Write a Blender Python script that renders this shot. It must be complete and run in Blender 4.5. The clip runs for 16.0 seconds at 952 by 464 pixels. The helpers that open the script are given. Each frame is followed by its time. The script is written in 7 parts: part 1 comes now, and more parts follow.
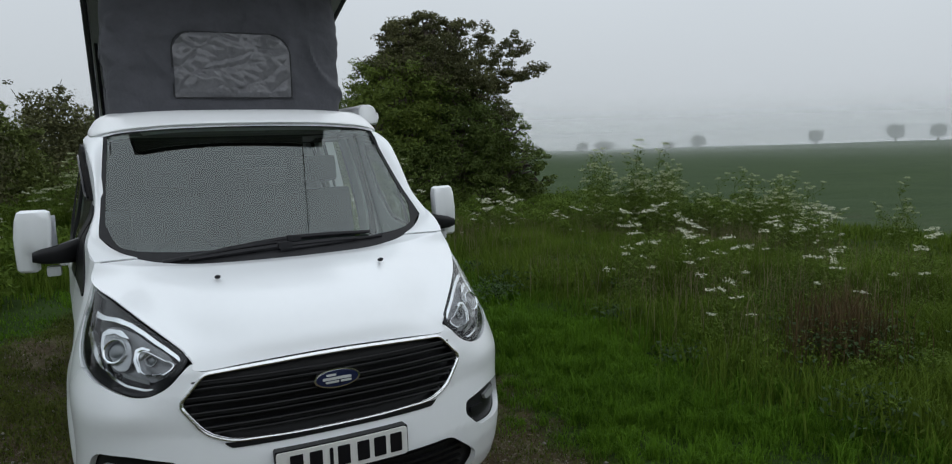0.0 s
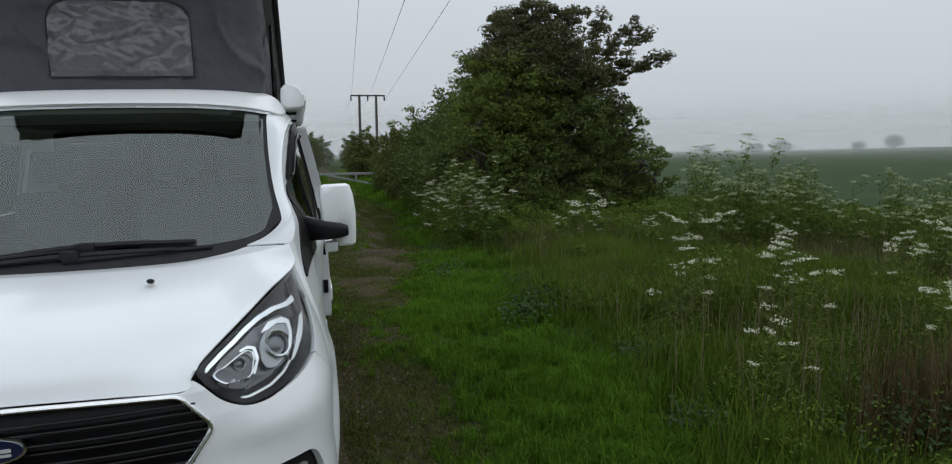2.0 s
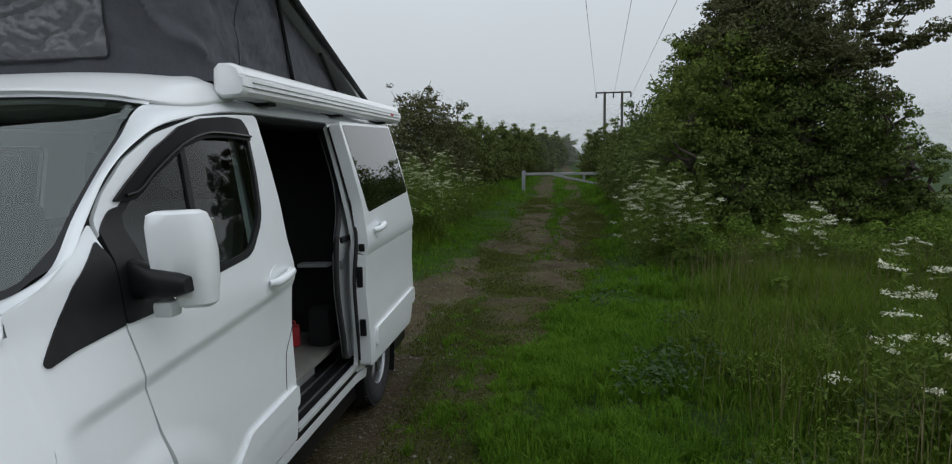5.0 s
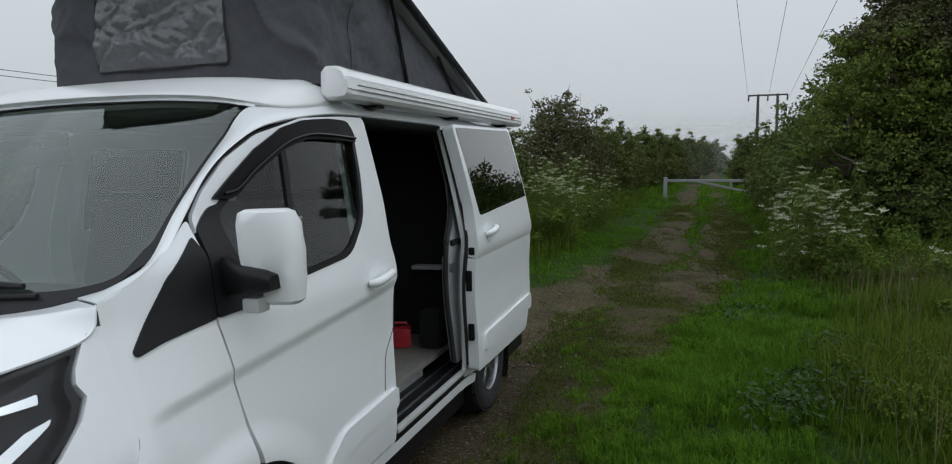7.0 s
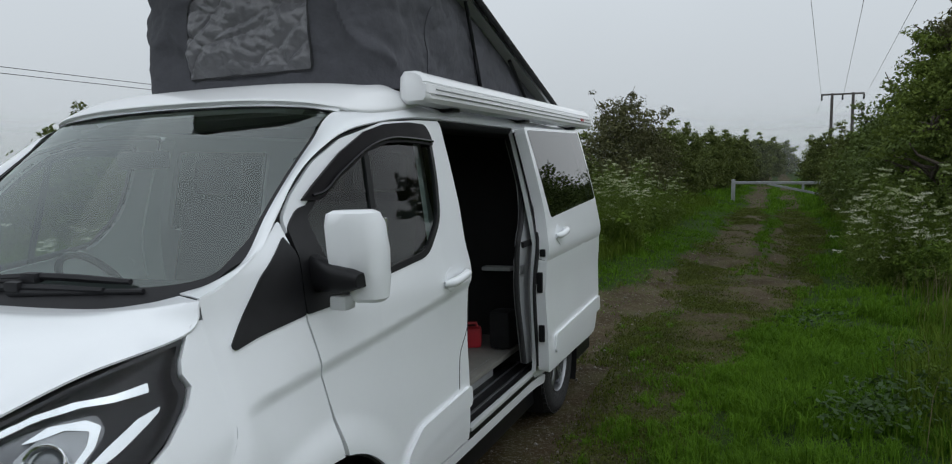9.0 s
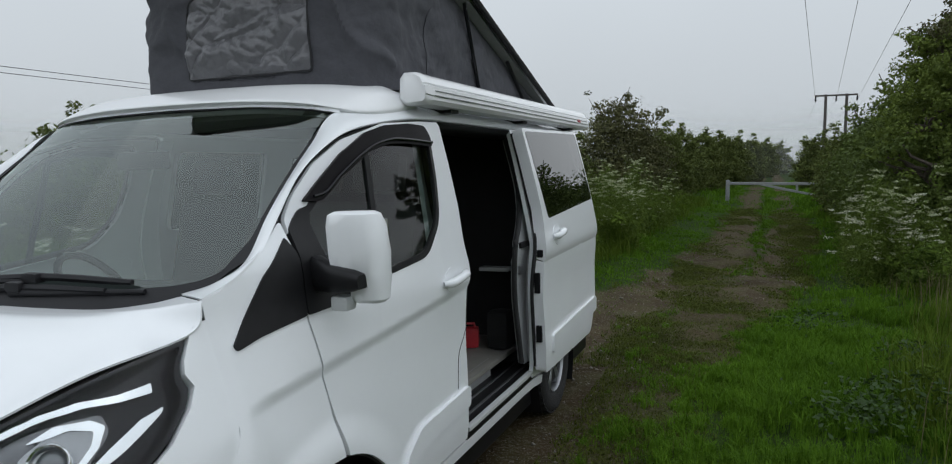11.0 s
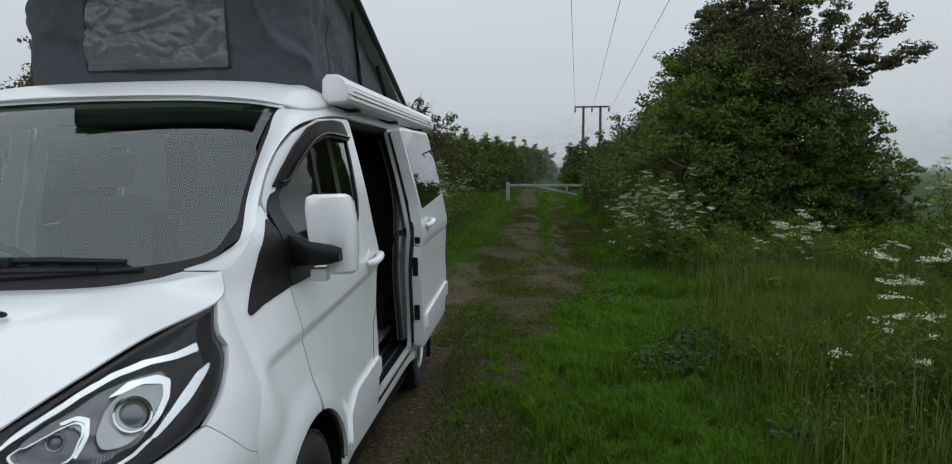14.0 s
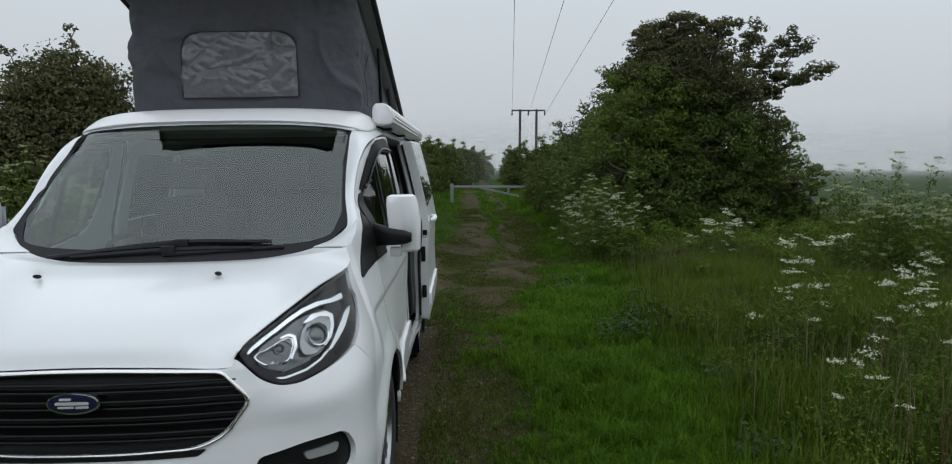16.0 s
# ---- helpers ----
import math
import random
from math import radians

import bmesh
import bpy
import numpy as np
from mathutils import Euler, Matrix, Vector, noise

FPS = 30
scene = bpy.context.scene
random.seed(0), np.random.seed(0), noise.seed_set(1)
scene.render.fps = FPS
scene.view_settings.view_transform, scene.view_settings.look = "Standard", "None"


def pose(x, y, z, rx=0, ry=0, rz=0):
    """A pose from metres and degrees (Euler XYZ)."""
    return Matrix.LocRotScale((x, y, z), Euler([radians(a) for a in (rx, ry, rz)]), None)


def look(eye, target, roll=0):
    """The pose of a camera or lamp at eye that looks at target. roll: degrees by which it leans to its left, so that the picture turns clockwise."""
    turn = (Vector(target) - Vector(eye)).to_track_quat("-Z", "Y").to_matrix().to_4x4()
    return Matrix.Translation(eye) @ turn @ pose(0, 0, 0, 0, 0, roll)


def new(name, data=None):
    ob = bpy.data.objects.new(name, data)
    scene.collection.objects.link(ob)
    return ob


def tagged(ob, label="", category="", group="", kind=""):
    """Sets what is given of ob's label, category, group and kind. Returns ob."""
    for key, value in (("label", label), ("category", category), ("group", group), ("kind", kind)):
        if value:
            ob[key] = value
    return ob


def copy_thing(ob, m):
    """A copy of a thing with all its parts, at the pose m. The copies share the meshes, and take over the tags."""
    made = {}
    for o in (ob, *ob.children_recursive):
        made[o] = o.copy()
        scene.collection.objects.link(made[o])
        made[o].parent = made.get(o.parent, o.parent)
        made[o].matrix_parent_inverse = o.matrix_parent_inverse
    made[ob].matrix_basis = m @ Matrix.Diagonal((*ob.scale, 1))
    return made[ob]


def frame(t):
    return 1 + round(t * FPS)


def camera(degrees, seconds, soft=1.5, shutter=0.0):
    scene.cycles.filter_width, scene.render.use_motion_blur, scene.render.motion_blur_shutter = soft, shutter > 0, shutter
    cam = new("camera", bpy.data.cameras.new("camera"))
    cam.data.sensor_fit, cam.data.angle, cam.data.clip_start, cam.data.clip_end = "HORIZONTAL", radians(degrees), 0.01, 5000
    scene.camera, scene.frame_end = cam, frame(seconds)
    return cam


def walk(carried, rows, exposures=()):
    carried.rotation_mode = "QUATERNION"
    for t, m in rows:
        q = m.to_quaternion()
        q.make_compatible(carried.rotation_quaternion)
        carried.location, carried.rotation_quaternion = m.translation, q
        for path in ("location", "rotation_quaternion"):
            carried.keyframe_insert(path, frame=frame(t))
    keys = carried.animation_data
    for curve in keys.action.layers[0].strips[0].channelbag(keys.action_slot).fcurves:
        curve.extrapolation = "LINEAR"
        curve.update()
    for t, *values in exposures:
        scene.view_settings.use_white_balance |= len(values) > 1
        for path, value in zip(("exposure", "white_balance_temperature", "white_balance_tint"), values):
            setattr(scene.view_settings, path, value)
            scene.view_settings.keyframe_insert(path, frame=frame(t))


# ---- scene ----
cam = camera(67.7, 16.0, soft=1.15)
PATH = [
    (0, (-0.764, -2.682, 1.791), (0.142, -0.914, 1.557), -0.8),
    (0.5, (-0.362, -2.603, 1.761), (0.461, -0.795, 1.529), -0.8),
    (1, (0.09, -2.556, 1.756), (0.731, -0.675, 1.529), -1.1),
    (1.5, (0.463, -2.39, 1.736), (0.992, -0.475, 1.508), -0.8),
    (2, (0.848, -2.166, 1.718), (1.325, -0.237, 1.49), -0.6),
    (2.5, (1.206, -1.967, 1.738), (1.58, -0.015, 1.509), -0.6),
    (3, (1.463, -1.686, 1.718), (1.72, 0.284, 1.49), -0.4),
    (5.3, (2.185, -0.711, 1.733), (1.877, 1.253, 1.509), -0.6),
    (5.5, (2.218, -0.696, 1.728), (1.852, 1.258, 1.51), -0.5),
    (6, (2.25, -0.658, 1.721), (1.765, 1.271, 1.508), -0.3),
    (6.5, (2.257, -0.637, 1.713), (1.683, 1.268, 1.505), -0.4),
    (7, (2.266, -0.62, 1.714), (1.658, 1.274, 1.509), -0.5),
    (7.5, (2.235, -0.635, 1.712), (1.607, 1.253, 1.511), -0.4),
    (8, (2.215, -0.651, 1.714), (1.532, 1.218, 1.514), -0.4),
    (8.5, (2.211, -0.665, 1.712), (1.47, 1.182, 1.515), -0.5),
    (9, (2.221, -0.676, 1.717), (1.453, 1.16, 1.519), -0.6),
    (11.3, (2.203, -0.705, 1.722), (1.456, 1.14, 1.524), -0.4),
    (11.5, (2.176, -0.715, 1.715), (1.504, 1.157, 1.514), -0.1),
    (12, (2.057, -0.69, 1.726), (1.704, 1.268, 1.526), 0.5),
    (12.5, (1.916, -0.695, 1.716), (1.7, 1.284, 1.518), 0.3),
    (13, (1.881, -0.83, 1.707), (1.681, 1.15, 1.512), -0.1),
    (13.5, (1.853, -1.067, 1.711), (1.671, 0.915, 1.516), -0.0),
    (14, (1.739, -1.303, 1.679), (1.586, 0.682, 1.488), 0.0),
    (14.5, (1.628, -1.547, 1.681), (1.564, 0.443, 1.493), 0.0),
    (15, (1.602, -1.853, 1.673), (1.579, 0.138, 1.486), -0.0),
    (15.5, (1.485, -2.151, 1.687), (1.499, -0.16, 1.501), 0.0),
    (16, (1.331, -2.402, 1.719), (1.362, -0.411, 1.532), 0.2),
]
walk(cam, [(t, look(eye, target, roll)) for t, eye, target, roll in PATH])

# ---- world, sun ----
world = bpy.data.worlds.new("overcast_sky")
scene.world = world
world.use_nodes = True
wn, wl = world.node_tree.nodes, world.node_tree.links
wn.clear()
w_out = wn.new("ShaderNodeOutputWorld")
w_bg = wn.new("ShaderNodeBackground")
w_sky = wn.new("ShaderNodeTexSky")
w_sky.sky_type, w_sky.sun_disc = "NISHITA", False
w_sky.sun_elevation, w_sky.sun_rotation = radians(57), radians(98)
w_sky.air_density, w_sky.dust_density = 1.0, 6.0
w_grey = wn.new("ShaderNodeHueSaturation")
w_grey.inputs["Saturation"].default_value = 0.15
w_grey.inputs["Value"].default_value = 0.055
w_co = wn.new("ShaderNodeTexCoord")
w_sep = wn.new("ShaderNodeSeparateXYZ")
w_ramp = wn.new("ShaderNodeValToRGB")
w_ramp.color_ramp.elements[0].color = (0.615, 0.668, 0.712, 1)
w_ramp.color_ramp.elements[1].color = (1.18, 1.30, 1.43, 1)
cloud = wn.new("ShaderNodeTexNoise")
cloud.inputs["Scale"].default_value, cloud.inputs["Detail"].default_value = 2.2, 3.0
w_cl = wn.new("ShaderNodeMapRange")
w_cl.inputs["To Min"].default_value, w_cl.inputs["To Max"].default_value = 0.94, 1.06
w_mul = wn.new("ShaderNodeMixRGB")
w_mul.blend_type, w_mul.inputs[0].default_value = "MULTIPLY", 1.0
w_mix = wn.new("ShaderNodeMixRGB")
w_mix.inputs[0].default_value = 0.12
wl.new(w_co.outputs["Generated"], w_sep.inputs[0])
wl.new(w_sep.outputs["Z"], w_ramp.inputs[0])
wl.new(w_co.outputs["Generated"], cloud.inputs["Vector"])
wl.new(cloud.outputs["Fac"], w_cl.inputs["Value"])
wl.new(w_ramp.outputs[0], w_mul.inputs[1])
wl.new(w_cl.outputs[0], w_mul.inputs[2])
wl.new(w_mul.outputs[0], w_mix.inputs[1])
wl.new(w_sky.outputs[0], w_grey.inputs["Color"])
wl.new(w_grey.outputs[0], w_mix.inputs[2])
wl.new(w_mix.outputs[0], w_bg.inputs["Color"])
w_bg.inputs["Strength"].default_value = 0.93
wl.new(w_bg.outputs[0], w_out.inputs[0])

sun = new("sun", bpy.data.lights.new("sun", "SUN"))
sun.data.energy, sun.data.angle, sun.data.color = 0.5, radians(170), (1.0, 0.98, 0.95)
sun.matrix_world = look((14, -2, 22), (0, 0, 0))

# ---- materials ----
def mat(name, color, rough=0.6, metal=0.0, var=0.15, scale=8.0, bump=0.0, bscale=60.0, island=0.0, spec=0.5, coat=0.0, trans=0.0, obj=0.0, color2=None):
    """A procedural surface: two scales of colour variation, fine relief, optional per-leaf and per-piece change."""
    m = bpy.data.materials.new(name)
    m.use_nodes = True
    n, l = m.node_tree.nodes, m.node_tree.links
    b = n["Principled BSDF"]
    b.inputs["Roughness"].default_value, b.inputs["Metallic"].default_value = rough, metal
    b.inputs["Specular IOR Level"].default_value = spec
    b.inputs["Coat Weight"].default_value = coat
    b.inputs["Coat Roughness"].default_value = 0.06
    tc = n.new("ShaderNodeTexCoord")
    big, fine = n.new("ShaderNodeTexNoise"), n.new("ShaderNodeTexNoise")
    big.inputs["Scale"].default_value, big.inputs["Detail"].default_value = scale, 6
    fine.inputs["Scale"].default_value, fine.inputs["Detail"].default_value = scale * 9, 4
    l.new(tc.outputs["Object"], big.inputs["Vector"])
    l.new(tc.outputs["Object"], fine.inputs["Vector"])
    add = n.new("ShaderNodeMath")
    add.operation = "MULTIPLY_ADD"
    add.inputs[1].default_value = 0.4
    l.new(fine.outputs["Fac"], add.inputs[0])
    l.new(big.outputs["Fac"], add.inputs[2])
    last = add.outputs[0]
    if island:
        geo = n.new("ShaderNodeNewGeometry")
        a2 = n.new("ShaderNodeMath")
        a2.operation = "MULTIPLY_ADD"
        a2.inputs[1].default_value = island
        l.new(geo.outputs["Random Per Island"], a2.inputs[0])
        l.new(last, a2.inputs[2])
        last = a2.outputs[0]
    if obj:
        oi = n.new("ShaderNodeObjectInfo")
        a3 = n.new("ShaderNodeMath")
        a3.operation = "MULTIPLY_ADD"
        a3.inputs[1].default_value = obj
        l.new(oi.outputs["Random"], a3.inputs[0])
        l.new(last, a3.inputs[2])
        last = a3.outputs[0]
    ramp = n.new("ShaderNodeMapRange")
    ramp.inputs["From Min"].default_value, ramp.inputs["From Max"].default_value = 0.35, 1.05 + island + obj
    l.new(last, ramp.inputs["Value"])
    mix = n.new("ShaderNodeMixRGB")
    c2 = color2 or tuple(min(1, c * (1 + var)) for c in color)
    c1 = color if color2 else tuple(c * (1 - var) for c in color)
    mix.inputs[1].default_value, mix.inputs[2].default_value = (*c1, 1), (*c2, 1)
    l.new(ramp.outputs[0], mix.inputs[0])
    l.new(mix.outputs[0], b.inputs["Base Color"])
    if bump:
        bt = n.new("ShaderNodeTexNoise")
        bt.inputs["Scale"].default_value, bt.inputs["Detail"].default_value = bscale, 5
        l.new(tc.outputs["Object"], bt.inputs["Vector"])
        bp = n.new("ShaderNodeBump")
        bp.inputs["Strength"].default_value, bp.inputs["Distance"].default_value = bump, 0.02
        l.new(bt.outputs["Fac"], bp.inputs["Height"])
        l.new(bp.outputs[0], b.inputs["Normal"])
    if trans:
        tr = n.new("ShaderNodeBsdfTranslucent")
        l.new(mix.outputs[0], tr.inputs["Color"])
        ms = n.new("ShaderNodeMixShader")
        ms.inputs[0].default_value = trans
        l.new(b.outputs[0], ms.inputs[1])
        l.new(tr.outputs[0], ms.inputs[2])
        l.new(ms.outputs[0], n["Material Output"].inputs[0])
    return m


def glass(name, tint, ior=1.5, rough=0.0, gloss=(1.0, 1.0, 1.0)):
    """A thin pane: tinted, see-through, with real gloss."""
    m = bpy.data.materials.new(name)
    m.use_nodes = True
    n, l = m.node_tree.nodes, m.node_tree.links
    n.remove(n["Principled BSDF"])
    tr, gl, lw, ms = n.new("ShaderNodeBsdfTransparent"), n.new("ShaderNodeBsdfGlossy"), n.new("ShaderNodeLayerWeight"), n.new("ShaderNodeMixShader")
    tr.inputs["Color"].default_value = (*tint, 1)
    gl.inputs["Color"].default_value = (*gloss, 1)
    gl.inputs["Roughness"].default_value = rough
    lw.inputs["Blend"].default_value = 0.5
    f0 = 1.8 * ((ior - 1) / (ior + 1)) ** 2
    p5, f = n.new("ShaderNodeMath"), n.new("ShaderNodeMath")
    p5.operation, p5.inputs[1].default_value = "POWER", 4.5
    f.operation, f.inputs[1].default_value, f.inputs[2].default_value = "MULTIPLY_ADD", 1 - f0, f0
    l.new(lw.outputs["Facing"], p5.inputs[0])
    l.new(p5.outputs[0], f.inputs[0])
    l.new(f.outputs[0], ms.inputs[0])
    l.new(tr.outputs[0], ms.inputs[1])
    l.new(gl.outputs[0], ms.inputs[2])
    l.new(ms.outputs[0], n["Material Output"].inputs[0])
    return m


M_WHITE = mat("white_paint", (0.79, 0.812, 0.83), 0.32, 0, 0.02, 3, 0.0, spec=0.5, coat=0.6)
M_CAP = mat("white_gelcoat", (0.79, 0.80, 0.81), 0.3, 0, 0.02, 3, 0.02, 30, coat=0.4)
M_BLACK = mat("black_plastic", (0.010, 0.010, 0.011), 0.4, 0, 0.3, 20, 0.03, 400, spec=0.2)
M_SMOKE = mat("smoked_acrylic", (0.012, 0.011, 0.012), 0.35, 0, 0.2, 10, spec=0.06)
M_GLOSSBLACK = mat("gloss_black", (0.010, 0.010, 0.012), 0.16, 0, 0.2, 20, spec=0.25)
M_RUBBER = mat("rubber", (0.02, 0.02, 0.021), 0.8, 0, 0.3, 30, 0.3, 200)
M_CHROME = mat("chrome", (0.80, 0.81, 0.83), 0.10, 1, 0.05, 20)
M_ALLOY = mat("alloy", (0.36, 0.37, 0.39), 0.4, 1, 0.1, 20)
# near-black: dark mat and bag, and the cabin's shade put into colour
M_DARKIN = mat("dark_lining_and_shade", (0.008, 0.008, 0.009), 0.85, 0, 0.3, 10)
M_DASH = mat("dash_plastic", (0.022, 0.022, 0.024), 0.7, 0, 0.2, 15, spec=0.2)
M_FLOORIN = mat("van_floor", (0.17, 0.165, 0.15), 0.6, 0, 0.2, 10)
# even grey, well below the body white
M_JAMB = mat("jamb_grey", (0.34, 0.35, 0.36), 0.45, 0, 0.08, 8)
M_CANVAS = mat("grey_canvas", (0.072, 0.073, 0.084), 0.9, 0, 0.18, 6, 0.55, 15)
M_PATCH = mat("clear_vinyl", (0.128, 0.128, 0.138), 0.28, 0, 0.18, 5, 0.4, 28, spec=0.7)
M_HEADLIN = mat("headlining_cloth", (0.30, 0.30, 0.29), 0.9, 0, 0.1, 12)
M_GRILLE = mat("grille_plastic", (0.006, 0.006, 0.007), 0.4, 0, 0.3, 20, 0.1, 300, spec=0.25)
M_BAR = mat("grille_bar", (0.008, 0.008, 0.009), 0.38, 0, 0.2, 20, spec=0.3)
M_TRIMCHROME = mat("bright_chrome", (0.86, 0.87, 0.88), 0.2, 1, 0.03, 20)
M_BORDER = mat("screen_trim", (0.014, 0.014, 0.016), 0.55, 0, 0.2, 20, spec=0.25)
M_REFLECT = mat("lamp_reflector", (0.84, 0.85, 0.86), 0.12, 1, 0.04, 20)
M_LAMPGREY = mat("lamp_bezel", (0.36, 0.365, 0.375), 0.22, 0.75, 0.1, 20)
M_LAMPPANEL = mat("lamp_panel", (0.16, 0.162, 0.168), 0.28, 0.7, 0.3, 30)
M_SEAM = mat("seam_tape", (0.035, 0.035, 0.038), 0.85, 0, 0.2, 20)
M_RED = mat("red_plastic", (0.42, 0.02, 0.03), 0.45, 0, 0.2, 12)
M_SEAT = mat("seat_cloth", (0.030, 0.030, 0.032), 0.9, 0, 0.3, 20)
M_TRIM = mat("pale_trim", (0.45, 0.47, 0.47), 0.6, 0, 0.1, 10)
M_PLATE = mat("plate_face", (0.72, 0.72, 0.70), 0.4, 0, 0.04, 10)
M_BLUE = mat("badge_blue", (0.008, 0.013, 0.045), 0.25, 0, 0.1, 20, coat=0.5)
M_GREYPL = mat("grey_plastic", (0.26, 0.27, 0.27), 0.5, 0, 0.15, 15, 0.1, 200)
M_SCREEN = glass("windscreen_glass", (0.70, 0.79, 0.75), 1.58, gloss=(0.93, 1.0, 0.98))
M_SIDEGLASS = glass("side_glass", (0.60, 0.70, 0.66), 1.34)
M_PRIVACY = glass("privacy_glass", (0.04, 0.045, 0.045), 1.55)
M_LENS = glass("lamp_lens", (0.90, 0.92, 0.93), 1.2)
M_LENSBALL = mat("lens_glass", (0.09, 0.10, 0.11), 0.05, 0, 0.1, 10, coat=1.0, spec=0.9)
M_LIDIN = mat("lid_lining", (0.26, 0.27, 0.25), 0.8, 0, 0.1, 10)
M_STEEL = mat("galvanised_steel", (0.27, 0.28, 0.29), 0.5, 0.35, 0.2, 12, 0.1, 60)
M_POLE = mat("creosote_pole", (0.07, 0.06, 0.055), 0.85, 0, 0.3, 10, 0.3, 60)
M_WIRE = mat("wire_metal", (0.06, 0.06, 0.065), 0.6, 0.3, 0.1, 5)
M_BARK = mat("bark", (0.075, 0.06, 0.048), 0.9, 0, 0.35, 14, 0.6, 50)
M_LEAF = mat("hawthorn_leaf", (0.026, 0.044, 0.013), 0.75, 0, 0.3, 0.55, island=0.25, trans=0.24, color2=(0.155, 0.210, 0.045), spec=0.2)
M_LEAFY = mat("young_leaf", (0.030, 0.052, 0.012), 0.75, 0, 0.3, 0.8, island=0.3, trans=0.28, color2=(0.195, 0.255, 0.046), spec=0.2)
M_LEAFB = mat("browned_leaf", (0.026, 0.032, 0.014), 0.75, 0, 0.3, 0.7, island=0.3, trans=0.2, color2=(0.140, 0.140, 0.055), spec=0.2)
M_LEAFL = mat("hedge_leaf", (0.03, 0.044, 0.014), 0.8, 0, 0.3, 0.75, island=0.22, trans=0.25, color2=(0.145, 0.175, 0.045), spec=0.12)
M_GRASS = mat("grass_blade", (0.013, 0.042, 0.003), 0.8, 0, 0.3, 0.8, island=0.55, trans=0.3, color2=(0.140, 0.272, 0.021), spec=0.08)
M_TRODDEN = mat("trodden_grass", (0.022, 0.030, 0.008), 0.8, 0, 0.3, 1.2, island=0.5, trans=0.3, color2=(0.125, 0.152, 0.030), spec=0.08)
M_LONGGRASS = mat("long_grass", (0.025, 0.048, 0.004), 0.8, 0, 0.3, 0.9, island=0.6, trans=0.3, color2=(0.140, 0.208, 0.027), spec=0.08)
M_STRAW = mat("dock_stem", (0.042, 0.040, 0.014), 0.8, 0, 0.3, 2, island=0.6, color2=(0.128, 0.076, 0.038), spec=0.15)
M_HERB = mat("herb_leaf", (0.014, 0.034, 0.006), 0.8, 0, 0.3, 1.0, island=0.6, trans=0.3, color2=(0.155, 0.225, 0.036), spec=0.08)
M_UMBEL = mat("parsley_flower", (0.46, 0.48, 0.34), 0.8, 0, 0.2, 6, island=0.5, trans=0.3, color2=(0.78, 0.78, 0.64), spec=0.1)
M_DOCK = mat("broad_leaf", (0.02, 0.042, 0.012), 0.7, 0, 0.3, 2.0, island=0.5, trans=0.2, color2=(0.055, 0.095, 0.03), spec=0.2)
M_UMBELG = mat("fading_flower", (0.24, 0.28, 0.14), 0.8, 0, 0.2, 6, island=0.5, trans=0.3, color2=(0.52, 0.55, 0.36), spec=0.1)
M_FERN = mat("parsley_leaf", (0.040, 0.070, 0.012), 0.8, 0, 0.3, 1.4, island=0.6, trans=0.35, color2=(0.165, 0.225, 0.045), spec=0.1)
M_SEEDHEAD = mat("grass_seedhead", (0.10, 0.085, 0.045), 0.9, 0, 0.3, 2, island=0.6, trans=0.2, color2=(0.26, 0.22, 0.13), spec=0.1)
M_STONE = mat("track_stone", (0.13, 0.12, 0.11), 0.85, 0, 0.3, 20, 0.3, 90, obj=0.5, island=0.5, color2=(0.27, 0.25, 0.22))
M_FAR = mat("far_leaf", (0.03, 0.05, 0.02), 0.8, 0, 0.3, 0.5, island=0.5, color2=(0.07, 0.1, 0.04), spec=0.12)

# ---- ground ----
def smooth(a, b, v):
    t = np.clip((np.asarray(v, float) - a) / (b - a), 0, 1)
    return t * t * (3 - 2 * t)


_gr = np.random.RandomState(5)
_w = [(_gr.uniform(-1, 1, 2) * k, _gr.uniform(0, 6.28), a) for k, a in ((0.5, 0.03), (0.8, 0.03), (1.7, 0.016), (2.6, 0.012), (4.4, 0.008), (6.0, 0.007), (9, 0.006), (13, 0.005)) for _ in range(2)]


def wave(x, y):
    return sum(a * np.sin(k[0] * x + k[1] * y + p) for k, p, a in _w)


def height(x, y):
    """Ground height: a worn track with a verge on either side, in a flat field."""
    x, y = np.asarray(x, float), np.asarray(y, float)
    near = np.interp(x, [-9, -6, -3.2, -1.9, -1.0, 0, 1.0, 1.6, 2.2, 3.0, 4.2, 6, 9, 14], [0.3, 0.35, 0.2, 0.05, -0.02, 0, 0.015, 0.05, 0.10, 0.18, 0.24, 0.22, 0.10, 0.0])
    far = np.interp(x, [-9, -4, -1.0, 0.3, 1.2, 1.9, 2.7, 3.6, 4.6, 7, 14], [0.15, 0.18, 0.12, 0.05, -0.03, 0.02, -0.03, 0.03, 0.15, 0.12, 0.0])
    k = smooth(5, 12, y)
    z = near * (1 - k) + far * k
    under = (1 - smooth(0.95, 1.6, np.abs(x))) * (1 - smooth(5.2, 6.5, y)) * smooth(-3, -1, y)
    w = wave(x, y) * (1 - 0.85 * under)
    far_off = np.hypot(x, y)
    hill = 2.6 * smooth(50, 220, far_off) * smooth(0.55, 1.15, np.arctan2(x, y)) * (1 - smooth(1.6, 2.4, np.arctan2(x, y)))
    fade = 1 - smooth(35, 70, np.hypot(x, y - 5))
    return z * fade + w * (0.25 + 0.75 * fade) - 0.0006 * np.maximum(y - 12, 0) * fade + hill


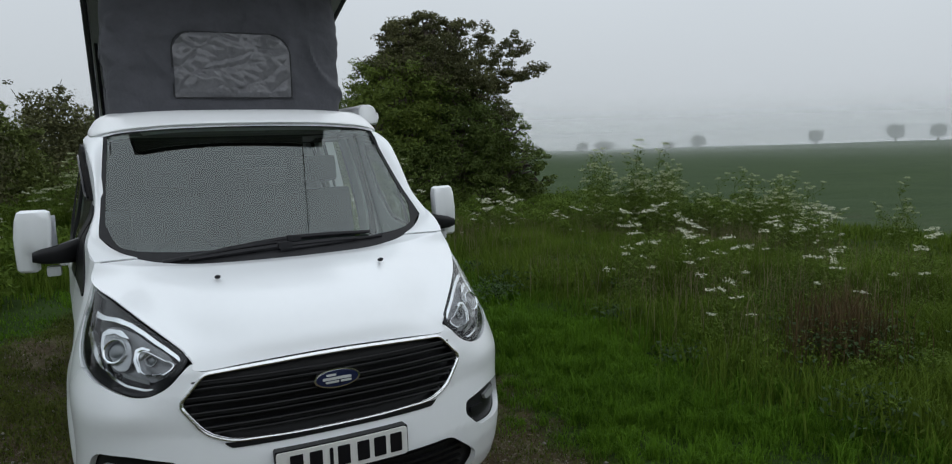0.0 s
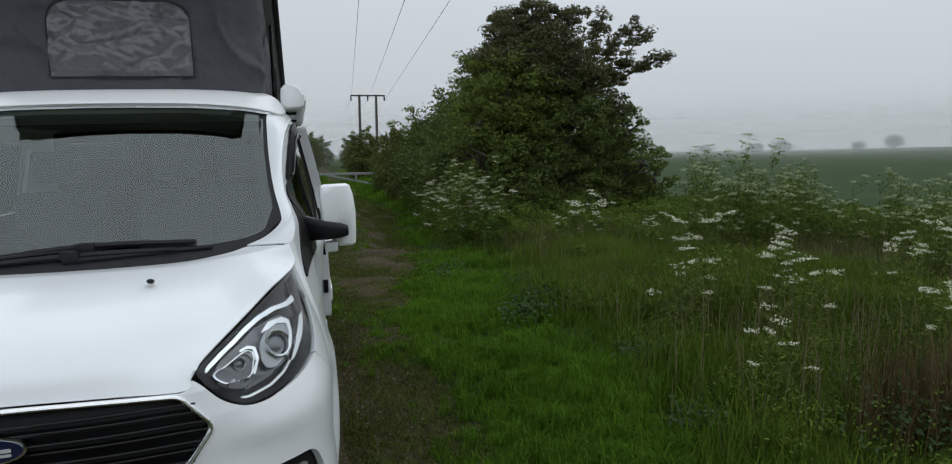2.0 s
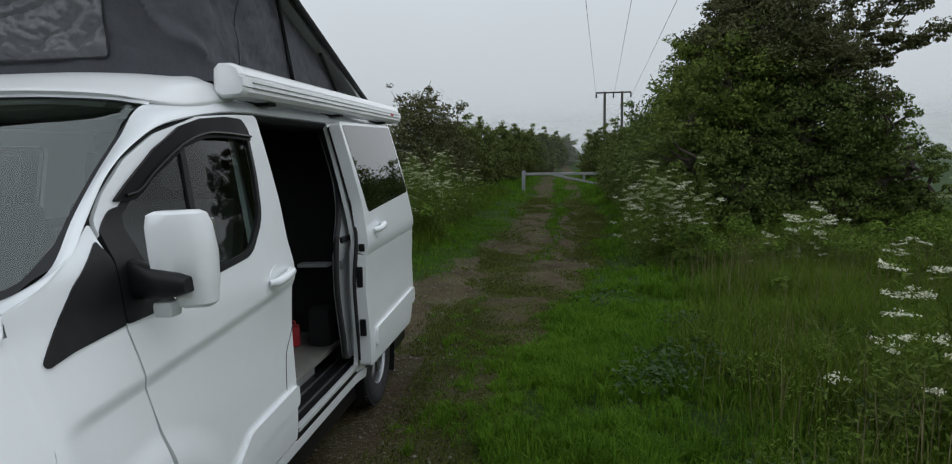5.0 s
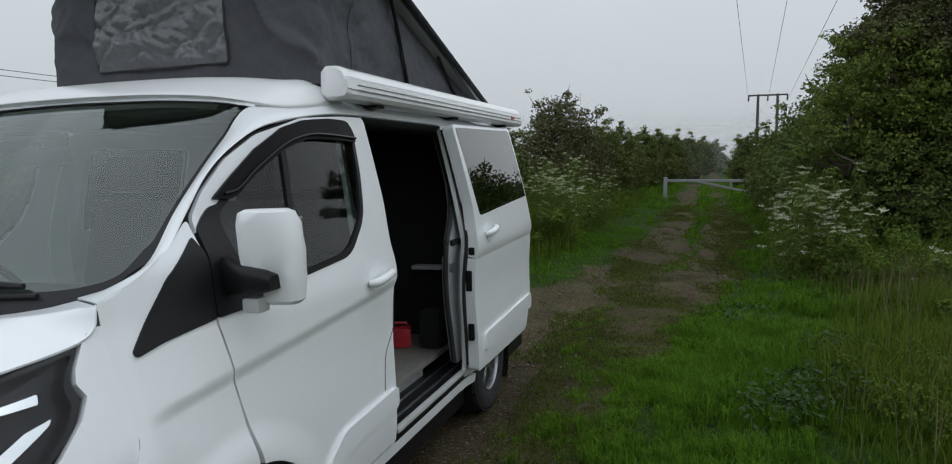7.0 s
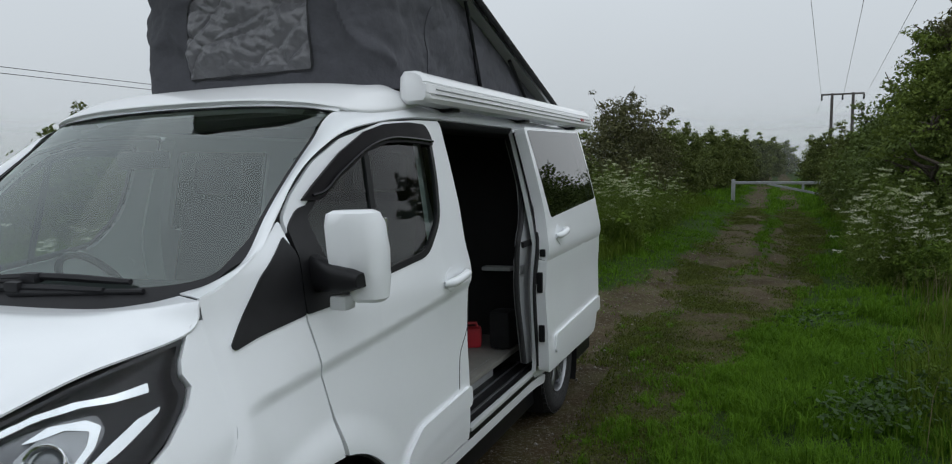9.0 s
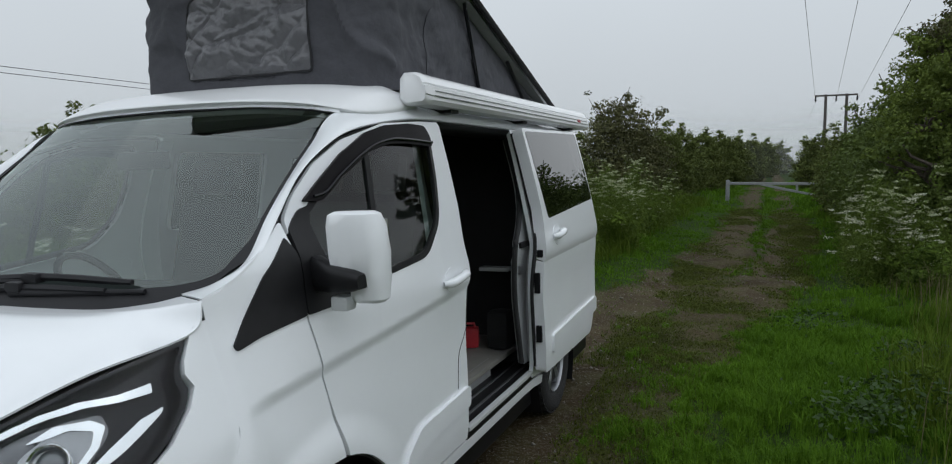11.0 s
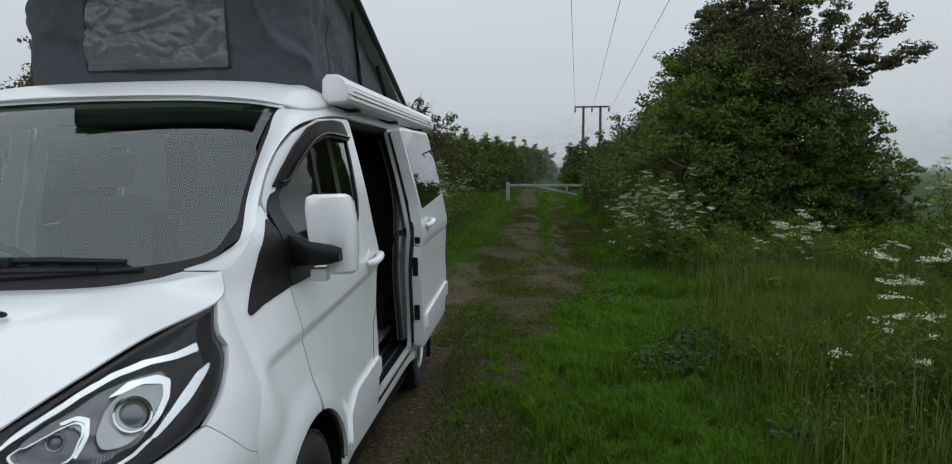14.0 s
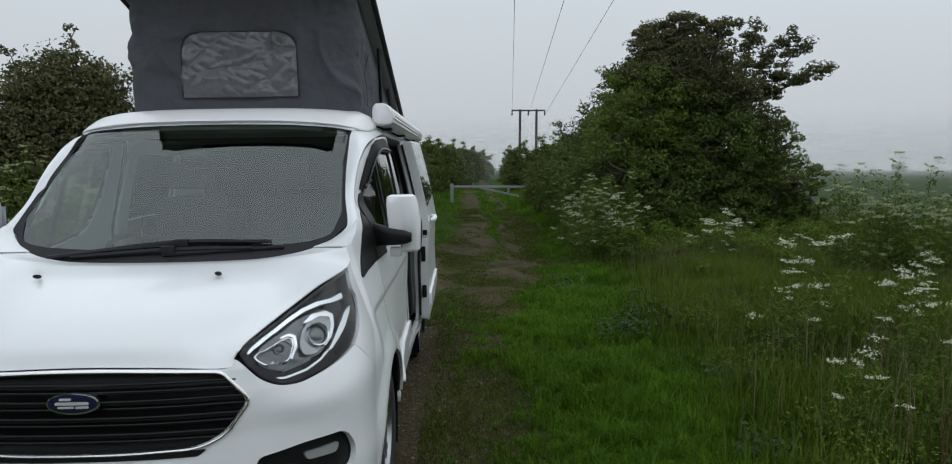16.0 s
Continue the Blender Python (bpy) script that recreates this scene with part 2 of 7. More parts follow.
def dirt(x, y):
    """1 where the track is worn to soil and gravel, 0 where grass grows."""
    x, y = np.asarray(x, float), np.asarray(y, float)
    n = wave(x * 1.7 + 9, y * 0.7) * 4 + wave(x * 5, y * 2.6 + 3) * 3.5
    right = np.interp(y, [-6, 0.2, 1.3, 4, 6.5, 9.5, 11.5, 14, 18, 30], [1.9, 1.75, 1.65, 1.72, 1.98, 2.35, 2.66, 3.05, 3.3, 3.5])
    left = np.interp(y, [-6, 2, 5, 7, 9, 11, 18, 30], [-2.0, -1.9, -1.7, -0.5, 0.35, 0.8, 1.15, 1.2])
    band = smooth(-0.45, 0.40, right - x + n * 0.55) * smooth(-0.45, 0.40, x - left + n * 0.55)
    mid = np.interp(y, [0, 6, 9, 13, 30], [1.15, 1.2, 1.45, 2.1, 2.3])
    strip = np.exp(-((x - mid - 0.1 * np.sin(y * 0.7)) / (0.26 + 0.1 * np.sin(y * 1.3 + 1))) ** 2) * np.interp(y, [1, 3, 6, 12, 30], [0.0, 0.18, 0.28, 0.45, 0.95]) * np.clip(0.85 + n * 1.6, 0.0, 1.1)
    thin = smooth(14, 30, y) * 0.22
    rows = smooth(10.5, 12.5, x) * (1 - smooth(14, 22, x)) * (0.55 + 0.25 * np.sin(x * 7.5)) * 0.5
    return np.clip(rows + band * (1 - strip) * (1 - thin) + (n - 0.45) * 0.25 * smooth(0, 1, band), 0, 1)


def axis_points(lo, a, b, hi, step, grow=1.22):
    mid = list(np.arange(a, b + 1e-6, step))
    left, s = [], step
    p = a
    while p > lo:
        s *= grow
        p -= s
        left.append(max(p, lo))
    right, s, p = [], step, b
    while p < hi:
        s *= grow
        p += s
        right.append(min(p, hi))
    return np.array(left[::-1] + mid + right)


def grid_mesh(name, X, Y, Z, material):
    ny, nx = X.shape
    me = bpy.data.meshes.new(name)
    idx = np.arange(ny * nx).reshape(ny, nx)
    quads = np.stack([idx[:-1, :-1], idx[:-1, 1:], idx[1:, 1:], idx[1:, :-1]], -1).reshape(-1, 4)
    fast_mesh(me, np.stack([X, Y, Z], -1).reshape(-1, 3), quads)
    me.materials.append(material)
    me.polygons.foreach_set("use_smooth", np.ones(len(me.polygons), bool))
    return me


def fast_mesh(me, verts, faces):
    """Fill a mesh from arrays; faces all of one size."""
    verts, faces = np.asarray(verts, np.float32), np.asarray(faces, np.int32)
    n, k = faces.shape
    me.vertices.add(len(verts))
    me.vertices.foreach_set("co", verts.ravel())
    me.loops.add(n * k)
    me.loops.foreach_set("vertex_index", faces.ravel())
    me.polygons.add(n)
    me.polygons.foreach_set("loop_start", np.arange(0, n * k, k, dtype=np.int32))
    me.update(calc_edges=True)


gx = axis_points(-420, -9, 13, 420, 0.11)
gy = axis_points(-300, -5, 26, 420, 0.11)
GX, GY = np.meshgrid(gx, gy)
GD = dirt(GX, GY)
GZ = height(GX, GY) + GD * (wave(GX * 6, GY * 6) * 0.18)


def ground_material():
    m = bpy.data.materials.new("track_and_turf")
    m.use_nodes = True
    n, l = m.node_tree.nodes, m.node_tree.links
    b = n["Principled BSDF"]
    b.inputs["Roughness"].default_value = 0.92
    b.inputs["Specular IOR Level"].default_value = 0.05
    tc = n.new("ShaderNodeTexCoord")
    at = n.new("ShaderNodeAttribute")
    at.attribute_name = "wear"

    def noise_tex(scale, detail=6):
        t = n.new("ShaderNodeTexNoise")
        t.inputs["Scale"].default_value, t.inputs["Detail"].default_value = scale, detail
        l.new(tc.outputs["Object"], t.inputs["Vector"])
        return t.outputs["Fac"]

    def mix(f, a, c):
        x = n.new("ShaderNodeMixRGB")
        l.new(f, x.inputs[0])
        for i, v in ((1, a), (2, c)):
            if isinstance(v, tuple):
                x.inputs[i].default_value = (*v, 1)
            else:
                l.new(v, x.inputs[i])
        return x.outputs[0]

    def rng(f, lo, hi):
        r = n.new("ShaderNodeMapRange")
        r.inputs["From Min"].default_value, r.inputs["From Max"].default_value = lo, hi
        l.new(f, r.inputs["Value"])
        return r.outputs[0]
    soil = mix(rng(noise_tex(1.3), 0.35, 0.65), (0.031, 0.023, 0.011), (0.064, 0.047, 0.026))
    soil = mix(rng(noise_tex(2.6), 0.44, 0.70), soil, (0.052, 0.050, 0.021))
    soil = mix(rng(noise_tex(38), 0.56, 0.72), soil, (0.125, 0.108, 0.086))
    soil = mix(rng(noise_tex(120, 3), 0.60, 0.70), soil, (0.20, 0.186, 0.168))
    turf = mix(rng(noise_tex(0.9), 0.3, 0.7), (0.010, 0.024, 0.004), (0.026, 0.050, 0.008))
    turf = mix(rng(noise_tex(30), 0.35, 0.75), turf, (0.026, 0.042, 0.012))
    crop_at = n.new("ShaderNodeAttribute")
    crop_at.attribute_name = "crop"
    crop = mix(rng(noise_tex(0.35), 0.3, 0.7), (0.026, 0.046, 0.018), (0.042, 0.066, 0.026))
    crop = mix(rng(noise_tex(14), 0.4, 0.75), crop, (0.050, 0.074, 0.038))
    turf = mix(crop_at.outputs["Fac"], turf, crop)
    edge = n.new("ShaderNodeMath")
    edge.operation = "MULTIPLY_ADD"
    two = n.new("ShaderNodeMath")
    two.operation = "MULTIPLY_ADD"
    two.inputs[1].default_value = 0.6
    l.new(noise_tex(19), two.inputs[0])
    l.new(noise_tex(4.5), two.inputs[2])
    edge.inputs[1].default_value = 0.8
    l.new(two.outputs[0], edge.inputs[0])
    l.new(at.outputs["Fac"], edge.inputs[2])
    l.new(mix(rng(edge.outputs[0], 0.95, 1.25), turf, soil), b.inputs["Base Color"])
    bp = n.new("ShaderNodeBump")
    bp.inputs["Strength"].default_value, bp.inputs["Distance"].default_value = 0.7, 0.03
    l.new(noise_tex(26, 8), bp.inputs["Height"])
    l.new(bp.outputs[0], b.inputs["Normal"])
    return m


me = grid_mesh("ground", GX, GY, GZ, ground_material())
wear = me.attributes.new("wear", "FLOAT", "POINT")
wear.data.foreach_set("value", GD.astype(np.float32).ravel())
crop = me.attributes.new("crop", "FLOAT", "POINT")
crop.data.foreach_set("value", smooth(10.2, 12.5, GX).astype(np.float32).ravel())
tagged(new("ground", me), "grassy verge, worn gravel track and flat green field", "ground", kind="structure")

# ---- mesh helpers ----
def part(name, bm, material, parent=None, label="", smooth_shade=True):
    """Link a bmesh or a mesh as one object, under a thing or part if given."""
    if isinstance(bm, bmesh.types.BMesh):
        bmesh.ops.recalc_face_normals(bm, faces=bm.faces)
        me = bpy.data.meshes.new(name)
        bm.to_mesh(me)
        bm.free()
        if smooth_shade:
            me.polygons.foreach_set("use_smooth", np.ones(len(me.polygons), bool))
            me.set_sharp_from_angle(angle=radians(40))
    else:
        me = bm
    if material is not None and not me.materials:
        me.materials.append(material)
    ob = new(name, me)
    if parent is not None:
        ob.parent = parent
    if label:
        ob["label"] = label
    return ob


def empty(name, m=None):
    ob = new(name)
    ob.empty_display_size = 0.2
    if m is not None:
        ob.matrix_world = m
    return ob


def box(bm, lo, hi, bevel=0.0, m=None, seg=2):
    lo, hi = Vector(lo), Vector(hi)
    g = bmesh.ops.create_cube(bm, size=1.0, matrix=Matrix.Translation((lo + hi) / 2) @ Matrix.Diagonal((*(hi - lo), 1)))
    vs = g["verts"]
    if bevel:
        es = list({e for v in vs for e in v.link_edges})
        vs = bmesh.ops.bevel(bm, geom=es, offset=bevel, segments=seg, profile=0.7, affect="EDGES")["verts"]
    if m is not None:
        bmesh.ops.transform(bm, matrix=m, verts=list(vs))
    return bm


def tube(bm, pts, r, sides=8, cap=True):
    """A round bar along points; r is one radius or one for each point."""
    pts = [Vector(p) for p in pts]
    rs = r if isinstance(r, (list, tuple)) else [r] * len(pts)
    rings, up = [], Vector((0, 0, 1))
    for i, p in enumerate(pts):
        d = (pts[min(i + 1, len(pts) - 1)] - pts[max(i - 1, 0)]).normalized()
        a = d.cross(up if abs(d.dot(up)) < 0.95 else Vector((1, 0, 0))).normalized()
        b = d.cross(a)
        rings.append([bm.verts.new(p + (a * math.cos(t) + b * math.sin(t)) * rs[i]) for t in (2 * math.pi * k / sides for k in range(sides))])
    for q, s in zip(rings, rings[1:]):
        for k in range(sides):
            bm.faces.new((q[k], q[(k + 1) % sides], s[(k + 1) % sides], s[k]))
    if cap:
        bm.faces.new(rings[0])
        bm.faces.new(rings[-1][::-1])
    return bm


def spline(pts, n, closed=False):
    """n points along a smooth curve through the given ones."""
    p = np.array(pts, float)
    k = len(p)
    if closed:
        p = np.vstack([p[-1], p, p[0], p[1]])
        seg = k
    else:
        p = np.vstack([2 * p[0] - p[1], p, 2 * p[-1] - p[-2]])
        seg = k - 1
    out = []
    for u in np.linspace(0, seg, n, endpoint=not closed):
        i = min(int(u), seg - 1)
        t = u - i
        a, b, c, d = p[i:i + 4]
        out.append(0.5 * (2 * b + (c - a) * t + (2 * a - 5 * b + 4 * c - d) * t * t + (3 * b - a - 3 * c + d) * t ** 3))
    return np.array(out)


def loft(rails, nu, nv, thick=0.0):
    """A smooth skin over rails (each a list of points), with an optional inward thickness."""
    rs = np.array([spline(r, nu) for r in rails])
    g = np.array([spline(rs[:, i], nv) for i in range(nu)])
    bm = bmesh.new()
    vs = [[bm.verts.new(p) for p in row] for row in g]
    for i in range(nu - 1):
        for j in range(nv - 1):
            bm.faces.new((vs[i][j], vs[i + 1][j], vs[i + 1][j + 1], vs[i][j + 1]))
    bmesh.ops.recalc_face_normals(bm, faces=bm.faces)
    if thick:
        bmesh.ops.solidify(bm, geom=bm.faces[:], thickness=thick)
    return bm


def mirror_rail(half):
    """A rail over the whole width from its half, given from the middle outwards."""
    return [(-x, y, z) for x, y, z in half[:0:-1]] + [tuple(p) for p in half]


def rounded(poly, r=0.03, n=4):
    """The polygon with its corners rounded."""
    out, k = [], len(poly)
    for i in range(k):
        p, a, b = (np.array(poly[j % k][:2], float) for j in (i, i - 1, i + 1))
        rr = poly[i][2] if len(poly[i]) > 2 else r
        da, db = a - p, b - p
        la, lb = np.linalg.norm(da), np.linalg.norm(db)
        rr = min(rr, la * 0.45, lb * 0.45)
        if rr < 1e-4:
            out.append(p)
            continue
        s, e = p + da / la * rr, p + db / lb * rr
        for t in np.linspace(0, 1, n + 1):
            out.append((1 - t) ** 2 * s + 2 * t * (1 - t) * p + t * t * e)
    return [tuple(q) for q in out]


def skin(outer, holes, place, du=0.07, dv=0.05, depth=0.025, flip=False):
    """A body panel: outlines in a flat plan, laid on a curved form by place(u, v) -> point, with folded edges."""
    bm = bmesh.new()
    loops = []
    for loop in [outer, *holes]:
        vs = [bm.verts.new((u, v, 0)) for u, v in loop]
        loops.append(len(vs))
        for a, b in zip(vs, vs[1:] + vs[:1]):
            bm.edges.new((a, b))
    bmesh.ops.triangle_fill(bm, use_beauty=True, use_dissolve=False, edges=bm.edges[:], normal=(0, 0, 1))
    us, vs_ = [p[0] for p in outer], [p[1] for p in outer]
    for k, (lo, hi, st) in enumerate(((min(us), max(us), du), (min(vs_), max(vs_), dv))):
        for c in np.arange(lo + st / 2, hi, st):
            co, no = ((c, 0, 0), (1, 0, 0)) if k == 0 else ((0, c, 0), (0, 1, 0))
            bmesh.ops.bisect_plane(bm, geom=bm.verts[:] + bm.edges[:] + bm.faces[:], plane_co=co, plane_no=no, dist=1e-5)
    bmesh.ops.dissolve_degenerate(bm, dist=1e-5, edges=bm.edges[:])
    bm.verts.ensure_lookup_table()
    uv = np.array([v.co[:2] for v in bm.verts])
    idx = {v: i for i, v in enumerate(bm.verts)}
    faces = [[idx[v] for v in f.verts] for f in bm.faces]
    edges = [[*(idx[v] for v in e.verts), [idx[v] for v in e.link_faces[0].verts]] for e in bm.edges if len(e.link_faces) == 1]
    bm.free()
    # only edges on an outline are folded
    seg = np.array([(a, b) for lp in [outer, *holes] for a, b in zip(lp, list(lp[1:]) + [lp[0]])], float)
    A, D = seg[:, 0], seg[:, 1] - seg[:, 0]
    L2 = (D ** 2).sum(1) + 1e-12

    def on_outline(p):
        t = np.clip(((p - A) * D).sum(1) / L2, 0, 1)
        return np.min(np.hypot(*(A + D * t[:, None] - p).T)) < 8e-4
    edges = [q for q in edges if on_outline((uv[q[0]] + uv[q[1]]) / 2)]
    P = np.array([place(u, v) for u, v in uv], float)
    e = 1e-3
    N = np.cross(np.array([place(u + e, v) for u, v in uv]) - P, np.array([place(u, v + e) for u, v in uv]) - P)
    N /= np.linalg.norm(N, axis=1)[:, None] + 1e-12
    turn = np.sign(N[:, 0] * P[:, 0] + N[:, 1] * (P[:, 1] - 2.2))
    N *= np.where(turn == 0, 1, turn)[:, None]
    # faces must agree with the outward normal
    fixed = []
    for f in faces:
        q = P[f] - P[f[0]]
        c = np.cross(q, np.roll(q, -1, 0)).sum(0)
        fixed.append(f if c @ N[f].sum(0) >= 0 else f[::-1])
    verts, norms = list(P), list(N)
    for a, b, own in edges:
        k = len(verts)
        d = np.cross(P[b] - P[a], N[a])
        d /= np.linalg.norm(d) + 1e-12
        if d @ (P[own].mean(0) - (P[a] + P[b]) / 2) > 0:
            d, a, b = -d, b, a
        verts += [P[a], P[b], P[b] - N[b] * depth, P[a] - N[a] * depth]
        norms += [d] * 4
        c = np.cross(verts[k + 1] - verts[k], verts[k + 2] - verts[k])
        fixed.append([k, k + 1, k + 2, k + 3] if c @ d > 0 else [k + 3, k + 2, k + 1, k])
    me = bpy.data.meshes.new("panel")
    me.from_pydata([tuple(v) for v in verts], [], fixed)
    me.polygons.foreach_set("use_smooth", np.ones(len(me.polygons), bool))
    me.update()
    me.normals_split_custom_set_from_vertices([tuple(v) for v in norms])
    return me


# ---- the van's form ----
BASE_Z = np.arange(0.1, 2.1, 0.01)
BASE_X = np.interp(BASE_Z, [0.2, 0.36, 0.5, 0.66, 0.95, 1.10, 1.2, 1.35, 1.5, 1.7, 1.9, 2.0], [0.93, 0.955, 0.972, 0.975, 0.982, 0.990, 0.990, 0.966, 0.937, 0.895, 0.848, 0.815])
_k = np.exp(-np.linspace(-2.5, 2.5, 15) ** 2)
BASE_X = np.convolve(np.pad(BASE_X, 7, mode="edge"), _k / _k.sum(), mode="valid")


def side_x(y, z, arches=True):
    """Half width of the body at a distance behind the nose and a height."""
    base = float(np.interp(z, BASE_Z, BASE_X))
    zc = 1.158 - 0.090 * (2.25 - y) if y < 2.25 else 1.158 + 0.01 * (y - 2.25)
    crease = 0.014 * float(smooth(zc + 0.014, zc - 0.036, z)) * float(smooth(0.60, 0.98, z)) * float(smooth(0.79, 0.93, y))
    hi = float(np.interp(y, [0.5, 0.735, 0.83, 1.125, 1.5, 2.0], [0.245, 0.165, 0.122, 0.076, 0.033, 0.0]))
    lo = float(np.interp(y, [0.3, 0.5, 0.66, 0.8, 1.0, 1.3], [0.19, 0.07, 0.02, 0.008, 0.002, 0.0]))
    k = float(smooth(0.8, 1.3, z))
    hi += 0.052 * float(smooth(1.38, 1.54, z)) * float(smooth(1.75, 1.12, y))
    rear = 0.05 * float(smooth(4.4, 4.95, y)) ** 2
    arch = 0.0
    for hub in (HUB_F, HUB_R) if arches else ():
        d = math.hypot(y - hub, z - 0.34)
        arch = max(arch, 0.022 * float(smooth(0.56, 0.43, d)))
    return base - crease - hi * k - lo * (1 - k) - rear + arch


def near_side(y, z):
    return (side_x(y, z), y, z)


def off_side(y, z):
    return (-side_x(y, z), y, z)


HUB_F, HUB_R = 1.13, 3.80
NOSE_Z = [0.22, 0.28, 0.36, 0.46, 0.56, 0.65, 0.74, 0.82, 0.90, 0.98, 1.03, 1.08, 1.14, 1.20, 1.26]
NOSE_Y = [0.12, 0.05, 0.0, -0.03, -0.035, -0.02, 0.0, 0.005, 0.01, 0.025, 0.05, 0.10, 0.17, 0.27, 0.42]


def nose_end(z):
    return 0.66 + 0.12 * float(smooth(0.8, 1.0, z))


def nose(a, z, n=2.5):
    """The rounded front of the van: a runs from -1 (offside corner) to 1 (nearside corner)."""
    yc, yf = nose_end(z), float(np.interp(z, NOSE_Z, NOSE_Y))
    xe = side_x(yc, z)
    s = 1 if a >= 0 else -1
    t = min(abs(a), 1) * math.pi / 2
    x = s * xe * math.sin(t) ** (2 / n)
    y = yf + (yc - yf) * (1 - max(math.cos(t), 0) ** (2 / n))
    zc = 0.885 - 0.14 * abs(a)
    y -= 0.012 * math.exp(-((z - zc) / 0.065) ** 2) * float(smooth(0.36, 0.52, abs(a)) * smooth(1.0, 0.80, abs(a)))
    if abs(a) > 1:
        y += (abs(a) - 1) * 0.9
        x = s * side_x(y, z)
    return (x, y, z)


def na(x, z, n=2.5):
    """The nose's own coordinate at a distance from the middle."""
    xe = side_x(nose_end(z), z)
    return math.copysign(math.asin(min(abs(x) / xe, 1) ** (n / 2)) * 2 / math.pi, x)


def off(place, d):
    """The same form moved out along its normal."""
    def moved(u, v):
        e = 1e-3
        p = np.array(place(u, v))
        n = np.cross(np.array(place(u + e, v)) - p, np.array(place(u, v + e)) - p)
        n /= np.linalg.norm(n) + 1e-12
        if n[0] * p[0] + n[1] * (p[1] - 2.2) < 0:
            n = -n
        return p + n * d
    return moved


van = empty("campervan")
van.rotation_euler = (0, radians(-1.1), 0)
tagged(van, "white panel campervan with raised grey canvas roof and open sliding door", "campervan")

# nose panels
GRILLE = [(a * 0.965, z, r) for a, z, r in [(-0.30, 0.974, 0.02), (0.0, 1.001, 0.1), (0.30, 0.974, 0.02), (0.374, 0.868, 0.025), (0.30, 0.752, 0.04), (0.235, 0.716, 0.04), (0.0, 0.708, 0.1), (-0.235, 0.716, 0.04), (-0.30, 0.752, 0.04), (-0.374, 0.868, 0.025)]]
def grown(poly, k, c=None):
    """The outline scaled about its middle."""
    c = np.mean([q[:2] for q in poly], 0) if c is None else np.array(c)
    return [(*(c + (np.array(q[:2]) - c) * k), *q[2:]) for q in poly]


def lamp_outline(s, grow=0.0):
    """Headlamp outline on the nose, nearside (1) or offside (-1)."""
    p = [(0.336, 1.030, 0.015), (0.367, 1.064, 0.03), (0.495, 1.139, 0.08), (0.615, 1.193, 0.08), (0.732, 1.226, 0.08), (0.925, 1.252, 0.012), (0.907, 1.20, 0.02), (0.907, 1.168, 0.025), (0.930, 1.133, 0.03), (0.912, 1.088, 0.03), (0.862, 1.025, 0.04), (0.788, 0.976, 0.05), (0.702, 0.946, 0.05), (0.62, 0.926, 0.05), (0.513, 0.903, 0.03), (0.45, 0.905, 0.02), (0.393, 0.937, 0.02), (0.355, 0.992, 0.02)]
    c = np.mean([q[:2] for q in p], 0)
    q = [(s * (x + (x - c[0]) * grow), z + (z - c[1]) * grow, r) for x, z, r in p]
    return rounded(q if s > 0 else q[::-1])


LAMP_TOP = [(0.331, 1.036), (0.39, 1.082), (0.515, 1.154), (0.645, 1.208), (0.925, 1.258)]
low_edge = [(1.0, 0.8165, 0.005), (0.794, 0.9665, 0.01), (0.702, 0.938, 0.05), (0.62, 0.918, 0.05), (0.513, 0.895, 0.04), (0.445, 0.899, 0.03), (0.387, 0.931, 0.03), (0.347, 0.988, 0.02), (0.325, 1.012, 0.008), (0.306, 0.980, 0.02), (0.15, 0.997, 0.05)]
bumper_outer = rounded([(-1.0, 0.25, 0.03), (1.0, 0.25, 0.03), *low_edge, (0.0, 1.006, 0.05), *[(-a, z, r) for a, z, r in low_edge[::-1]]])
FOG = [(a * 0.985, z, r) for a, z, r in [(0.375, 0.60, 0.03), (0.45, 0.522, 0.03), (0.60, 0.508, 0.05), (0.76, 0.518, 0.03), (0.787, 0.575, 0.03), (0.75, 0.642, 0.03), (0.70, 0.672, 0.03), (0.54, 0.678, 0.05), (0.385, 0.656, 0.02)]]
fogs = [rounded([(s * a, z, r) for a, z, r in (FOG if s > 0 else FOG[::-1])]) for s in (1, -1)]
intake = rounded([(-0.29, 0.533, 0.03), (0.29, 0.533, 0.03), (0.44, 0.39, 0.04), (0.41, 0.30, 0.03), (-0.41, 0.30, 0.03), (-0.44, 0.39, 0.04)])
bumper = part("front_bumper", skin(bumper_outer, [rounded(GRILLE), intake, *fogs], nose, 0.0405, 0.0335), M_WHITE, van)

part("bumper_core", skin(bumper_outer, [rounded(GRILLE), intake, *fogs], off(nose, -0.003), 0.043, 0.037, 0.01), M_WHITE, bumper)

# dark inner shell of the nose
part("nose_shell", skin(rounded([(-1.0, 0.3), (1.0, 0.3), (1.0, 1.2), (0.6, 1.08), (0.3, 0.97), (-0.3, 0.97), (-0.6, 1.08), (-1.0, 1.2)], 0.01), [], off(nose, -0.07), 0.08, 0.08), M_BLACK, van, "black inner panel")

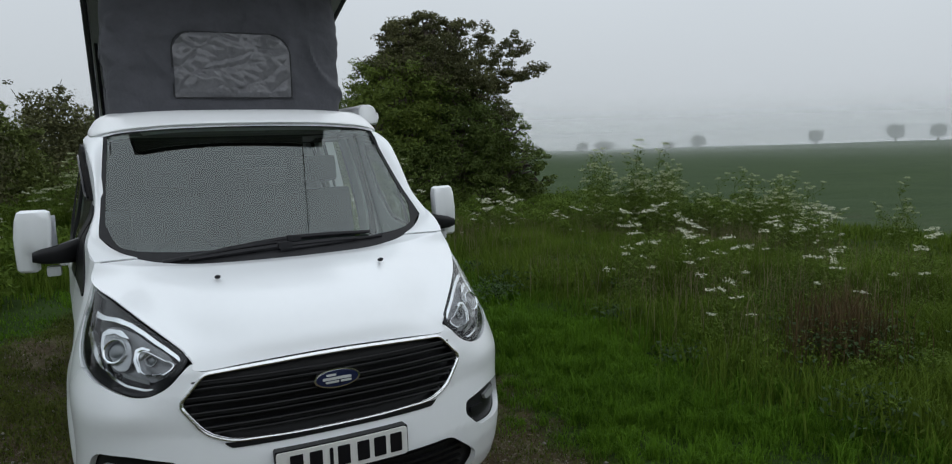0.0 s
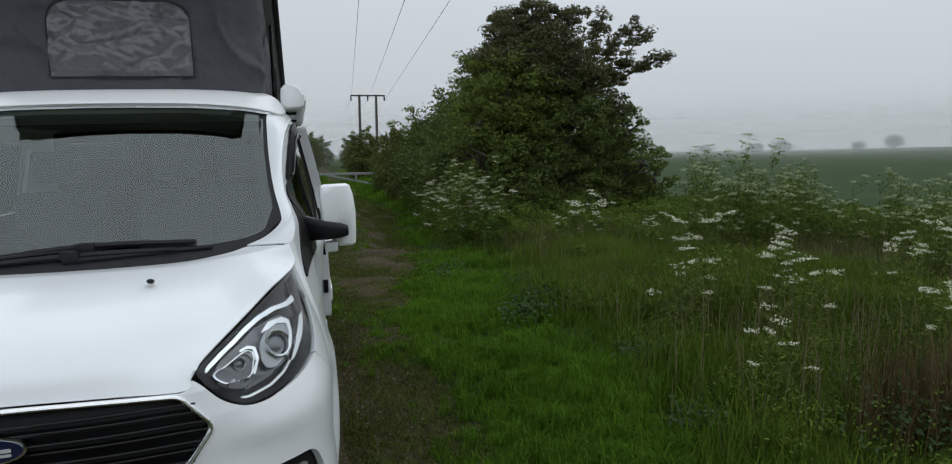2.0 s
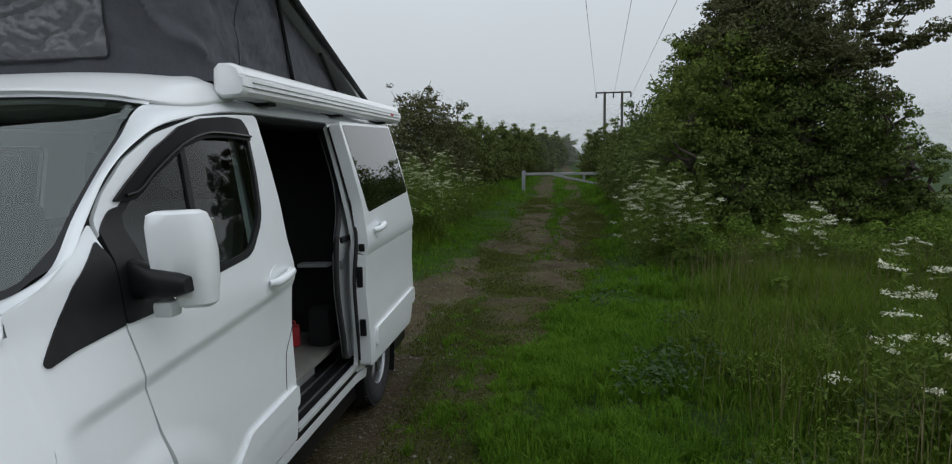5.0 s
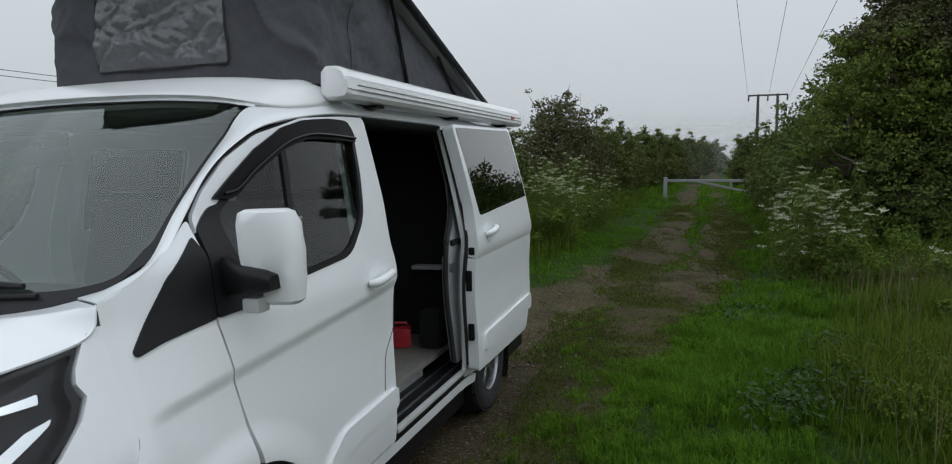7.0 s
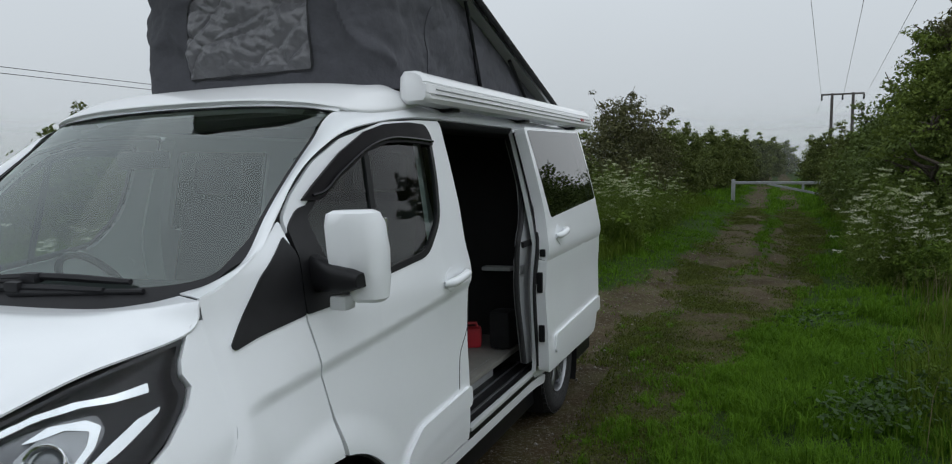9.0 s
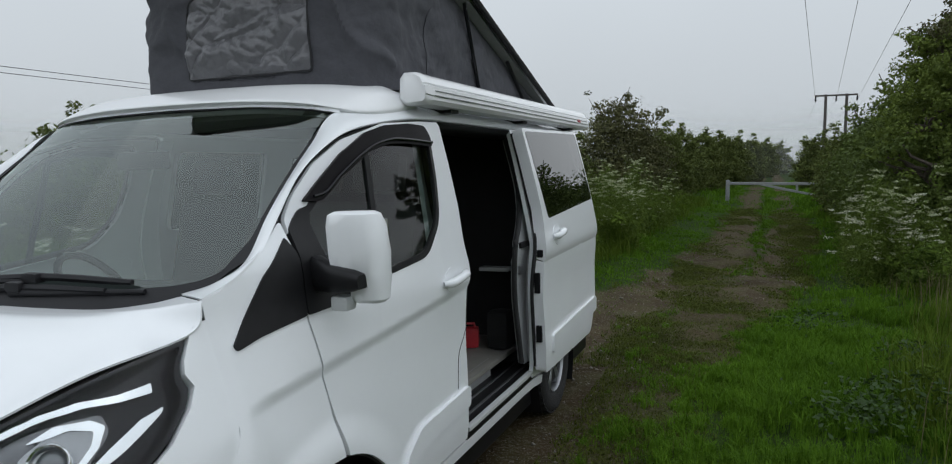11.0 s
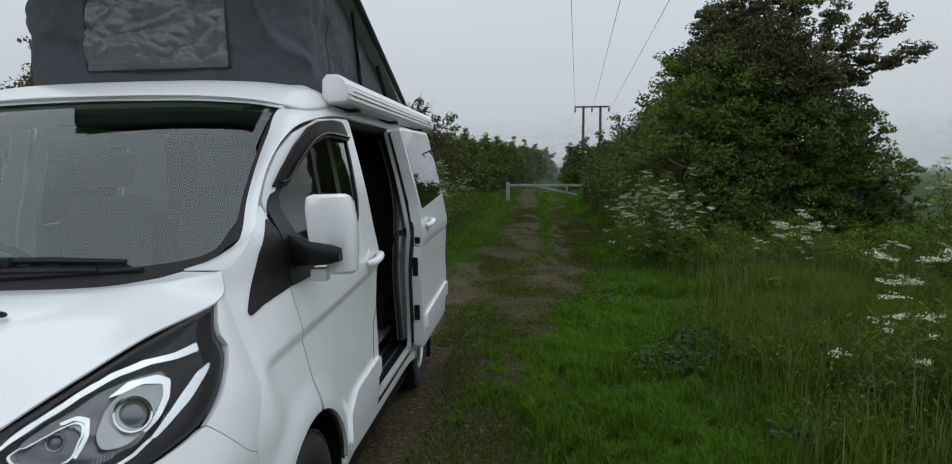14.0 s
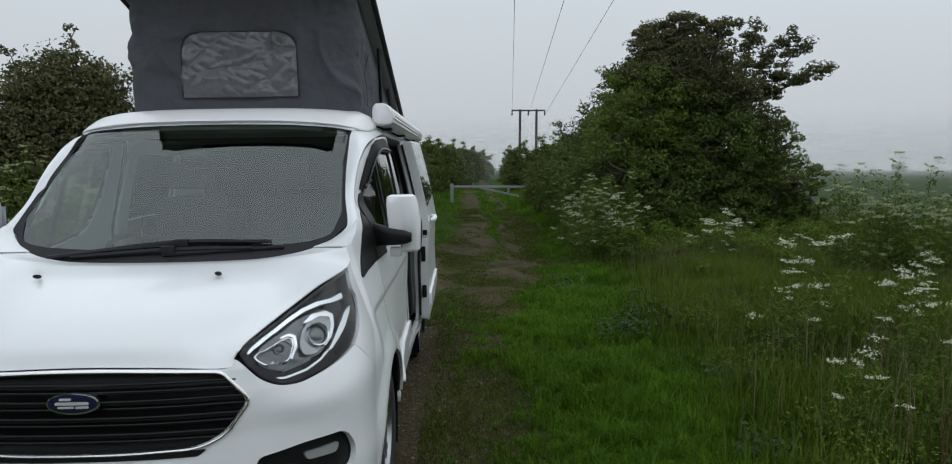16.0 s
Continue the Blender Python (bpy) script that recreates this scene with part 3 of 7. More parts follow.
# grille
GC = (0.0, 0.855)
grille = part("grille", skin(rounded(grown(GRILLE, 1.01, GC)), [], off(nose, -0.04), 0.05, 0.05, 0.01), M_GRILLE, van, "black plastic grille with horizontal bars")
for zc in (0.940, 0.882, 0.825, 0.768):
    w = 0.359 - 0.5 * abs(zc - 0.868)
    for z0, z1, d in ((zc - 0.028, zc - 0.022, -0.010), (zc - 0.008, zc + 0.004, -0.002)):
        bar = [(-w, z0), (-w * 0.8, z0 + 0.005), (0, z0 + 0.008), (w * 0.8, z0 + 0.005), (w, z0), (w, z1), (w * 0.8, z1 + 0.005), (0, z1 + 0.008), (-w * 0.8, z1 + 0.005), (-w, z1)]
        part("grille_bar", skin(bar, [], off(nose, d), 0.04, 0.02, 0.02), M_BAR, grille)
        line = [off(nose, d + 0.001)(a, z) for a, z in ((-w, z1), (-w * 0.8, z1 + 0.005), (-w * 0.4, z1 + 0.0075), (0, z1 + 0.008), (w * 0.4, z1 + 0.0075), (w * 0.8, z1 + 0.005), (w, z1))]
        bm = bmesh.new()
        tube(bm, spline(line, 31), 0.0035, 6)
        part("bar_edge", bm, M_BAR, grille)
ring = [off(nose, 0.005)(a, z) for a, z in rounded(grown(GRILLE, 0.992, GC), 0.03, 6)]
ring = [ring[i] + (ring[(i + 1) % len(ring)] - ring[i]) * t for i in range(len(ring)) for t in (0.0, 0.5)]
bm = bmesh.new()
tube(bm, ring + ring[:1], 0.0065, 8, cap=False)
part("chrome_bead", bm, M_TRIMCHROME, grille, "bright chrome bead")
part("chrome_surround", skin(rounded(grown(GRILLE, 1.0, GC)), [rounded(grown([(a, z + (0.003 if z < 0.8 else 0.0), r) for a, z, r in GRILLE], 0.974, GC))], off(nose, 0.002), 0.04, 0.04, 0.03), M_TRIMCHROME, grille, "chrome surround")
part("grille_lip", skin(rounded([(-0.225, 0.690), (0.225, 0.690), (0.245, 0.712), (0.0, 0.705), (-0.245, 0.712)], 0.008), [], off(nose, 0.003), 0.05, 0.02, 0.02), M_GRILLE, grille)
el = lambda rx, rz, n=40: [(na(rx * math.cos(t), 0.895), 0.895 + rz * math.sin(t)) for t in (2 * math.pi * k / n for k in range(n))]
badge = part("badge", skin(el(0.092, 0.037), [], off(nose, 0.014), 0.03, 0.02, 0.03), M_REFLECT, van, "blue oval badge with a chrome rim")
part("badge_face", skin(el(0.084, 0.031), [], off(nose, 0.018), 0.03, 0.02, 0.006), M_BLUE, badge)
mark = [rounded([(na(x - 0.004, z), z), (na(x + w, z), z), (na(x + w, z + 0.008), z + 0.008), (na(x - 0.004, z + 0.008), z + 0.008)], 0.002) for x, z, w in ((-0.055, 0.892, 0.11), (-0.045, 0.880, 0.05), (0.015, 0.880, 0.04), (-0.04, 0.905, 0.035))]
for q in mark:
    part("badge_mark", skin(q, [], off(nose, 0.021), 0.03, 0.02, 0.004), M_TRIM, badge)

# lower intake and fog lamps
low = part("lower_intake", skin(rounded([(-0.50, 0.55), (0.50, 0.55), (0.50, 0.27), (-0.50, 0.27)], 0.03), [], off(nose, -0.04), 0.06, 0.05, 0.01), M_BLACK, van, "black lower intake mesh")
for z in (0.32, 0.355, 0.39, 0.425, 0.46, 0.495):
    part("intake_bar", skin([(-0.36, z), (0.36, z), (0.36, z + 0.012), (-0.36, z + 0.012)], [], off(nose, -0.02), 0.08, 0.02, 0.02), M_BLACK, low)
for s in (1, -1):
    c = np.mean([p[:2] for p in FOG], 0)
    q = [(s * (c[0] + (a - c[0]) * 1.06), c[1] + (z - c[1]) * 1.06, r) for a, z, r in (FOG if s > 0 else FOG[::-1])]
    fog = part("fog_lamp", skin(rounded(q), [], off(nose, -0.03), 0.05, 0.05, 0.01), M_BLACK, van, "black fog lamp surround")
    lens = rounded([(s * a, z, 0.02) for a, z in ((0.545, 0.604), (0.675, 0.594), (0.692, 0.628), (0.532, 0.632))][::s])
    part("fog_lens", skin(lens, [], off(nose, -0.014), 0.03, 0.03, 0.02), M_GREYPL, fog, "grey fog lamp lens")
    tip = rounded([(s * a, z, 0.01) for a, z in ((0.42, 0.585), (0.52, 0.575), (0.52, 0.60), (0.42, 0.612))][::s])
    part("fog_fin", skin(tip, [], off(nose, -0.016), 0.03, 0.03, 0.015), M_BLACK, fog)

# number plate
plate = empty("number_plate")
plate.parent = van
pts_o = rounded([(-0.265, 0.542), (0.265, 0.542), (0.265, 0.657), (-0.265, 0.657)], 0.012)
def plate_at(d):
    return lambda x, z: (x, -0.052 - d + 0.12 * x * x, z)
part("plate_holder", skin(rounded([(-0.27, 0.536), (0.27, 0.536), (0.27, 0.663), (-0.27, 0.663)], 0.012), [], plate_at(0.0), 0.06, 0.2, 0.04), M_BLACK, plate, "black plate holder")
part("plate_face", skin(pts_o, [], plate_at(0.006), 0.06, 0.2, 0.008), M_PLATE, plate, "white reflective plate")
for x in (-0.19, -0.115, -0.055, -0.005, 0.075, 0.145, 0.215):
    wd = 0.007 if abs(x + 0.055) < 0.01 else 0.025
    part("plate_bar", skin(rounded([(x - wd, 0.561), (x + wd, 0.561), (x + wd, 0.640), (x - wd, 0.640)], 0.004), [], plate_at(0.009), 0.06, 0.2, 0.004), M_GLOSSBLACK, plate, "black bar")

# headlamps
for s in (1, -1):
    lamp = part("headlamp", skin(lamp_outline(s, 0.01), [], off(nose, -0.045), 0.05, 0.04, 0.01), M_GLOSSBLACK, van, "clear headlamp with chrome reflectors")
    part("lamp_rim", skin(lamp_outline(s, 0.0), [lamp_outline(s, -0.07)], off(nose, -0.012), 0.05, 0.04, 0.03), M_GLOSSBLACK, lamp, "gloss black rim")
    top = [(0.350, 1.020), (0.368, 1.045), (0.418, 1.079), (0.494, 1.121), (0.562, 1.151), (0.642, 1.165), (0.74, 1.164), (0.828, 1.172), (0.836, 1.150), (0.75, 1.148), (0.669, 1.152), (0.586, 1.142), (0.504, 1.111), (0.436, 1.075), (0.380, 1.040), (0.357, 1.014)]
    part("chrome_brow", skin(rounded([(s * a, z) for a, z in top][::s], 0.004), [], off(nose, -0.02), 0.02, 0.014, 0.02), M_REFLECT, lamp, "chrome light guide")
    low_s = [(0.357, 1.010), (0.370, 0.985), (0.394, 0.946), (0.428, 0.924), (0.477, 0.921), (0.555, 0.933), (0.624, 0.957), (0.665, 0.982)]
    low_s = low_s + [(a - 0.004, z + 0.007) for a, z in low_s[:2:-1]] + [(a + 0.008, z + 0.004) for a, z in low_s[2::-1]]
    part("chrome_strip", skin(rounded([(s * a, z) for a, z in low_s][::s], 0.002), [], off(nose, -0.022), 0.03, 0.02, 0.015), M_REFLECT, lamp, "chrome strip")
    edge = [(0.862, 1.112), (0.806, 1.098), (0.742, 1.055), (0.695, 1.016), (0.655, 0.984), (0.672, 0.984), (0.722, 1.012), (0.780, 1.045), (0.838, 1.085), (0.858, 1.10)]
    part("day_light", skin(rounded([(s * a, z) for a, z in edge][::s], 0.004), [], off(nose, -0.014), 0.02, 0.014, 0.02), M_REFLECT, lamp, "pale day running light")
    panel = [(0.405, 1.052), (0.47, 1.086), (0.55, 1.122), (0.64, 1.136), (0.715, 1.134), (0.742, 1.10), (0.735, 1.075), (0.70, 1.030), (0.64, 0.985), (0.55, 0.962), (0.46, 0.950), (0.41, 0.968), (0.385, 1.01)]

    def rippled(a, z):
        return tuple(np.array(off(nose, -0.039 + 0.0035 * math.sin(a * 46 + z * 30) * math.sin(z * 70))(a, z)))
    part("reflector_panel", skin(rounded([(s * a, z) for a, z in panel][::s], 0.015), [], rippled, 0.014, 0.010, 0.004), M_LAMPPANEL, lamp, "dark satin reflector panel")
    inner = [(0.565, 1.085), (0.61, 1.112), (0.69, 1.112), (0.715, 1.085), (0.700, 1.045), (0.655, 1.005), (0.60, 0.985), (0.55, 0.99), (0.545, 1.03)]

    def deep(a, z):
        d = math.hypot((a - s * 0.628) / 0.10, (z - 1.050) / 0.075)
        return tuple(np.array(off(nose, -0.022 - 0.014 * max(0.0, 1 - d * d))(a, z)))
    part("projector_bezel", skin(rounded([(s * a, z) for a, z in inner][::s], 0.02), [], deep, 0.014, 0.010, 0.01), M_LAMPGREY, lamp, "satin grey projector bezel")
    hood = [(0.563, 1.098), (0.61, 1.124), (0.690, 1.124), (0.728, 1.106), (0.722, 1.066), (0.688, 1.024), (0.650, 1.002), (0.643, 1.010), (0.679, 1.036), (0.704, 1.072), (0.704, 1.100), (0.648, 1.112), (0.599, 1.102)]
    part("projector_hood", skin(rounded([(s * a, z) for a, z in hood][::s], 0.008), [], off(nose, -0.018), 0.02, 0.014, 0.03), M_REFLECT, lamp, "chrome hood")
    bowl = [(0.383, 1.014), (0.401, 1.027), (0.472, 1.057), (0.502, 1.064), (0.518, 1.057), (0.520, 1.035), (0.496, 0.986), (0.464, 0.977), (0.413, 0.981), (0.39, 1.0)]
    bowl = [(s * a, z) for a, z in bowl][::s]
    part("bowl_edge", skin(rounded(grown(bowl, 1.03), 0.012), [rounded(grown(bowl, 0.95), 0.012)], off(nose, -0.022), 0.03, 0.02, 0.03), M_REFLECT, lamp, "pale lamp reflector edge")
    mid_b = np.mean(bowl, 0)

    def dished(a, z):
        d = math.hypot((a - mid_b[0]) / 0.07, (z - mid_b[1]) / 0.045)
        return tuple(np.array(off(nose, -0.030 - 0.045 * max(0.0, 1 - d * d))(a, z)))
    part("high_beam_bowl", skin(rounded(bowl, 0.012), [], dished, 0.014, 0.010, 0.01), M_LAMPGREY, lamp, "grey high beam reflector")
    arcp = [(0.469, 1.066), (0.503, 1.074), (0.530, 1.064), (0.532, 1.026), (0.504, 0.984), (0.498, 0.988), (0.522, 1.029), (0.520, 1.058), (0.5, 1.066), (0.474, 1.060)]
    part("bowl_hood", skin(rounded([(s * a, z) for a, z in arcp][::s], 0.006), [], off(nose, -0.016), 0.02, 0.014, 0.02), M_REFLECT, lamp, "chrome reflector edge")
    for i in range(14):
        fa, fz = 0.470 + 0.008 * i, 0.944 + 0.0016 * i
        fin = [(fa, fz), (fa + 0.004, fz), (fa + 0.006, fz + 0.012), (fa + 0.002, fz + 0.012)]
        part("lamp_fin", skin([(s * a, z) for a, z in fin][::s], [], off(nose, -0.03), 0.03, 0.03, 0.01), M_GREYPL, lamp)
    for a, z, r, nm in ((0.628, 1.053, 0.042, "projector"), (0.468, 1.028, 0.018, "high_beam")):
        p = np.array(off(nose, -0.030)(s * a, z))
        q = np.array(off(nose, -0.135)(s * a, z))
        d = Vector(p - q).normalized()
        aim = (d + Vector((0, -0.5, 0))).normalized()
        rot = aim.to_track_quat("Z", "Y").to_matrix().to_4x4()
        bm = bmesh.new()
        prof = [(1.14, -0.01), (1.14, 0.02), (1.08, 0.024), (0.97, 0.02), (0.88, 0.0), (0.8, -0.03)]
        rings = [[bm.verts.new((r * k * math.cos(t), r * k * math.sin(t), h * r / 0.05)) for t in (2 * math.pi * i / 28 for i in range(28))] for k, h in prof]
        for u, v in zip(rings, rings[1:]):
            for i in range(28):
                bm.faces.new((u[i], u[(i + 1) % 28], v[(i + 1) % 28], v[i]))
        bm.faces.new(rings[-1])
        bmesh.ops.transform(bm, matrix=Matrix.Translation(p) @ rot, verts=bm.verts[:])
        holder = part(nm + "_ring", bm, M_REFLECT if nm == "projector" else M_LAMPGREY, lamp, "chrome reflector ring")
        bm = bmesh.new()
        bmesh.ops.create_uvsphere(bm, u_segments=20, v_segments=12, radius=r * 0.86)
        bmesh.ops.scale(bm, vec=(1, 1, 0.5), verts=bm.verts[:])
        bmesh.ops.transform(bm, matrix=Matrix.Translation(p - np.array(aim) * 0.006) @ rot, verts=bm.verts[:])
        part(nm + "_lens", bm, M_LENSBALL, holder, "glass lens")
    part("lamp_cover", skin(lamp_outline(s, -0.005), [], off(nose, -0.003), 0.05, 0.04, 0.004), M_LENS, lamp, "clear lamp cover").visible_shadow = False

# bonnet
B0 = [tuple(np.array(nose(a, z)) + (0, 0.0, 0.0)) for a, z in ((0.0, 1.0105), (0.15, 1.0015), (0.302, 0.985), (0.322, 1.016))]
le = [np.array(nose(a, z)) for a, z in LAMP_TOP]
rails = [mirror_rail(B0 + [tuple(le[0] + (0, 0, 0.001))]),
         mirror_rail([(0, 0.085, 1.082), (0.28, 0.105, 1.08), (0.46, 0.17, 1.07), tuple(le[1] + (0, 0, 0.002))]),
         mirror_rail([(0, 0.21, 1.178), (0.30, 0.235, 1.175), (0.55, 0.33, 1.157), tuple(le[2] + (0, 0, 0.003))]),
         mirror_rail([(0, 0.41, 1.256), (0.36, 0.44, 1.252), (0.62, 0.53, 1.232), tuple(le[3] + (0, 0, 0.004))]),
         mirror_rail([(0, 0.62, 1.284), (0.36, 0.645, 1.284), (0.64, 0.69, 1.281), tuple(le[4] + (0.004, 0.004, 0.003))]),
         mirror_rail([(0, 0.71, 1.284), (0.37, 0.728, 1.287), (0.64, 0.757, 1.306), (side_x(0.782, 1.332) - 0.001, 0.780, 1.333)]),
         mirror_rail([(0, 0.79, 1.278), (0.38, 0.80, 1.284), (0.56, 0.84, 1.302), (0.652, 0.880, 1.322)])]
bm = loft(rails[:-1], 61, 43)
rows = [[np.array(a) * (1 - t) + np.array(b) * t for a, b in zip(spline(rails[-2], 61), spline(rails[-1], 61))] for t in np.linspace(0, 1, 7)]
strip = [[bm.verts.new(p) for p in row] for row in rows]
for a, b in zip(strip, strip[1:]):
    for i in range(60):
        bm.faces.new((a[i], a[i + 1], b[i + 1], b[i]))
bmesh.ops.remove_doubles(bm, verts=bm.verts[:], dist=1e-4)
bmesh.ops.recalc_face_normals(bm, faces=bm.faces[:])
bmesh.ops.solidify(bm, geom=bm.faces[:], thickness=0.006)
part("bonnet", bm, M_WHITE, van, "white bonnet")
for x in (0.36, -0.365):
    bm = bmesh.new()
    bmesh.ops.create_uvsphere(bm, u_segments=14, v_segments=10, radius=0.016)
    bmesh.ops.scale(bm, vec=(0.8, 1.5, 0.55), verts=bm.verts[:])
    bmesh.ops.rotate(bm, matrix=Euler((radians(-14), 0, 0)).to_matrix(), verts=bm.verts[:])
    bmesh.ops.translate(bm, vec=(x, 0.45, 1.274), verts=bm.verts[:])
    part("washer_jet", bm, M_BLACK, van, "black washer jet")

# windscreen
SB = [(0, 0.80, 1.268), (0.40, 0.825, 1.278), (0.62, 0.875, 1.308), (0.745, 0.94, 1.352), (0.804, 1.01, 1.412)]
ST = [(0, 1.53, 1.932), (0.40, 1.54, 1.928), (0.62, 1.565, 1.910), (0.72, 1.59, 1.898), (0.752, 1.61, 1.890)]
U4 = np.linspace(0, 1, 5)


def half_fit(rail):
    """Smooth curves through half a rail: odd across, even along and up."""
    p = np.array(rail)
    odd, even = np.stack([U4, U4 ** 3, U4 ** 5], 1), np.stack([U4 ** 0, U4 ** 2, U4 ** 4, U4 ** 6], 1)
    return [np.linalg.lstsq(m, p[:, c], rcond=None)[0] for c, m in ((0, odd), (1, even), (2, even))]


FIT_B, FIT_T = half_fit(SB), half_fit(ST)


def screen_at(u, k, lift=0.0):
    """The windscreen's face: u from -1 to 1 across, k from 0 at its foot to 1 at its head."""
    ends = []
    for cx, cy, cz in (FIT_B, FIT_T):
        ends.append(np.array((cx @ (u, u ** 3, u ** 5), cy @ (1, u ** 2, u ** 4, u ** 6), cz @ (1, u ** 2, u ** 4, u ** 6))))
    bulge = 0.056 * k * (1 - k) * (1 - (ends[0][0] / 0.9) ** 2)
    x, y, z = (1 - k) * ends[0] + k * ends[1] + np.array((0.0, -bulge - lift, bulge + lift))
    w = 0.2 + 2.2 * k - 2.0 * k * k
    return np.array((x - 0.038 * w * max(x / 0.8, 0) ** 3, y - 0.016 * w * (x / 0.8) ** 4, z))


def scr_rails():
    return [[tuple(screen_at(u, k)) for u in np.linspace(-1, 1, 9)] for k in (0, 0.25, 0.5, 0.75, 1.0)]


bm = bmesh.new()
vs = [[bm.verts.new(screen_at(i / 40 - 1, j / 48)) for j in range(49)] for i in range(81)]
for i in range(80):
    for j in range(48):
        bm.faces.new((vs[i][j], vs[i + 1][j], vs[i + 1][j + 1], vs[i][j + 1]))
part("windscreen", bm, M_SCREEN, van, "tinted windscreen").visible_shadow = False


# black border round the windscreen, just proud of the glass
def on_screen(u, v):
    return screen_at(2 * u - 1, v, 0.003)


part("screen_border", skin([(0, 0), (0.25, 0), (0.5, 0), (0.75, 0), (1, 0), (1, 0.5), (1, 1), (0.5, 1), (0, 1), (0, 0.5)],
     [rounded([(0.024, 0.13, 0.02), (0.10, 0.055, 0.04), (0.5, 0.085, 0.1), (0.90, 0.055, 0.04), (0.976, 0.13, 0.02), (0.974, 0.60, 0.1), (0.972, 0.992, 0.006), (0.5, 0.992, 0.1), (0.028, 0.992, 0.006), (0.026, 0.60, 0.1)], 0.02)], on_screen, 0.03, 0.03, 0.002), M_BORDER, van, "black windscreen border")
part("screen_header", loft([mirror_rail([(x, y - 0.004, z + 0.002) for x, y, z in ST]), mirror_rail([(x, y + 0.004, z + 0.014) for x, y, z in ST]), mirror_rail([(x, y + 0.02, z + 0.02) for x, y, z in ST])], 41, 5, 0.006), M_WHITE, van, "thin white roof edge")
# wipers
for pts, blade in (([(-0.55, 0.843, 1.300), (-0.25, 0.848, 1.332), (0.05, 0.856, 1.350)], [(-0.36, 0.851, 1.326), (0.05, 0.866, 1.361), (0.46, 0.881, 1.356)]),
                   ([(-0.02, 0.831, 1.312), (0.2, 0.841, 1.319), (0.52, 0.871, 1.332)], [(-0.44, 0.831, 1.304), (0.0, 0.838, 1.329), (0.38, 0.851, 1.332)])):
    wiper = empty("wiper")
    wiper.parent = van
    bm = bmesh.new()
    tube(bm, spline(pts, 9), [0.014, 0.013, 0.012, 0.011, 0.010, 0.010, 0.009, 0.009, 0.008], 8)
    part("wiper_arm", bm, M_BORDER, wiper)
    bm = bmesh.new()
    tube(bm, spline(blade, 13), [0.008, 0.011, 0.012, 0.013, 0.013, 0.013, 0.013, 0.013, 0.013, 0.013, 0.012, 0.011, 0.009], 6)
    part("wiper_blade", bm, M_BORDER, wiper)
for x, y, z in ((0.02, 0.838, 1.342), (-0.03, 0.815, 1.315)):
    bm = bmesh.new()
    box(bm, (x, y, z), (x + 0.07, y + 0.04, z + 0.034), 0.012)
    part("wiper_cap", bm, M_BORDER, van, "black wiper spindle cap")
# scuttle under the screen
part("scuttle", loft([mirror_rail([(0, 0.74, 1.25), (0.4, 0.76, 1.255), (0.66, 0.79, 1.28), (0.77, 0.83, 1.31)]), mirror_rail([(0, 0.86, 1.262), (0.4, 0.89, 1.268), (0.64, 0.94, 1.305), (0.76, 1.02, 1.355)])], 41, 6, 0.01), M_BLACK, van, "black scuttle panel")

# A-pillars with cant rail, roof
DOOR_TOP = [(0.915, 1.390), (1.02, 1.445), (1.155, 1.535), (1.275, 1.660), (1.415, 1.756), (1.59, 1.828), (1.95, 1.880), (2.30, 1.893)]
SCR_RAILS = scr_rails()
for s in (1, -1):
    lift = [-0.6, -0.6] + [1.0] * 6
    outer = [(s * (side_x(y, z) + 0.003), y - 0.008 * k, z + 0.004 * k) for (y, z), k in zip(DOOR_TOP, lift)]
    fold = [(s * (side_x(y, z) - 0.03), y + 0.004, z - 0.006) for y, z in DOOR_TOP]
    ends = [np.array(r[-1] if s > 0 else r[0]) + (-s * 0.004, -0.006, 0.005) for r in SCR_RAILS]
    inner = [(s * 0.762, 0.905, 1.360), *[tuple(p) for p in ends], (s * 0.758, 1.95, 1.945), (s * 0.765, 2.30, 1.955)]
    midr = [tuple(np.array(a) * 0.5 + np.array(b) * 0.5 + np.array((s * 0.006, -0.006, 0.006))) for a, b in zip(outer, inner)]
    part("a_pillar", loft([inner, midr, outer, fold], 41, 13, 0.0), M_WHITE, van, "white windscreen pillar")
    part("cant_rail", loft([[(s * side_x(y, 1.893), y, 1.893) for y in (2.26, 3.0, 3.8, 4.6, 4.86)], [(s * 0.815, y, 1.935) for y in (2.26, 3.0, 3.8, 4.6, 4.84)], [(s * 0.76, y, 1.957) for y in (2.26, 3.0, 3.8, 4.6, 4.8)]], 21, 7, 0.02), M_WHITE, van)
part("roof", loft([mirror_rail([(0, 1.60, 1.93), (0.4, 1.615, 1.928), (0.72, 1.69, 1.895)]), mirror_rail([(0, 1.95, 1.985), (0.4, 1.96, 1.98), (0.765, 1.98, 1.945)]), mirror_rail([(0, 3.2, 2.0), (0.4, 3.2, 1.995), (0.77, 3.2, 1.955)]), mirror_rail([(0, 4.82, 1.965), (0.4, 4.82, 1.96), (0.76, 4.80, 1.93)])], 31, 25, 0.02), M_WHITE, van)

# ---- van sides ----
def arc(hub, r, a, b, n=14):
    return [(hub + r * math.cos(radians(t)), 0.34 + r * math.sin(radians(t)), 0) for t in np.linspace(a, b, n)]


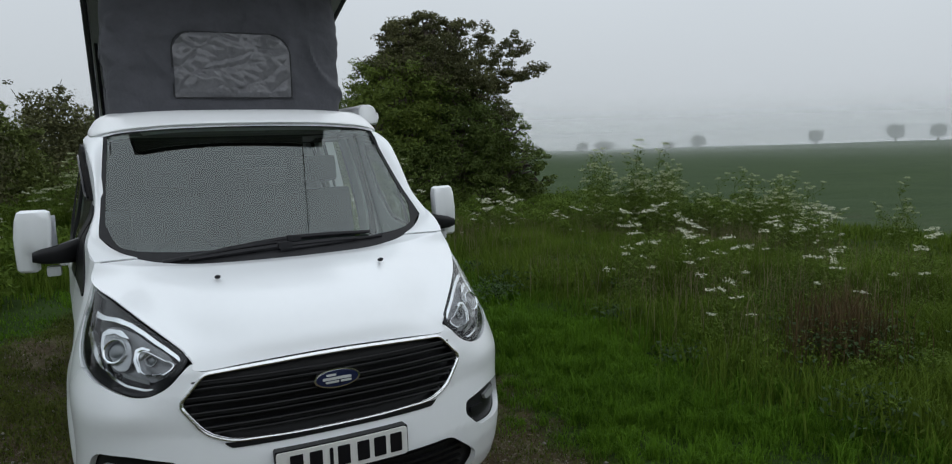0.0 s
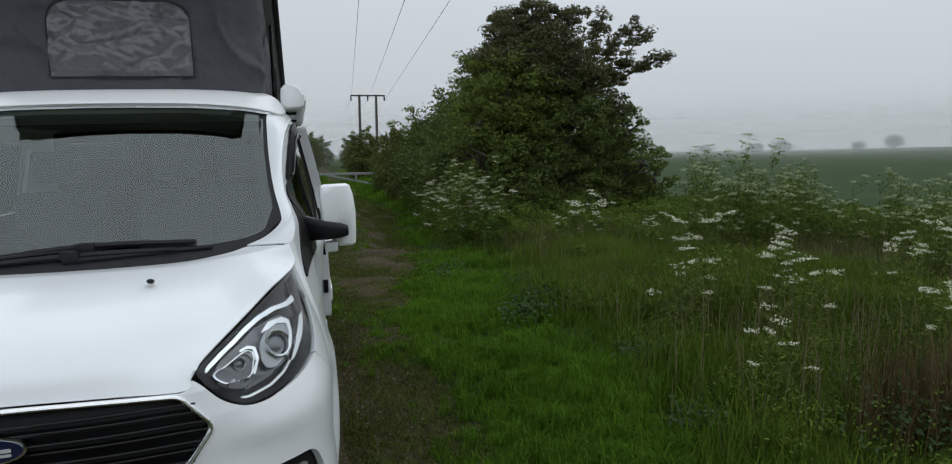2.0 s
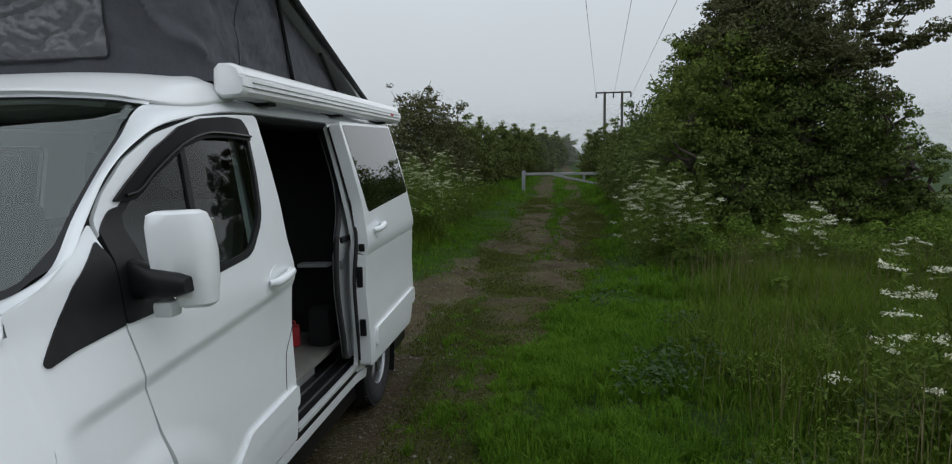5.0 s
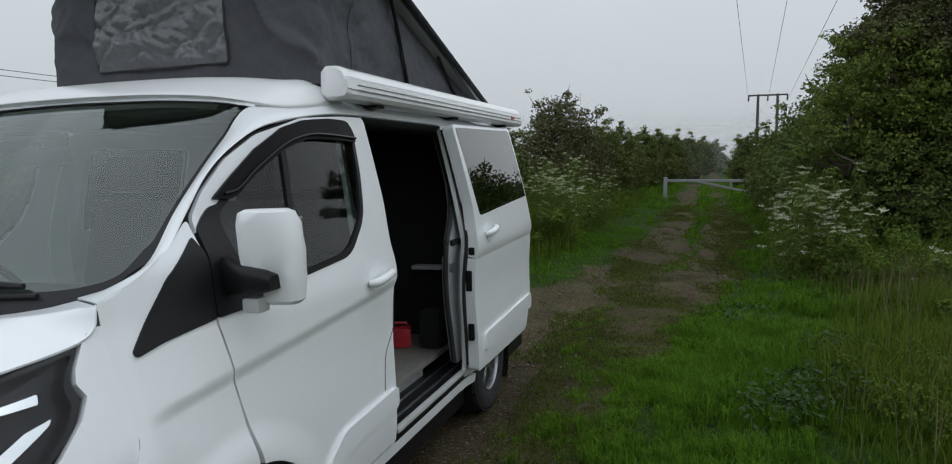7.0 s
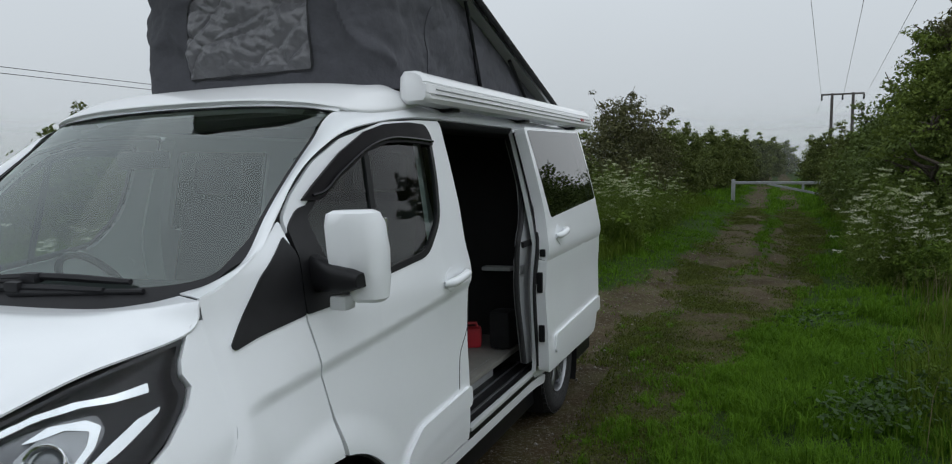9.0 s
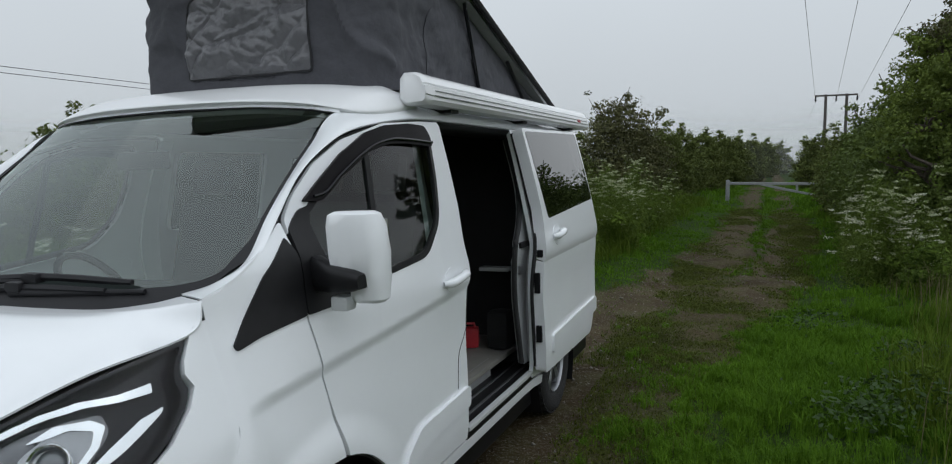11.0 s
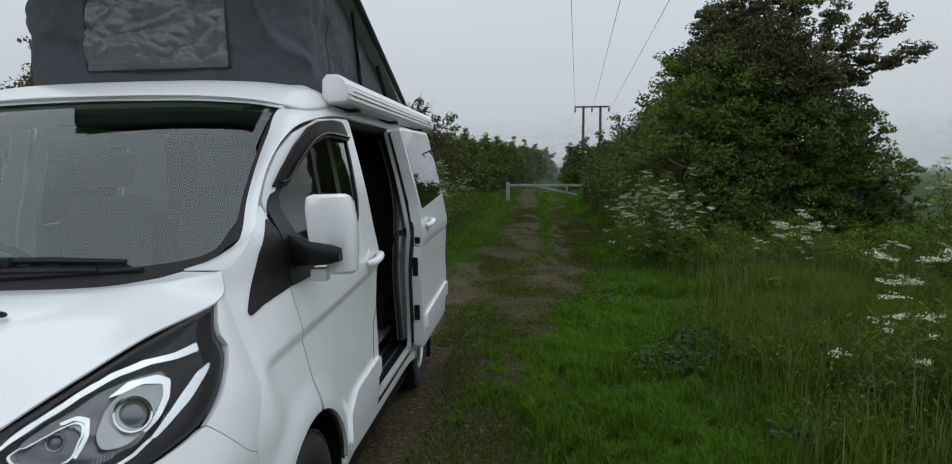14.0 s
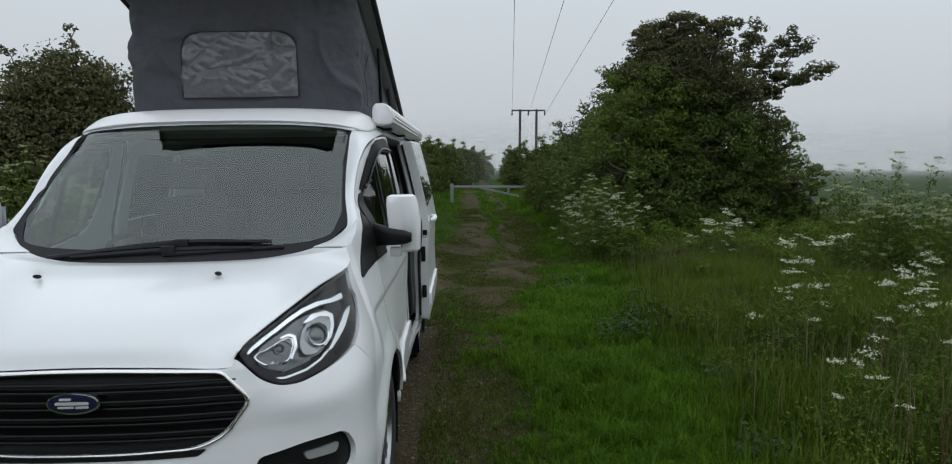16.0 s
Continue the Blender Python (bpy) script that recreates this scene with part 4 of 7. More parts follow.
WING = [(0.663, 0.27), (0.712, 0.27), *arc(HUB_F, 0.42, 186, 82), (1.165, 0.94, 0.02), (1.15, 1.03, 0.02), (1.138, 1.12, 0.02), (1.122, 1.21), (1.142, 1.42, 0.02), (1.150, 1.525, 0.02), (1.03, 1.447, 0.02), (0.92, 1.392, 0.02), (0.780, 1.335, 0.004), (0.780, 1.284), (0.780, 1.0, 0.0), (nose_end(0.985), 0.985, 0.0), *[(nose_end(z), z, 0.0) for z in (0.97, 0.95, 0.93, 0.91, 0.89, 0.87, 0.85, 0.83, 0.81)], (0.663, 0.79, 0.0)]
DOOR = [*arc(HUB_F, 0.42, 78.5, 13), (1.565, 0.42), (2.243, 0.42, 0.01), (2.243, 0.66, 0.02), (2.245, 1.08, 0.03), (2.268, 1.20, 0.03), (2.268, 1.25, 0.03), (2.25, 1.34, 0.03), (2.27, 1.51, 0.03), (2.262, 1.883, 0.03), (2.05, 1.878, 0.02), (1.76, 1.858, 0.02), (1.50, 1.790, 0.02),
        (1.348, 1.707, 0.02), (1.228, 1.602, 0.02), (1.170, 1.530, 0.02), (1.152, 1.43, 0.03), (1.130, 1.21, 0.0), (1.146, 1.12, 0.02), (1.158, 1.03, 0.02), (1.173, 0.94, 0.02)]
WINDOW = [(1.16, 1.25), (1.565, 1.285), (1.89, 1.318, 0.06), (2.05, 1.46, 0.06), (2.10, 1.62), (2.13, 1.80), (2.11, 1.842), (1.775, 1.830), (1.585, 1.782), (1.435, 1.690), (1.30, 1.585), (1.19, 1.49)]


def shrink(poly, d):
    """The polygon drawn in by d on all sides."""
    pts = np.array([q[:2] for q in poly])
    n = len(pts)
    area = sum(pts[i][0] * pts[(i + 1) % n][1] - pts[(i + 1) % n][0] * pts[i][1] for i in range(n))
    sg = 1 if area > 0 else -1
    out = []
    for i in range(n):
        e1, e2 = pts[i] - pts[i - 1], pts[(i + 1) % n] - pts[i]
        n1, n2 = np.array((-e1[1], e1[0])) / np.linalg.norm(e1), np.array((-e2[1], e2[0])) / np.linalg.norm(e2)
        b = n1 + n2
        b /= max(np.dot(b, n1), 0.4)
        out.append((*(pts[i] + sg * d * b), *poly[i][2:]))
    return out


def handle_on(place, y, z, parent, ln=0.21):
    h = empty("door_handle")
    h.parent = parent
    ring = [(y + ln * 0.42 * math.cos(t), z + 0.055 * math.sin(t)) for t in (2 * math.pi * k / 24 for k in range(24))]
    part("handle_recess", skin(ring, [], off(place, 0.002), 0.05, 0.04, 0.004), M_WHITE, h)
    pa = [off(place, d)(y + dy, z + 0.006 + dz) for dy, d, dz in ((-ln / 2, 0.006, -0.012), (-ln / 2 + 0.03, 0.032, -0.01), (0, 0.042, 0), (ln / 2 - 0.03, 0.032, 0.008), (ln / 2, 0.006, 0.008))]
    bm = bmesh.new()
    tube(bm, spline(pa, 15), [0.013, 0.016, 0.018, 0.019, 0.019, 0.019, 0.019, 0.019, 0.019, 0.019, 0.019, 0.018, 0.017, 0.016, 0.013], 10)
    part("grip", bm, M_WHITE, h, "white door handle")


def mirror_on(s):
    m = empty("door_mirror")
    m.parent = van
    bm = bmesh.new()
    rows = []
    out = 0.0 if s > 0 else 0.035
    for k, (z, w, dp, cx) in enumerate(((1.256, 0.070, 0.040, 1.078), (1.268, 0.098, 0.068, 1.076), (1.330, 0.104, 0.088, 1.076), (1.346, 0.110, 0.092, 1.074), (1.354, 0.156, 0.093, 1.051), (1.42, 0.164, 0.095, 1.048), (1.505, 0.158, 0.09, 1.040), (1.540, 0.142, 0.075, 1.036), (1.550, 0.108, 0.045, 1.036))):
        ring = []
        cx += out
        for i in range(24):
            t = 2 * math.pi * i / 24
            c, q = math.cos(t), math.sin(t)
            ring.append(bm.verts.new((s * (cx + w / 2 * math.copysign(abs(c) ** 0.45, c)), 1.222 + (dp / 2) * math.copysign(abs(q) ** 0.5, q) + 0.42 * (cx + w / 2 * c - 1.02), z)))
        rows.append(ring)
    for a, b in zip(rows, rows[1:]):
        for i in range(24):
            bm.faces.new((a[i], a[(i + 1) % 24], b[(i + 1) % 24], b[i]))
    bm.faces.new(rows[0][::-1])
    bm.faces.new(rows[-1])
    head = part("mirror_head", bm, M_WHITE, m, "white mirror housing")
    bm = bmesh.new()
    arm = spline([(s * 0.86, 1.235, 1.352), (s * 0.93, 1.200, 1.346), (s * 1.00, 1.180, 1.338), (s * 1.086, 1.190, 1.334)], 9)
    rings = []
    for k, p in enumerate(arm):
        h = (0.066 - 0.036 * k / 8) * (1 if k < 8 else 0.75)
        rings.append([bm.verts.new((p[0], p[1] + 0.04 * math.copysign(abs(math.sin(t)) ** 0.6, math.sin(t)), p[2] + h * math.copysign(abs(math.cos(t)) ** 0.6, math.cos(t)))) for t in (2 * math.pi * i / 14 for i in range(14))])
    for a, b in zip(rings, rings[1:]):
        for i in range(14):
            bm.faces.new((a[i], a[(i + 1) % 14], b[(i + 1) % 14], b[i]))
    bm.faces.new(rings[0][::-1])
    bm.faces.new(rings[-1])
    part("mirror_arm", bm, M_BLACK, m, "black mirror arm")
    bm = bmesh.new()
    box(bm, (s * 1.005 - 0.030, 1.165, 1.238), (s * 1.005 + 0.030, 1.225, 1.285), 0.012)
    part("indicator", bm, M_TRIM, m, "clear indicator lens")
    bm = bmesh.new()
    box(bm, (-0.07, -0.002, 1.30), (0.07, 0.002, 1.52), 0.002, pose(s * 1.048, 1.280, 0, 0, 0, s * 23))
    part("mirror_glass", bm, M_CHROME, head)


for s, place in ((1, near_side), (-1, off_side)):
    part("wing", skin(rounded(WING, 0.0), [], place, 0.02, 0.012), M_WHITE, van)
    corner = [(0.797, 0.967), (1.0, 0.819), (1.0, 1.284), (0.955, 1.276), (0.932, 1.258), (0.914, 1.20), (0.914, 1.168), (0.937, 1.133), (0.919, 1.088), (0.869, 1.022)]
    part("wing_corner", skin(rounded([(s * a, z) for a, z in corner][::s], 0.004), [], nose, 0.03, 0.04), M_WHITE, van)
    sx = side_x(0.782, 1.335) + 0.001
    rims = [[(s * 0.654, 0.882, 1.3235), (s * 0.72, 0.928, 1.345), (s * 0.775, 0.975, 1.382), (s * 0.80, 1.015, 1.415)], [(s * (sx + 0.656) / 2, 0.8335, 1.3295), (s * 0.785, 0.885, 1.362), (s * 0.825, 0.95, 1.400), (s * 0.835, 1.02, 1.436)], [(s * (side_x(y, z) + 0.001), y, z) for y, z in ((0.782, 1.335), (0.88, 1.374), (0.96, 1.412), (1.03, 1.448))]]
    part("wing_top", loft(rims, 17, 9, 0.006), M_WHITE, van)
    part("wing_sail", skin(rounded([(0.828, 1.200, 0.01), (0.838, 1.184, 0.01), (0.924, 1.203, 0.02), (1.1245, 1.228, 0.01), (1.1445, 1.42, 0.02), (1.128, 1.472, 0.01), (1.06, 1.425), (0.985, 1.372)], 0.02), [], off(place, 0.006), 0.05, 0.05, 0.02), M_BLACK, van, "black corner trim")
    door = part("front_door", skin(rounded(DOOR, 0.0), [rounded(WINDOW, 0.03)], place, 0.03, 0.012), M_WHITE, van, "white front door")
    part("window_frame", skin(rounded(WINDOW, 0.03), [rounded(shrink(WINDOW, 0.024), 0.03)], off(place, 0.002), 0.08, 0.06, 0.015), M_BLACK, door)
    part("window_glass", skin(rounded(shrink(WINDOW, 0.018), 0.03), [], off(place, -0.006), 0.08, 0.06, 0.003), M_SIDEGLASS, door, "tinted door glass").visible_shadow = False
    part("window_divider", skin([(1.535, 1.28), (1.562, 1.28), (1.635, 1.79), (1.608, 1.785)], [], off(place, 0.003), 0.1, 0.06, 0.012), M_BLACK, door)
    part("door_sail", skin(rounded([(1.1285, 1.228), (1.36, 1.240), (1.33, 1.30), (1.255, 1.40), (1.262, 1.50), (1.285, 1.565), (1.235, 1.555), (1.163, 1.492), (1.1485, 1.43)], 0.015), [], off(place, 0.008), 0.06, 0.05, 0.02), M_BLACK, door, "black mirror base trim")
    deflector = part("wind_deflector", skin(rounded([(1.255, 1.578), (1.330, 1.636), (1.472, 1.738), (1.624, 1.815), (1.748, 1.845), (1.93, 1.860), (2.075, 1.856, 0.03), (2.108, 1.81, 0.02), (2.108, 1.768), (1.889, 1.778), (1.756, 1.774), (1.612, 1.738), (1.446, 1.650), (1.375, 1.598), (1.331, 1.574)], 0.01), [], off(place, 0.016), 0.04, 0.02, 0.014), M_SMOKE, door, "smoked wind deflector")
    lip = [off(place, 0.022)(y, z) for y, z in ((1.300, 1.590), (1.36, 1.605), (1.446, 1.664), (1.612, 1.752), (1.756, 1.788), (1.889, 1.792), (2.10, 1.783))]
    bm = bmesh.new()
    tube(bm, spline(lip, 30), 0.006, 6)
    part("deflector_lip", bm, M_GLOSSBLACK, deflector, "gloss black rolled lip")
    part("door_strip", skin(rounded([(1.555, 0.47), (1.62, 0.58), (1.74, 0.655), (2.24, 0.68), (2.24, 0.585), (1.78, 0.565), (1.69, 0.53), (1.62, 0.45)], 0.03), [], off(place, 0.016), 0.08, 0.05, 0.018), M_WHITE, door, "white rubbing strip")
    handle_on(place, 2.08, 1.195, door)
    bm = bmesh.new()
    ring = [off(place, -0.026)(y, z) for y, z in rounded(DOOR, 0.0)]
    tube(bm, ring + ring[:1], 0.010, 6, cap=False)
    part("door_seal", bm, M_RUBBER, door, "black rubber door seal")
    mirror_on(s)
    if s > 0:
        bm = bmesh.new()
        tube(bm, spline([off(place, 0.0005)(y, z) for y, z in ((2.245, 0.945), (2.215, 0.907), (2.161, 0.851), (2.14, 0.78), (2.129, 0.69))], 15), 0.0022, 6)
        part("flap_gap", bm, M_SEAM, door, "thin filler flap gap")
    # inner lining of the arch
    for hub in (HUB_F, HUB_R):
        bm = bmesh.new()
        ring = [[bm.verts.new((s * x, hub + 0.425 * math.cos(t), 0.34 + 0.425 * math.sin(t))) for t in np.linspace(-0.5, math.pi + 0.5, 25)] for x in (0.955, 0.60)]
        for i in range(24):
            bm.faces.new((ring[0][i], ring[0][i + 1], ring[1][i + 1], ring[1][i]))
        part("arch_liner", bm, M_BLACK, van, "black arch liner")
    part("sill", skin(rounded([(1.56, 0.345), (3.40, 0.345), (3.40, 0.40), (1.555, 0.40)], 0.02), [], off(place, -0.006), 0.15, 0.05, 0.03), M_WHITE, van)

QUARTER = [(3.235, 0.42), (3.452, 0.42), *arc(HUB_R, 0.42, 169, 11), (4.30, 0.40), (4.90, 0.40, 0.03), (4.93, 0.9, 0.03), (4.91, 1.3, 0.03), (4.86, 1.885, 0.02), (3.235, 1.888)]
part("rear_quarter", skin(rounded(QUARTER, 0.0), [rounded([(3.50, 1.36), (4.55, 1.40), (4.50, 1.82), (3.48, 1.81)], 0.05)], near_side, 0.1, 0.06), M_WHITE, van)
part("quarter_glass", skin(rounded([(3.49, 1.35), (4.56, 1.39), (4.51, 1.83), (3.47, 1.82)], 0.05), [], off(near_side, 0.003), 0.1, 0.06, 0.004), M_PRIVACY, van, "dark privacy glass").visible_shadow = False
OFFSIDE = [(2.27, 0.42), (3.452, 0.42), *arc(HUB_R, 0.42, 169, 11), (4.30, 0.40), (4.90, 0.40, 0.03), (4.93, 0.9, 0.03), (4.91, 1.3, 0.03), (4.86, 1.885, 0.02), (2.29, 1.888)]
OFFWIN = [(2.40, 1.36), (3.20, 1.37), (3.20, 1.81), (2.42, 1.81)]
part("offside_panel", skin(rounded(OFFSIDE, 0.0), [rounded(OFFWIN, 0.05)], off_side, 0.1, 0.06), M_WHITE, van)
part("offside_glass", skin(rounded(shrink(OFFWIN, -0.008), 0.05), [], off(off_side, 0.003), 0.1, 0.06, 0.004), M_PRIVACY, van, "dark privacy glass").visible_shadow = False
back = part("tailgate", loft([mirror_rail([(0, 4.96, z), (0.5, 4.95, z), (side_x(4.88, z) - 0.03, 4.90, z)]) for z in (0.40, 0.8, 1.2, 1.6, 1.93)], 31, 17, 0.02), M_WHITE, van, "white tailgate")

# sliding door, slid back along the body
SDOOR = [(3.215, 0.47, 0.03), (4.36, 0.46, 0.05), (4.49, 0.70, 0.05), (4.525, 1.12, 0.05), (4.50, 1.40, 0.05), (4.43, 1.888, 0.03), (3.20, 1.872, 0.03), (3.235, 1.40, 0.04), (3.20, 1.22, 0.05), (3.18, 0.95, 0.05)]
SWIN = [(3.335, 1.355), (4.475, 1.41), (4.395, 1.866), (3.245, 1.85)]
SOUT = 0.085


def near_flat(y, z):
    return (side_x(y, z, False), y, z)


sdoor = part("sliding_door", skin(rounded(SDOOR, 0.02), [rounded(SWIN, 0.03)], off(near_flat, SOUT), 0.08, 0.018, 0.065), M_WHITE, van, "white sliding door slid open")
part("door_glass", skin(rounded(shrink(SWIN, -0.006), 0.03), [], off(near_flat, SOUT + 0.002), 0.1, 0.06, 0.006), M_PRIVACY, sdoor, "dark privacy glass").visible_shadow = False
part("inner_door_panel", skin(rounded(shrink(SDOOR, 0.02), 0.02), [], off(near_flat, SOUT - 0.06), 0.1, 0.08, 0.01), M_DARKIN, sdoor, "dark inner door panel")
part("door_strip", skin(rounded([(3.33, 0.555), (3.33, 0.665), (4.47, 0.70), (4.47, 0.60)], 0.03), [], off(near_flat, SOUT + 0.015), 0.1, 0.05, 0.017), M_WHITE, sdoor, "white rubbing strip")
handle_on(off(near_flat, SOUT), 3.45, 1.245, sdoor, 0.18)
for y, z, h in ((3.205, 0.70, 0.05), (3.195, 1.00, 0.06), (3.21, 1.17, 0.022)):
    p = off(near_flat, SOUT - 0.035)(y, z)
    bm = bmesh.new()
    box(bm, (p[0] - 0.018, y - 0.022, z - h), (p[0] + 0.018, y + 0.01, z + h), 0.008)
    part("latch", bm, M_BLACK, sdoor, "black latch plate")

edge = [off(near_flat, SOUT - 0.066)(y, z) for y, z in ((3.225, 0.50), (3.19, 0.95), (3.21, 1.22), (3.245, 1.40), (3.215, 1.86))]
bm = bmesh.new()
tube(bm, spline(edge, 30), 0.014, 8)
part("edge_seal", bm, M_RUBBER, sdoor, "black rubber edge seal")

# doorway: pillar, jamb, seal, step
JAMB = [(3.20, 0.50), (3.44, 0.50), (3.44, 1.86), (3.31, 1.865), (3.32, 1.72), (3.33, 1.57), (3.28, 1.43), (3.20, 1.33), (3.10, 1.24), (3.10, 1.06), (3.12, 0.90), (3.15, 0.70)]
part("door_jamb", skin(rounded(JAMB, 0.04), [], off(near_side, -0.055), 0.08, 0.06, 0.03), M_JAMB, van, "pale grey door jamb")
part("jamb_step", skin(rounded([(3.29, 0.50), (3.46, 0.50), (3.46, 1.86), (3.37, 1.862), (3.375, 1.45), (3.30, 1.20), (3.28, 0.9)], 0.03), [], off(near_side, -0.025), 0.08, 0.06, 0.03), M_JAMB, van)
seal = spline([off(near_side, -0.06)(y, z) for y, z in ((3.19, 0.52), (3.14, 0.72), (3.11, 0.90), (3.09, 1.06), (3.09, 1.24), (3.19, 1.335), (3.27, 1.44), (3.32, 1.57), (3.31, 1.72), (3.30, 1.86))], 40)
bm = bmesh.new()
tube(bm, seal, 0.016, 8)
part("door_seal", bm, M_RUBBER, van, "black rubber door seal")
bm = bmesh.new()
p = off(near_side, -0.05)(3.20, 1.24)
box(bm, (p[0] - 0.02, 3.13, 1.205), (p[0] + 0.012, 3.46, 1.238), 0.006)
part("slide_rail", bm, M_BLACK, van, "black door rail slot")
bm = bmesh.new()
p = off(near_side, -0.05)(3.18, 1.08)
box(bm, (p[0] - 0.02, 3.13, 1.055), (p[0] + 0.014, 3.19, 1.105), 0.006)
part("lock_striker", bm, M_ALLOY, van, "metal lock striker")
part("b_pillar", loft([[(side_x(2.3, z) - 0.02, 2.275, z) for z in (0.42, 0.8, 1.2, 1.5, 1.89)], [(side_x(2.3, z) - 0.05, 2.31, z) for z in (0.42, 0.8, 1.2, 1.5, 1.89)], [(side_x(2.3, z) - 0.12, 2.33, z) for z in (0.42, 0.8, 1.2, 1.5, 1.89)]], 17, 5, 0.01), M_RUBBER, van, "black pillar trim")
part("upper_rail", loft([[(side_x(y, 1.85) - 0.015, y, 1.888) for y in (2.27, 2.7, 3.35)], [(side_x(y, 1.85) - 0.05, y, 1.855) for y in (2.27, 2.7, 3.35)], [(side_x(y, 1.85) - 0.13, y, 1.85) for y in (2.27, 2.7, 3.35)]], 9, 5, 0.01), M_BLACK, van, "black upper door rail")
bm = bmesh.new()
box(bm, (0.74, 2.26, 0.40), (0.955, 3.42, 0.455), 0.012)
part("step_tread", bm, M_BLACK, van, "black ribbed step")
for x0, x1, z in ((0.935, 0.966, 0.462), (0.875, 0.888, 0.462), (0.80, 0.81, 0.462)):
    bm = bmesh.new()
    box(bm, (x0, 2.27, z - 0.02), (x1, 3.41, z), 0.004)
    part("step_strip", bm, M_TRIM if x1 > 0.96 else M_ALLOY, van, "pale metal step edge")
bm = bmesh.new()
box(bm, (0.735, 2.26, 0.45), (0.75, 3.10, 0.56), 0.004)
part("step_riser", bm, M_GREYPL, van)

# inside
bm = bmesh.new()
box(bm, (-0.86, 1.15, 0.53), (0.80, 4.80, 0.56), 0.003)
part("cabin_floor", bm, M_FLOORIN, van, "pale grey cabin floor")
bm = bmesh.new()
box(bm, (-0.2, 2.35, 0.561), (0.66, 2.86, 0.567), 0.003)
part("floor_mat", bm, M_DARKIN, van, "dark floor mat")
bm = bmesh.new()
box(bm, (-0.90, 0.72, 0.20), (0.90, 4.85, 0.40), 0.02)
part("underbody", bm, M_BLACK, van, "black underbody")
bm = bmesh.new()
box(bm, (-0.72, 1.65, 1.895), (0.72, 2.30, 1.915), 0.003)
part("headlining", bm, M_HEADLIN, van, "pale grey headlining")
# cabin shade is put into the near-black colour of ceiling and cabinet
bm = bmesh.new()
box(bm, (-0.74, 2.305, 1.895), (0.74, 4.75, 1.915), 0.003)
part("rear_ceiling", bm, M_DARKIN, van, "rear ceiling coloured near-black as cabin shade")
# sheet added across the cabin to stand in for the shaded rear
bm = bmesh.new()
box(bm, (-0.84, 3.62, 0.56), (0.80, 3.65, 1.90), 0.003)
part("rear_partition", bm, M_DARKIN, van, "near-black sheet added for the shade in the rear")
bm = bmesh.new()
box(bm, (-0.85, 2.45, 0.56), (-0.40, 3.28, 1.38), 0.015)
part("kitchen_unit", bm, M_DARKIN, van, "kitchen cabinet coloured near-black as cabin shade")
bm = bmesh.new()
box(bm, (0.52, 3.52, 1.005), (0.72, 3.61, 1.030), 0.01)
part("side_shelf", bm, M_TRIM, van, "small pale shelf")
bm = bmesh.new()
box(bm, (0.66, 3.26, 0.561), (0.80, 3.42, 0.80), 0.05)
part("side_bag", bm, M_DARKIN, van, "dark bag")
# bulkhead and dashboard
part("dashboard", loft([mirror_rail([(0, 0.90, 1.275), (0.4, 0.92, 1.275), (0.74, 1.05, 1.30)]), mirror_rail([(0, 1.15, 1.29), (0.4, 1.17, 1.29), (0.80, 1.2, 1.29)]), mirror_rail([(0, 1.36, 1.25), (0.4, 1.36, 1.25), (0.84, 1.3, 1.24)]), mirror_rail([(0, 1.38, 0.95), (0.4, 1.36, 0.95), (0.85, 1.3, 0.95)]), mirror_rail([(0, 1.25, 0.57), (0.4, 1.25, 0.57), (0.85, 1.25, 0.57)])], 31, 17, 0.02), M_DASH, van, "dark grey dashboard")
bm = bmesh.new()
ringp = [(-0.40 + 0.185 * math.cos(t), 1.45 - 0.09 * math.sin(t), 1.20 + 0.16 * math.sin(t)) for t in np.linspace(0, 2 * math.pi, 25)]
tube(bm, ringp, 0.016, 8, cap=False)
tube(bm, [(-0.57, 1.45, 1.2), (-0.23, 1.45, 1.2)], 0.018, 8)
tube(bm, [(-0.40, 1.44, 1.2), (-0.40, 1.30, 1.1)], 0.03, 8)
part("steering_wheel", bm, M_BLACK, van, "black steering wheel")
for x in (-0.42, 0.20, 0.55):
    seat = empty("front_seat")
    seat.parent = van
    bm = bmesh.new()
    box(bm, (x - 0.22, 1.62, 0.80), (x + 0.22, 2.08, 0.95), 0.05)
    part("seat_cushion", bm, M_SEAT, seat)
    bm = bmesh.new()
    box(bm, (-0.22, -0.06, 0.0), (0.22, 0.06, 0.62), 0.05, pose(x, 2.10, 0.92, -14))
    part("backrest", bm, M_SEAT, seat)
    bm = bmesh.new()
    box(bm, (-0.13, -0.045, 0.0), (0.13, 0.045, 0.18), 0.04, pose(x, 2.22, 1.57, -10))
    part("headrest", bm, M_SEAT, seat)
    bm = bmesh.new()
    box(bm, (x - 0.2, 1.7, 0.56), (x + 0.2, 2.1, 0.80), 0.02)
    part("seat_base", bm, M_BLACK, seat)
for s in (1, -1):
    part("pillar_trim", loft([[(s * 0.86, 2.16, 1.0), (s * 0.87, 2.12, 1.3), (s * 0.82, 2.15, 1.6), (s * 0.76, 2.2, 1.86)], [(s * 0.84, 2.24, 1.0), (s * 0.85, 2.22, 1.3), (s * 0.80, 2.22, 1.6), (s * 0.74, 2.27, 1.86)]], 13, 4, 0.02), M_TRIM, van, "pale inner pillar trim")
bm = bmesh.new()
box(bm, (-0.12, 1.36, 1.70), (0.12, 1.40, 1.77), 0.015)
part("rear_view_mirror", bm, M_BLACK, van, "black rear view mirror")

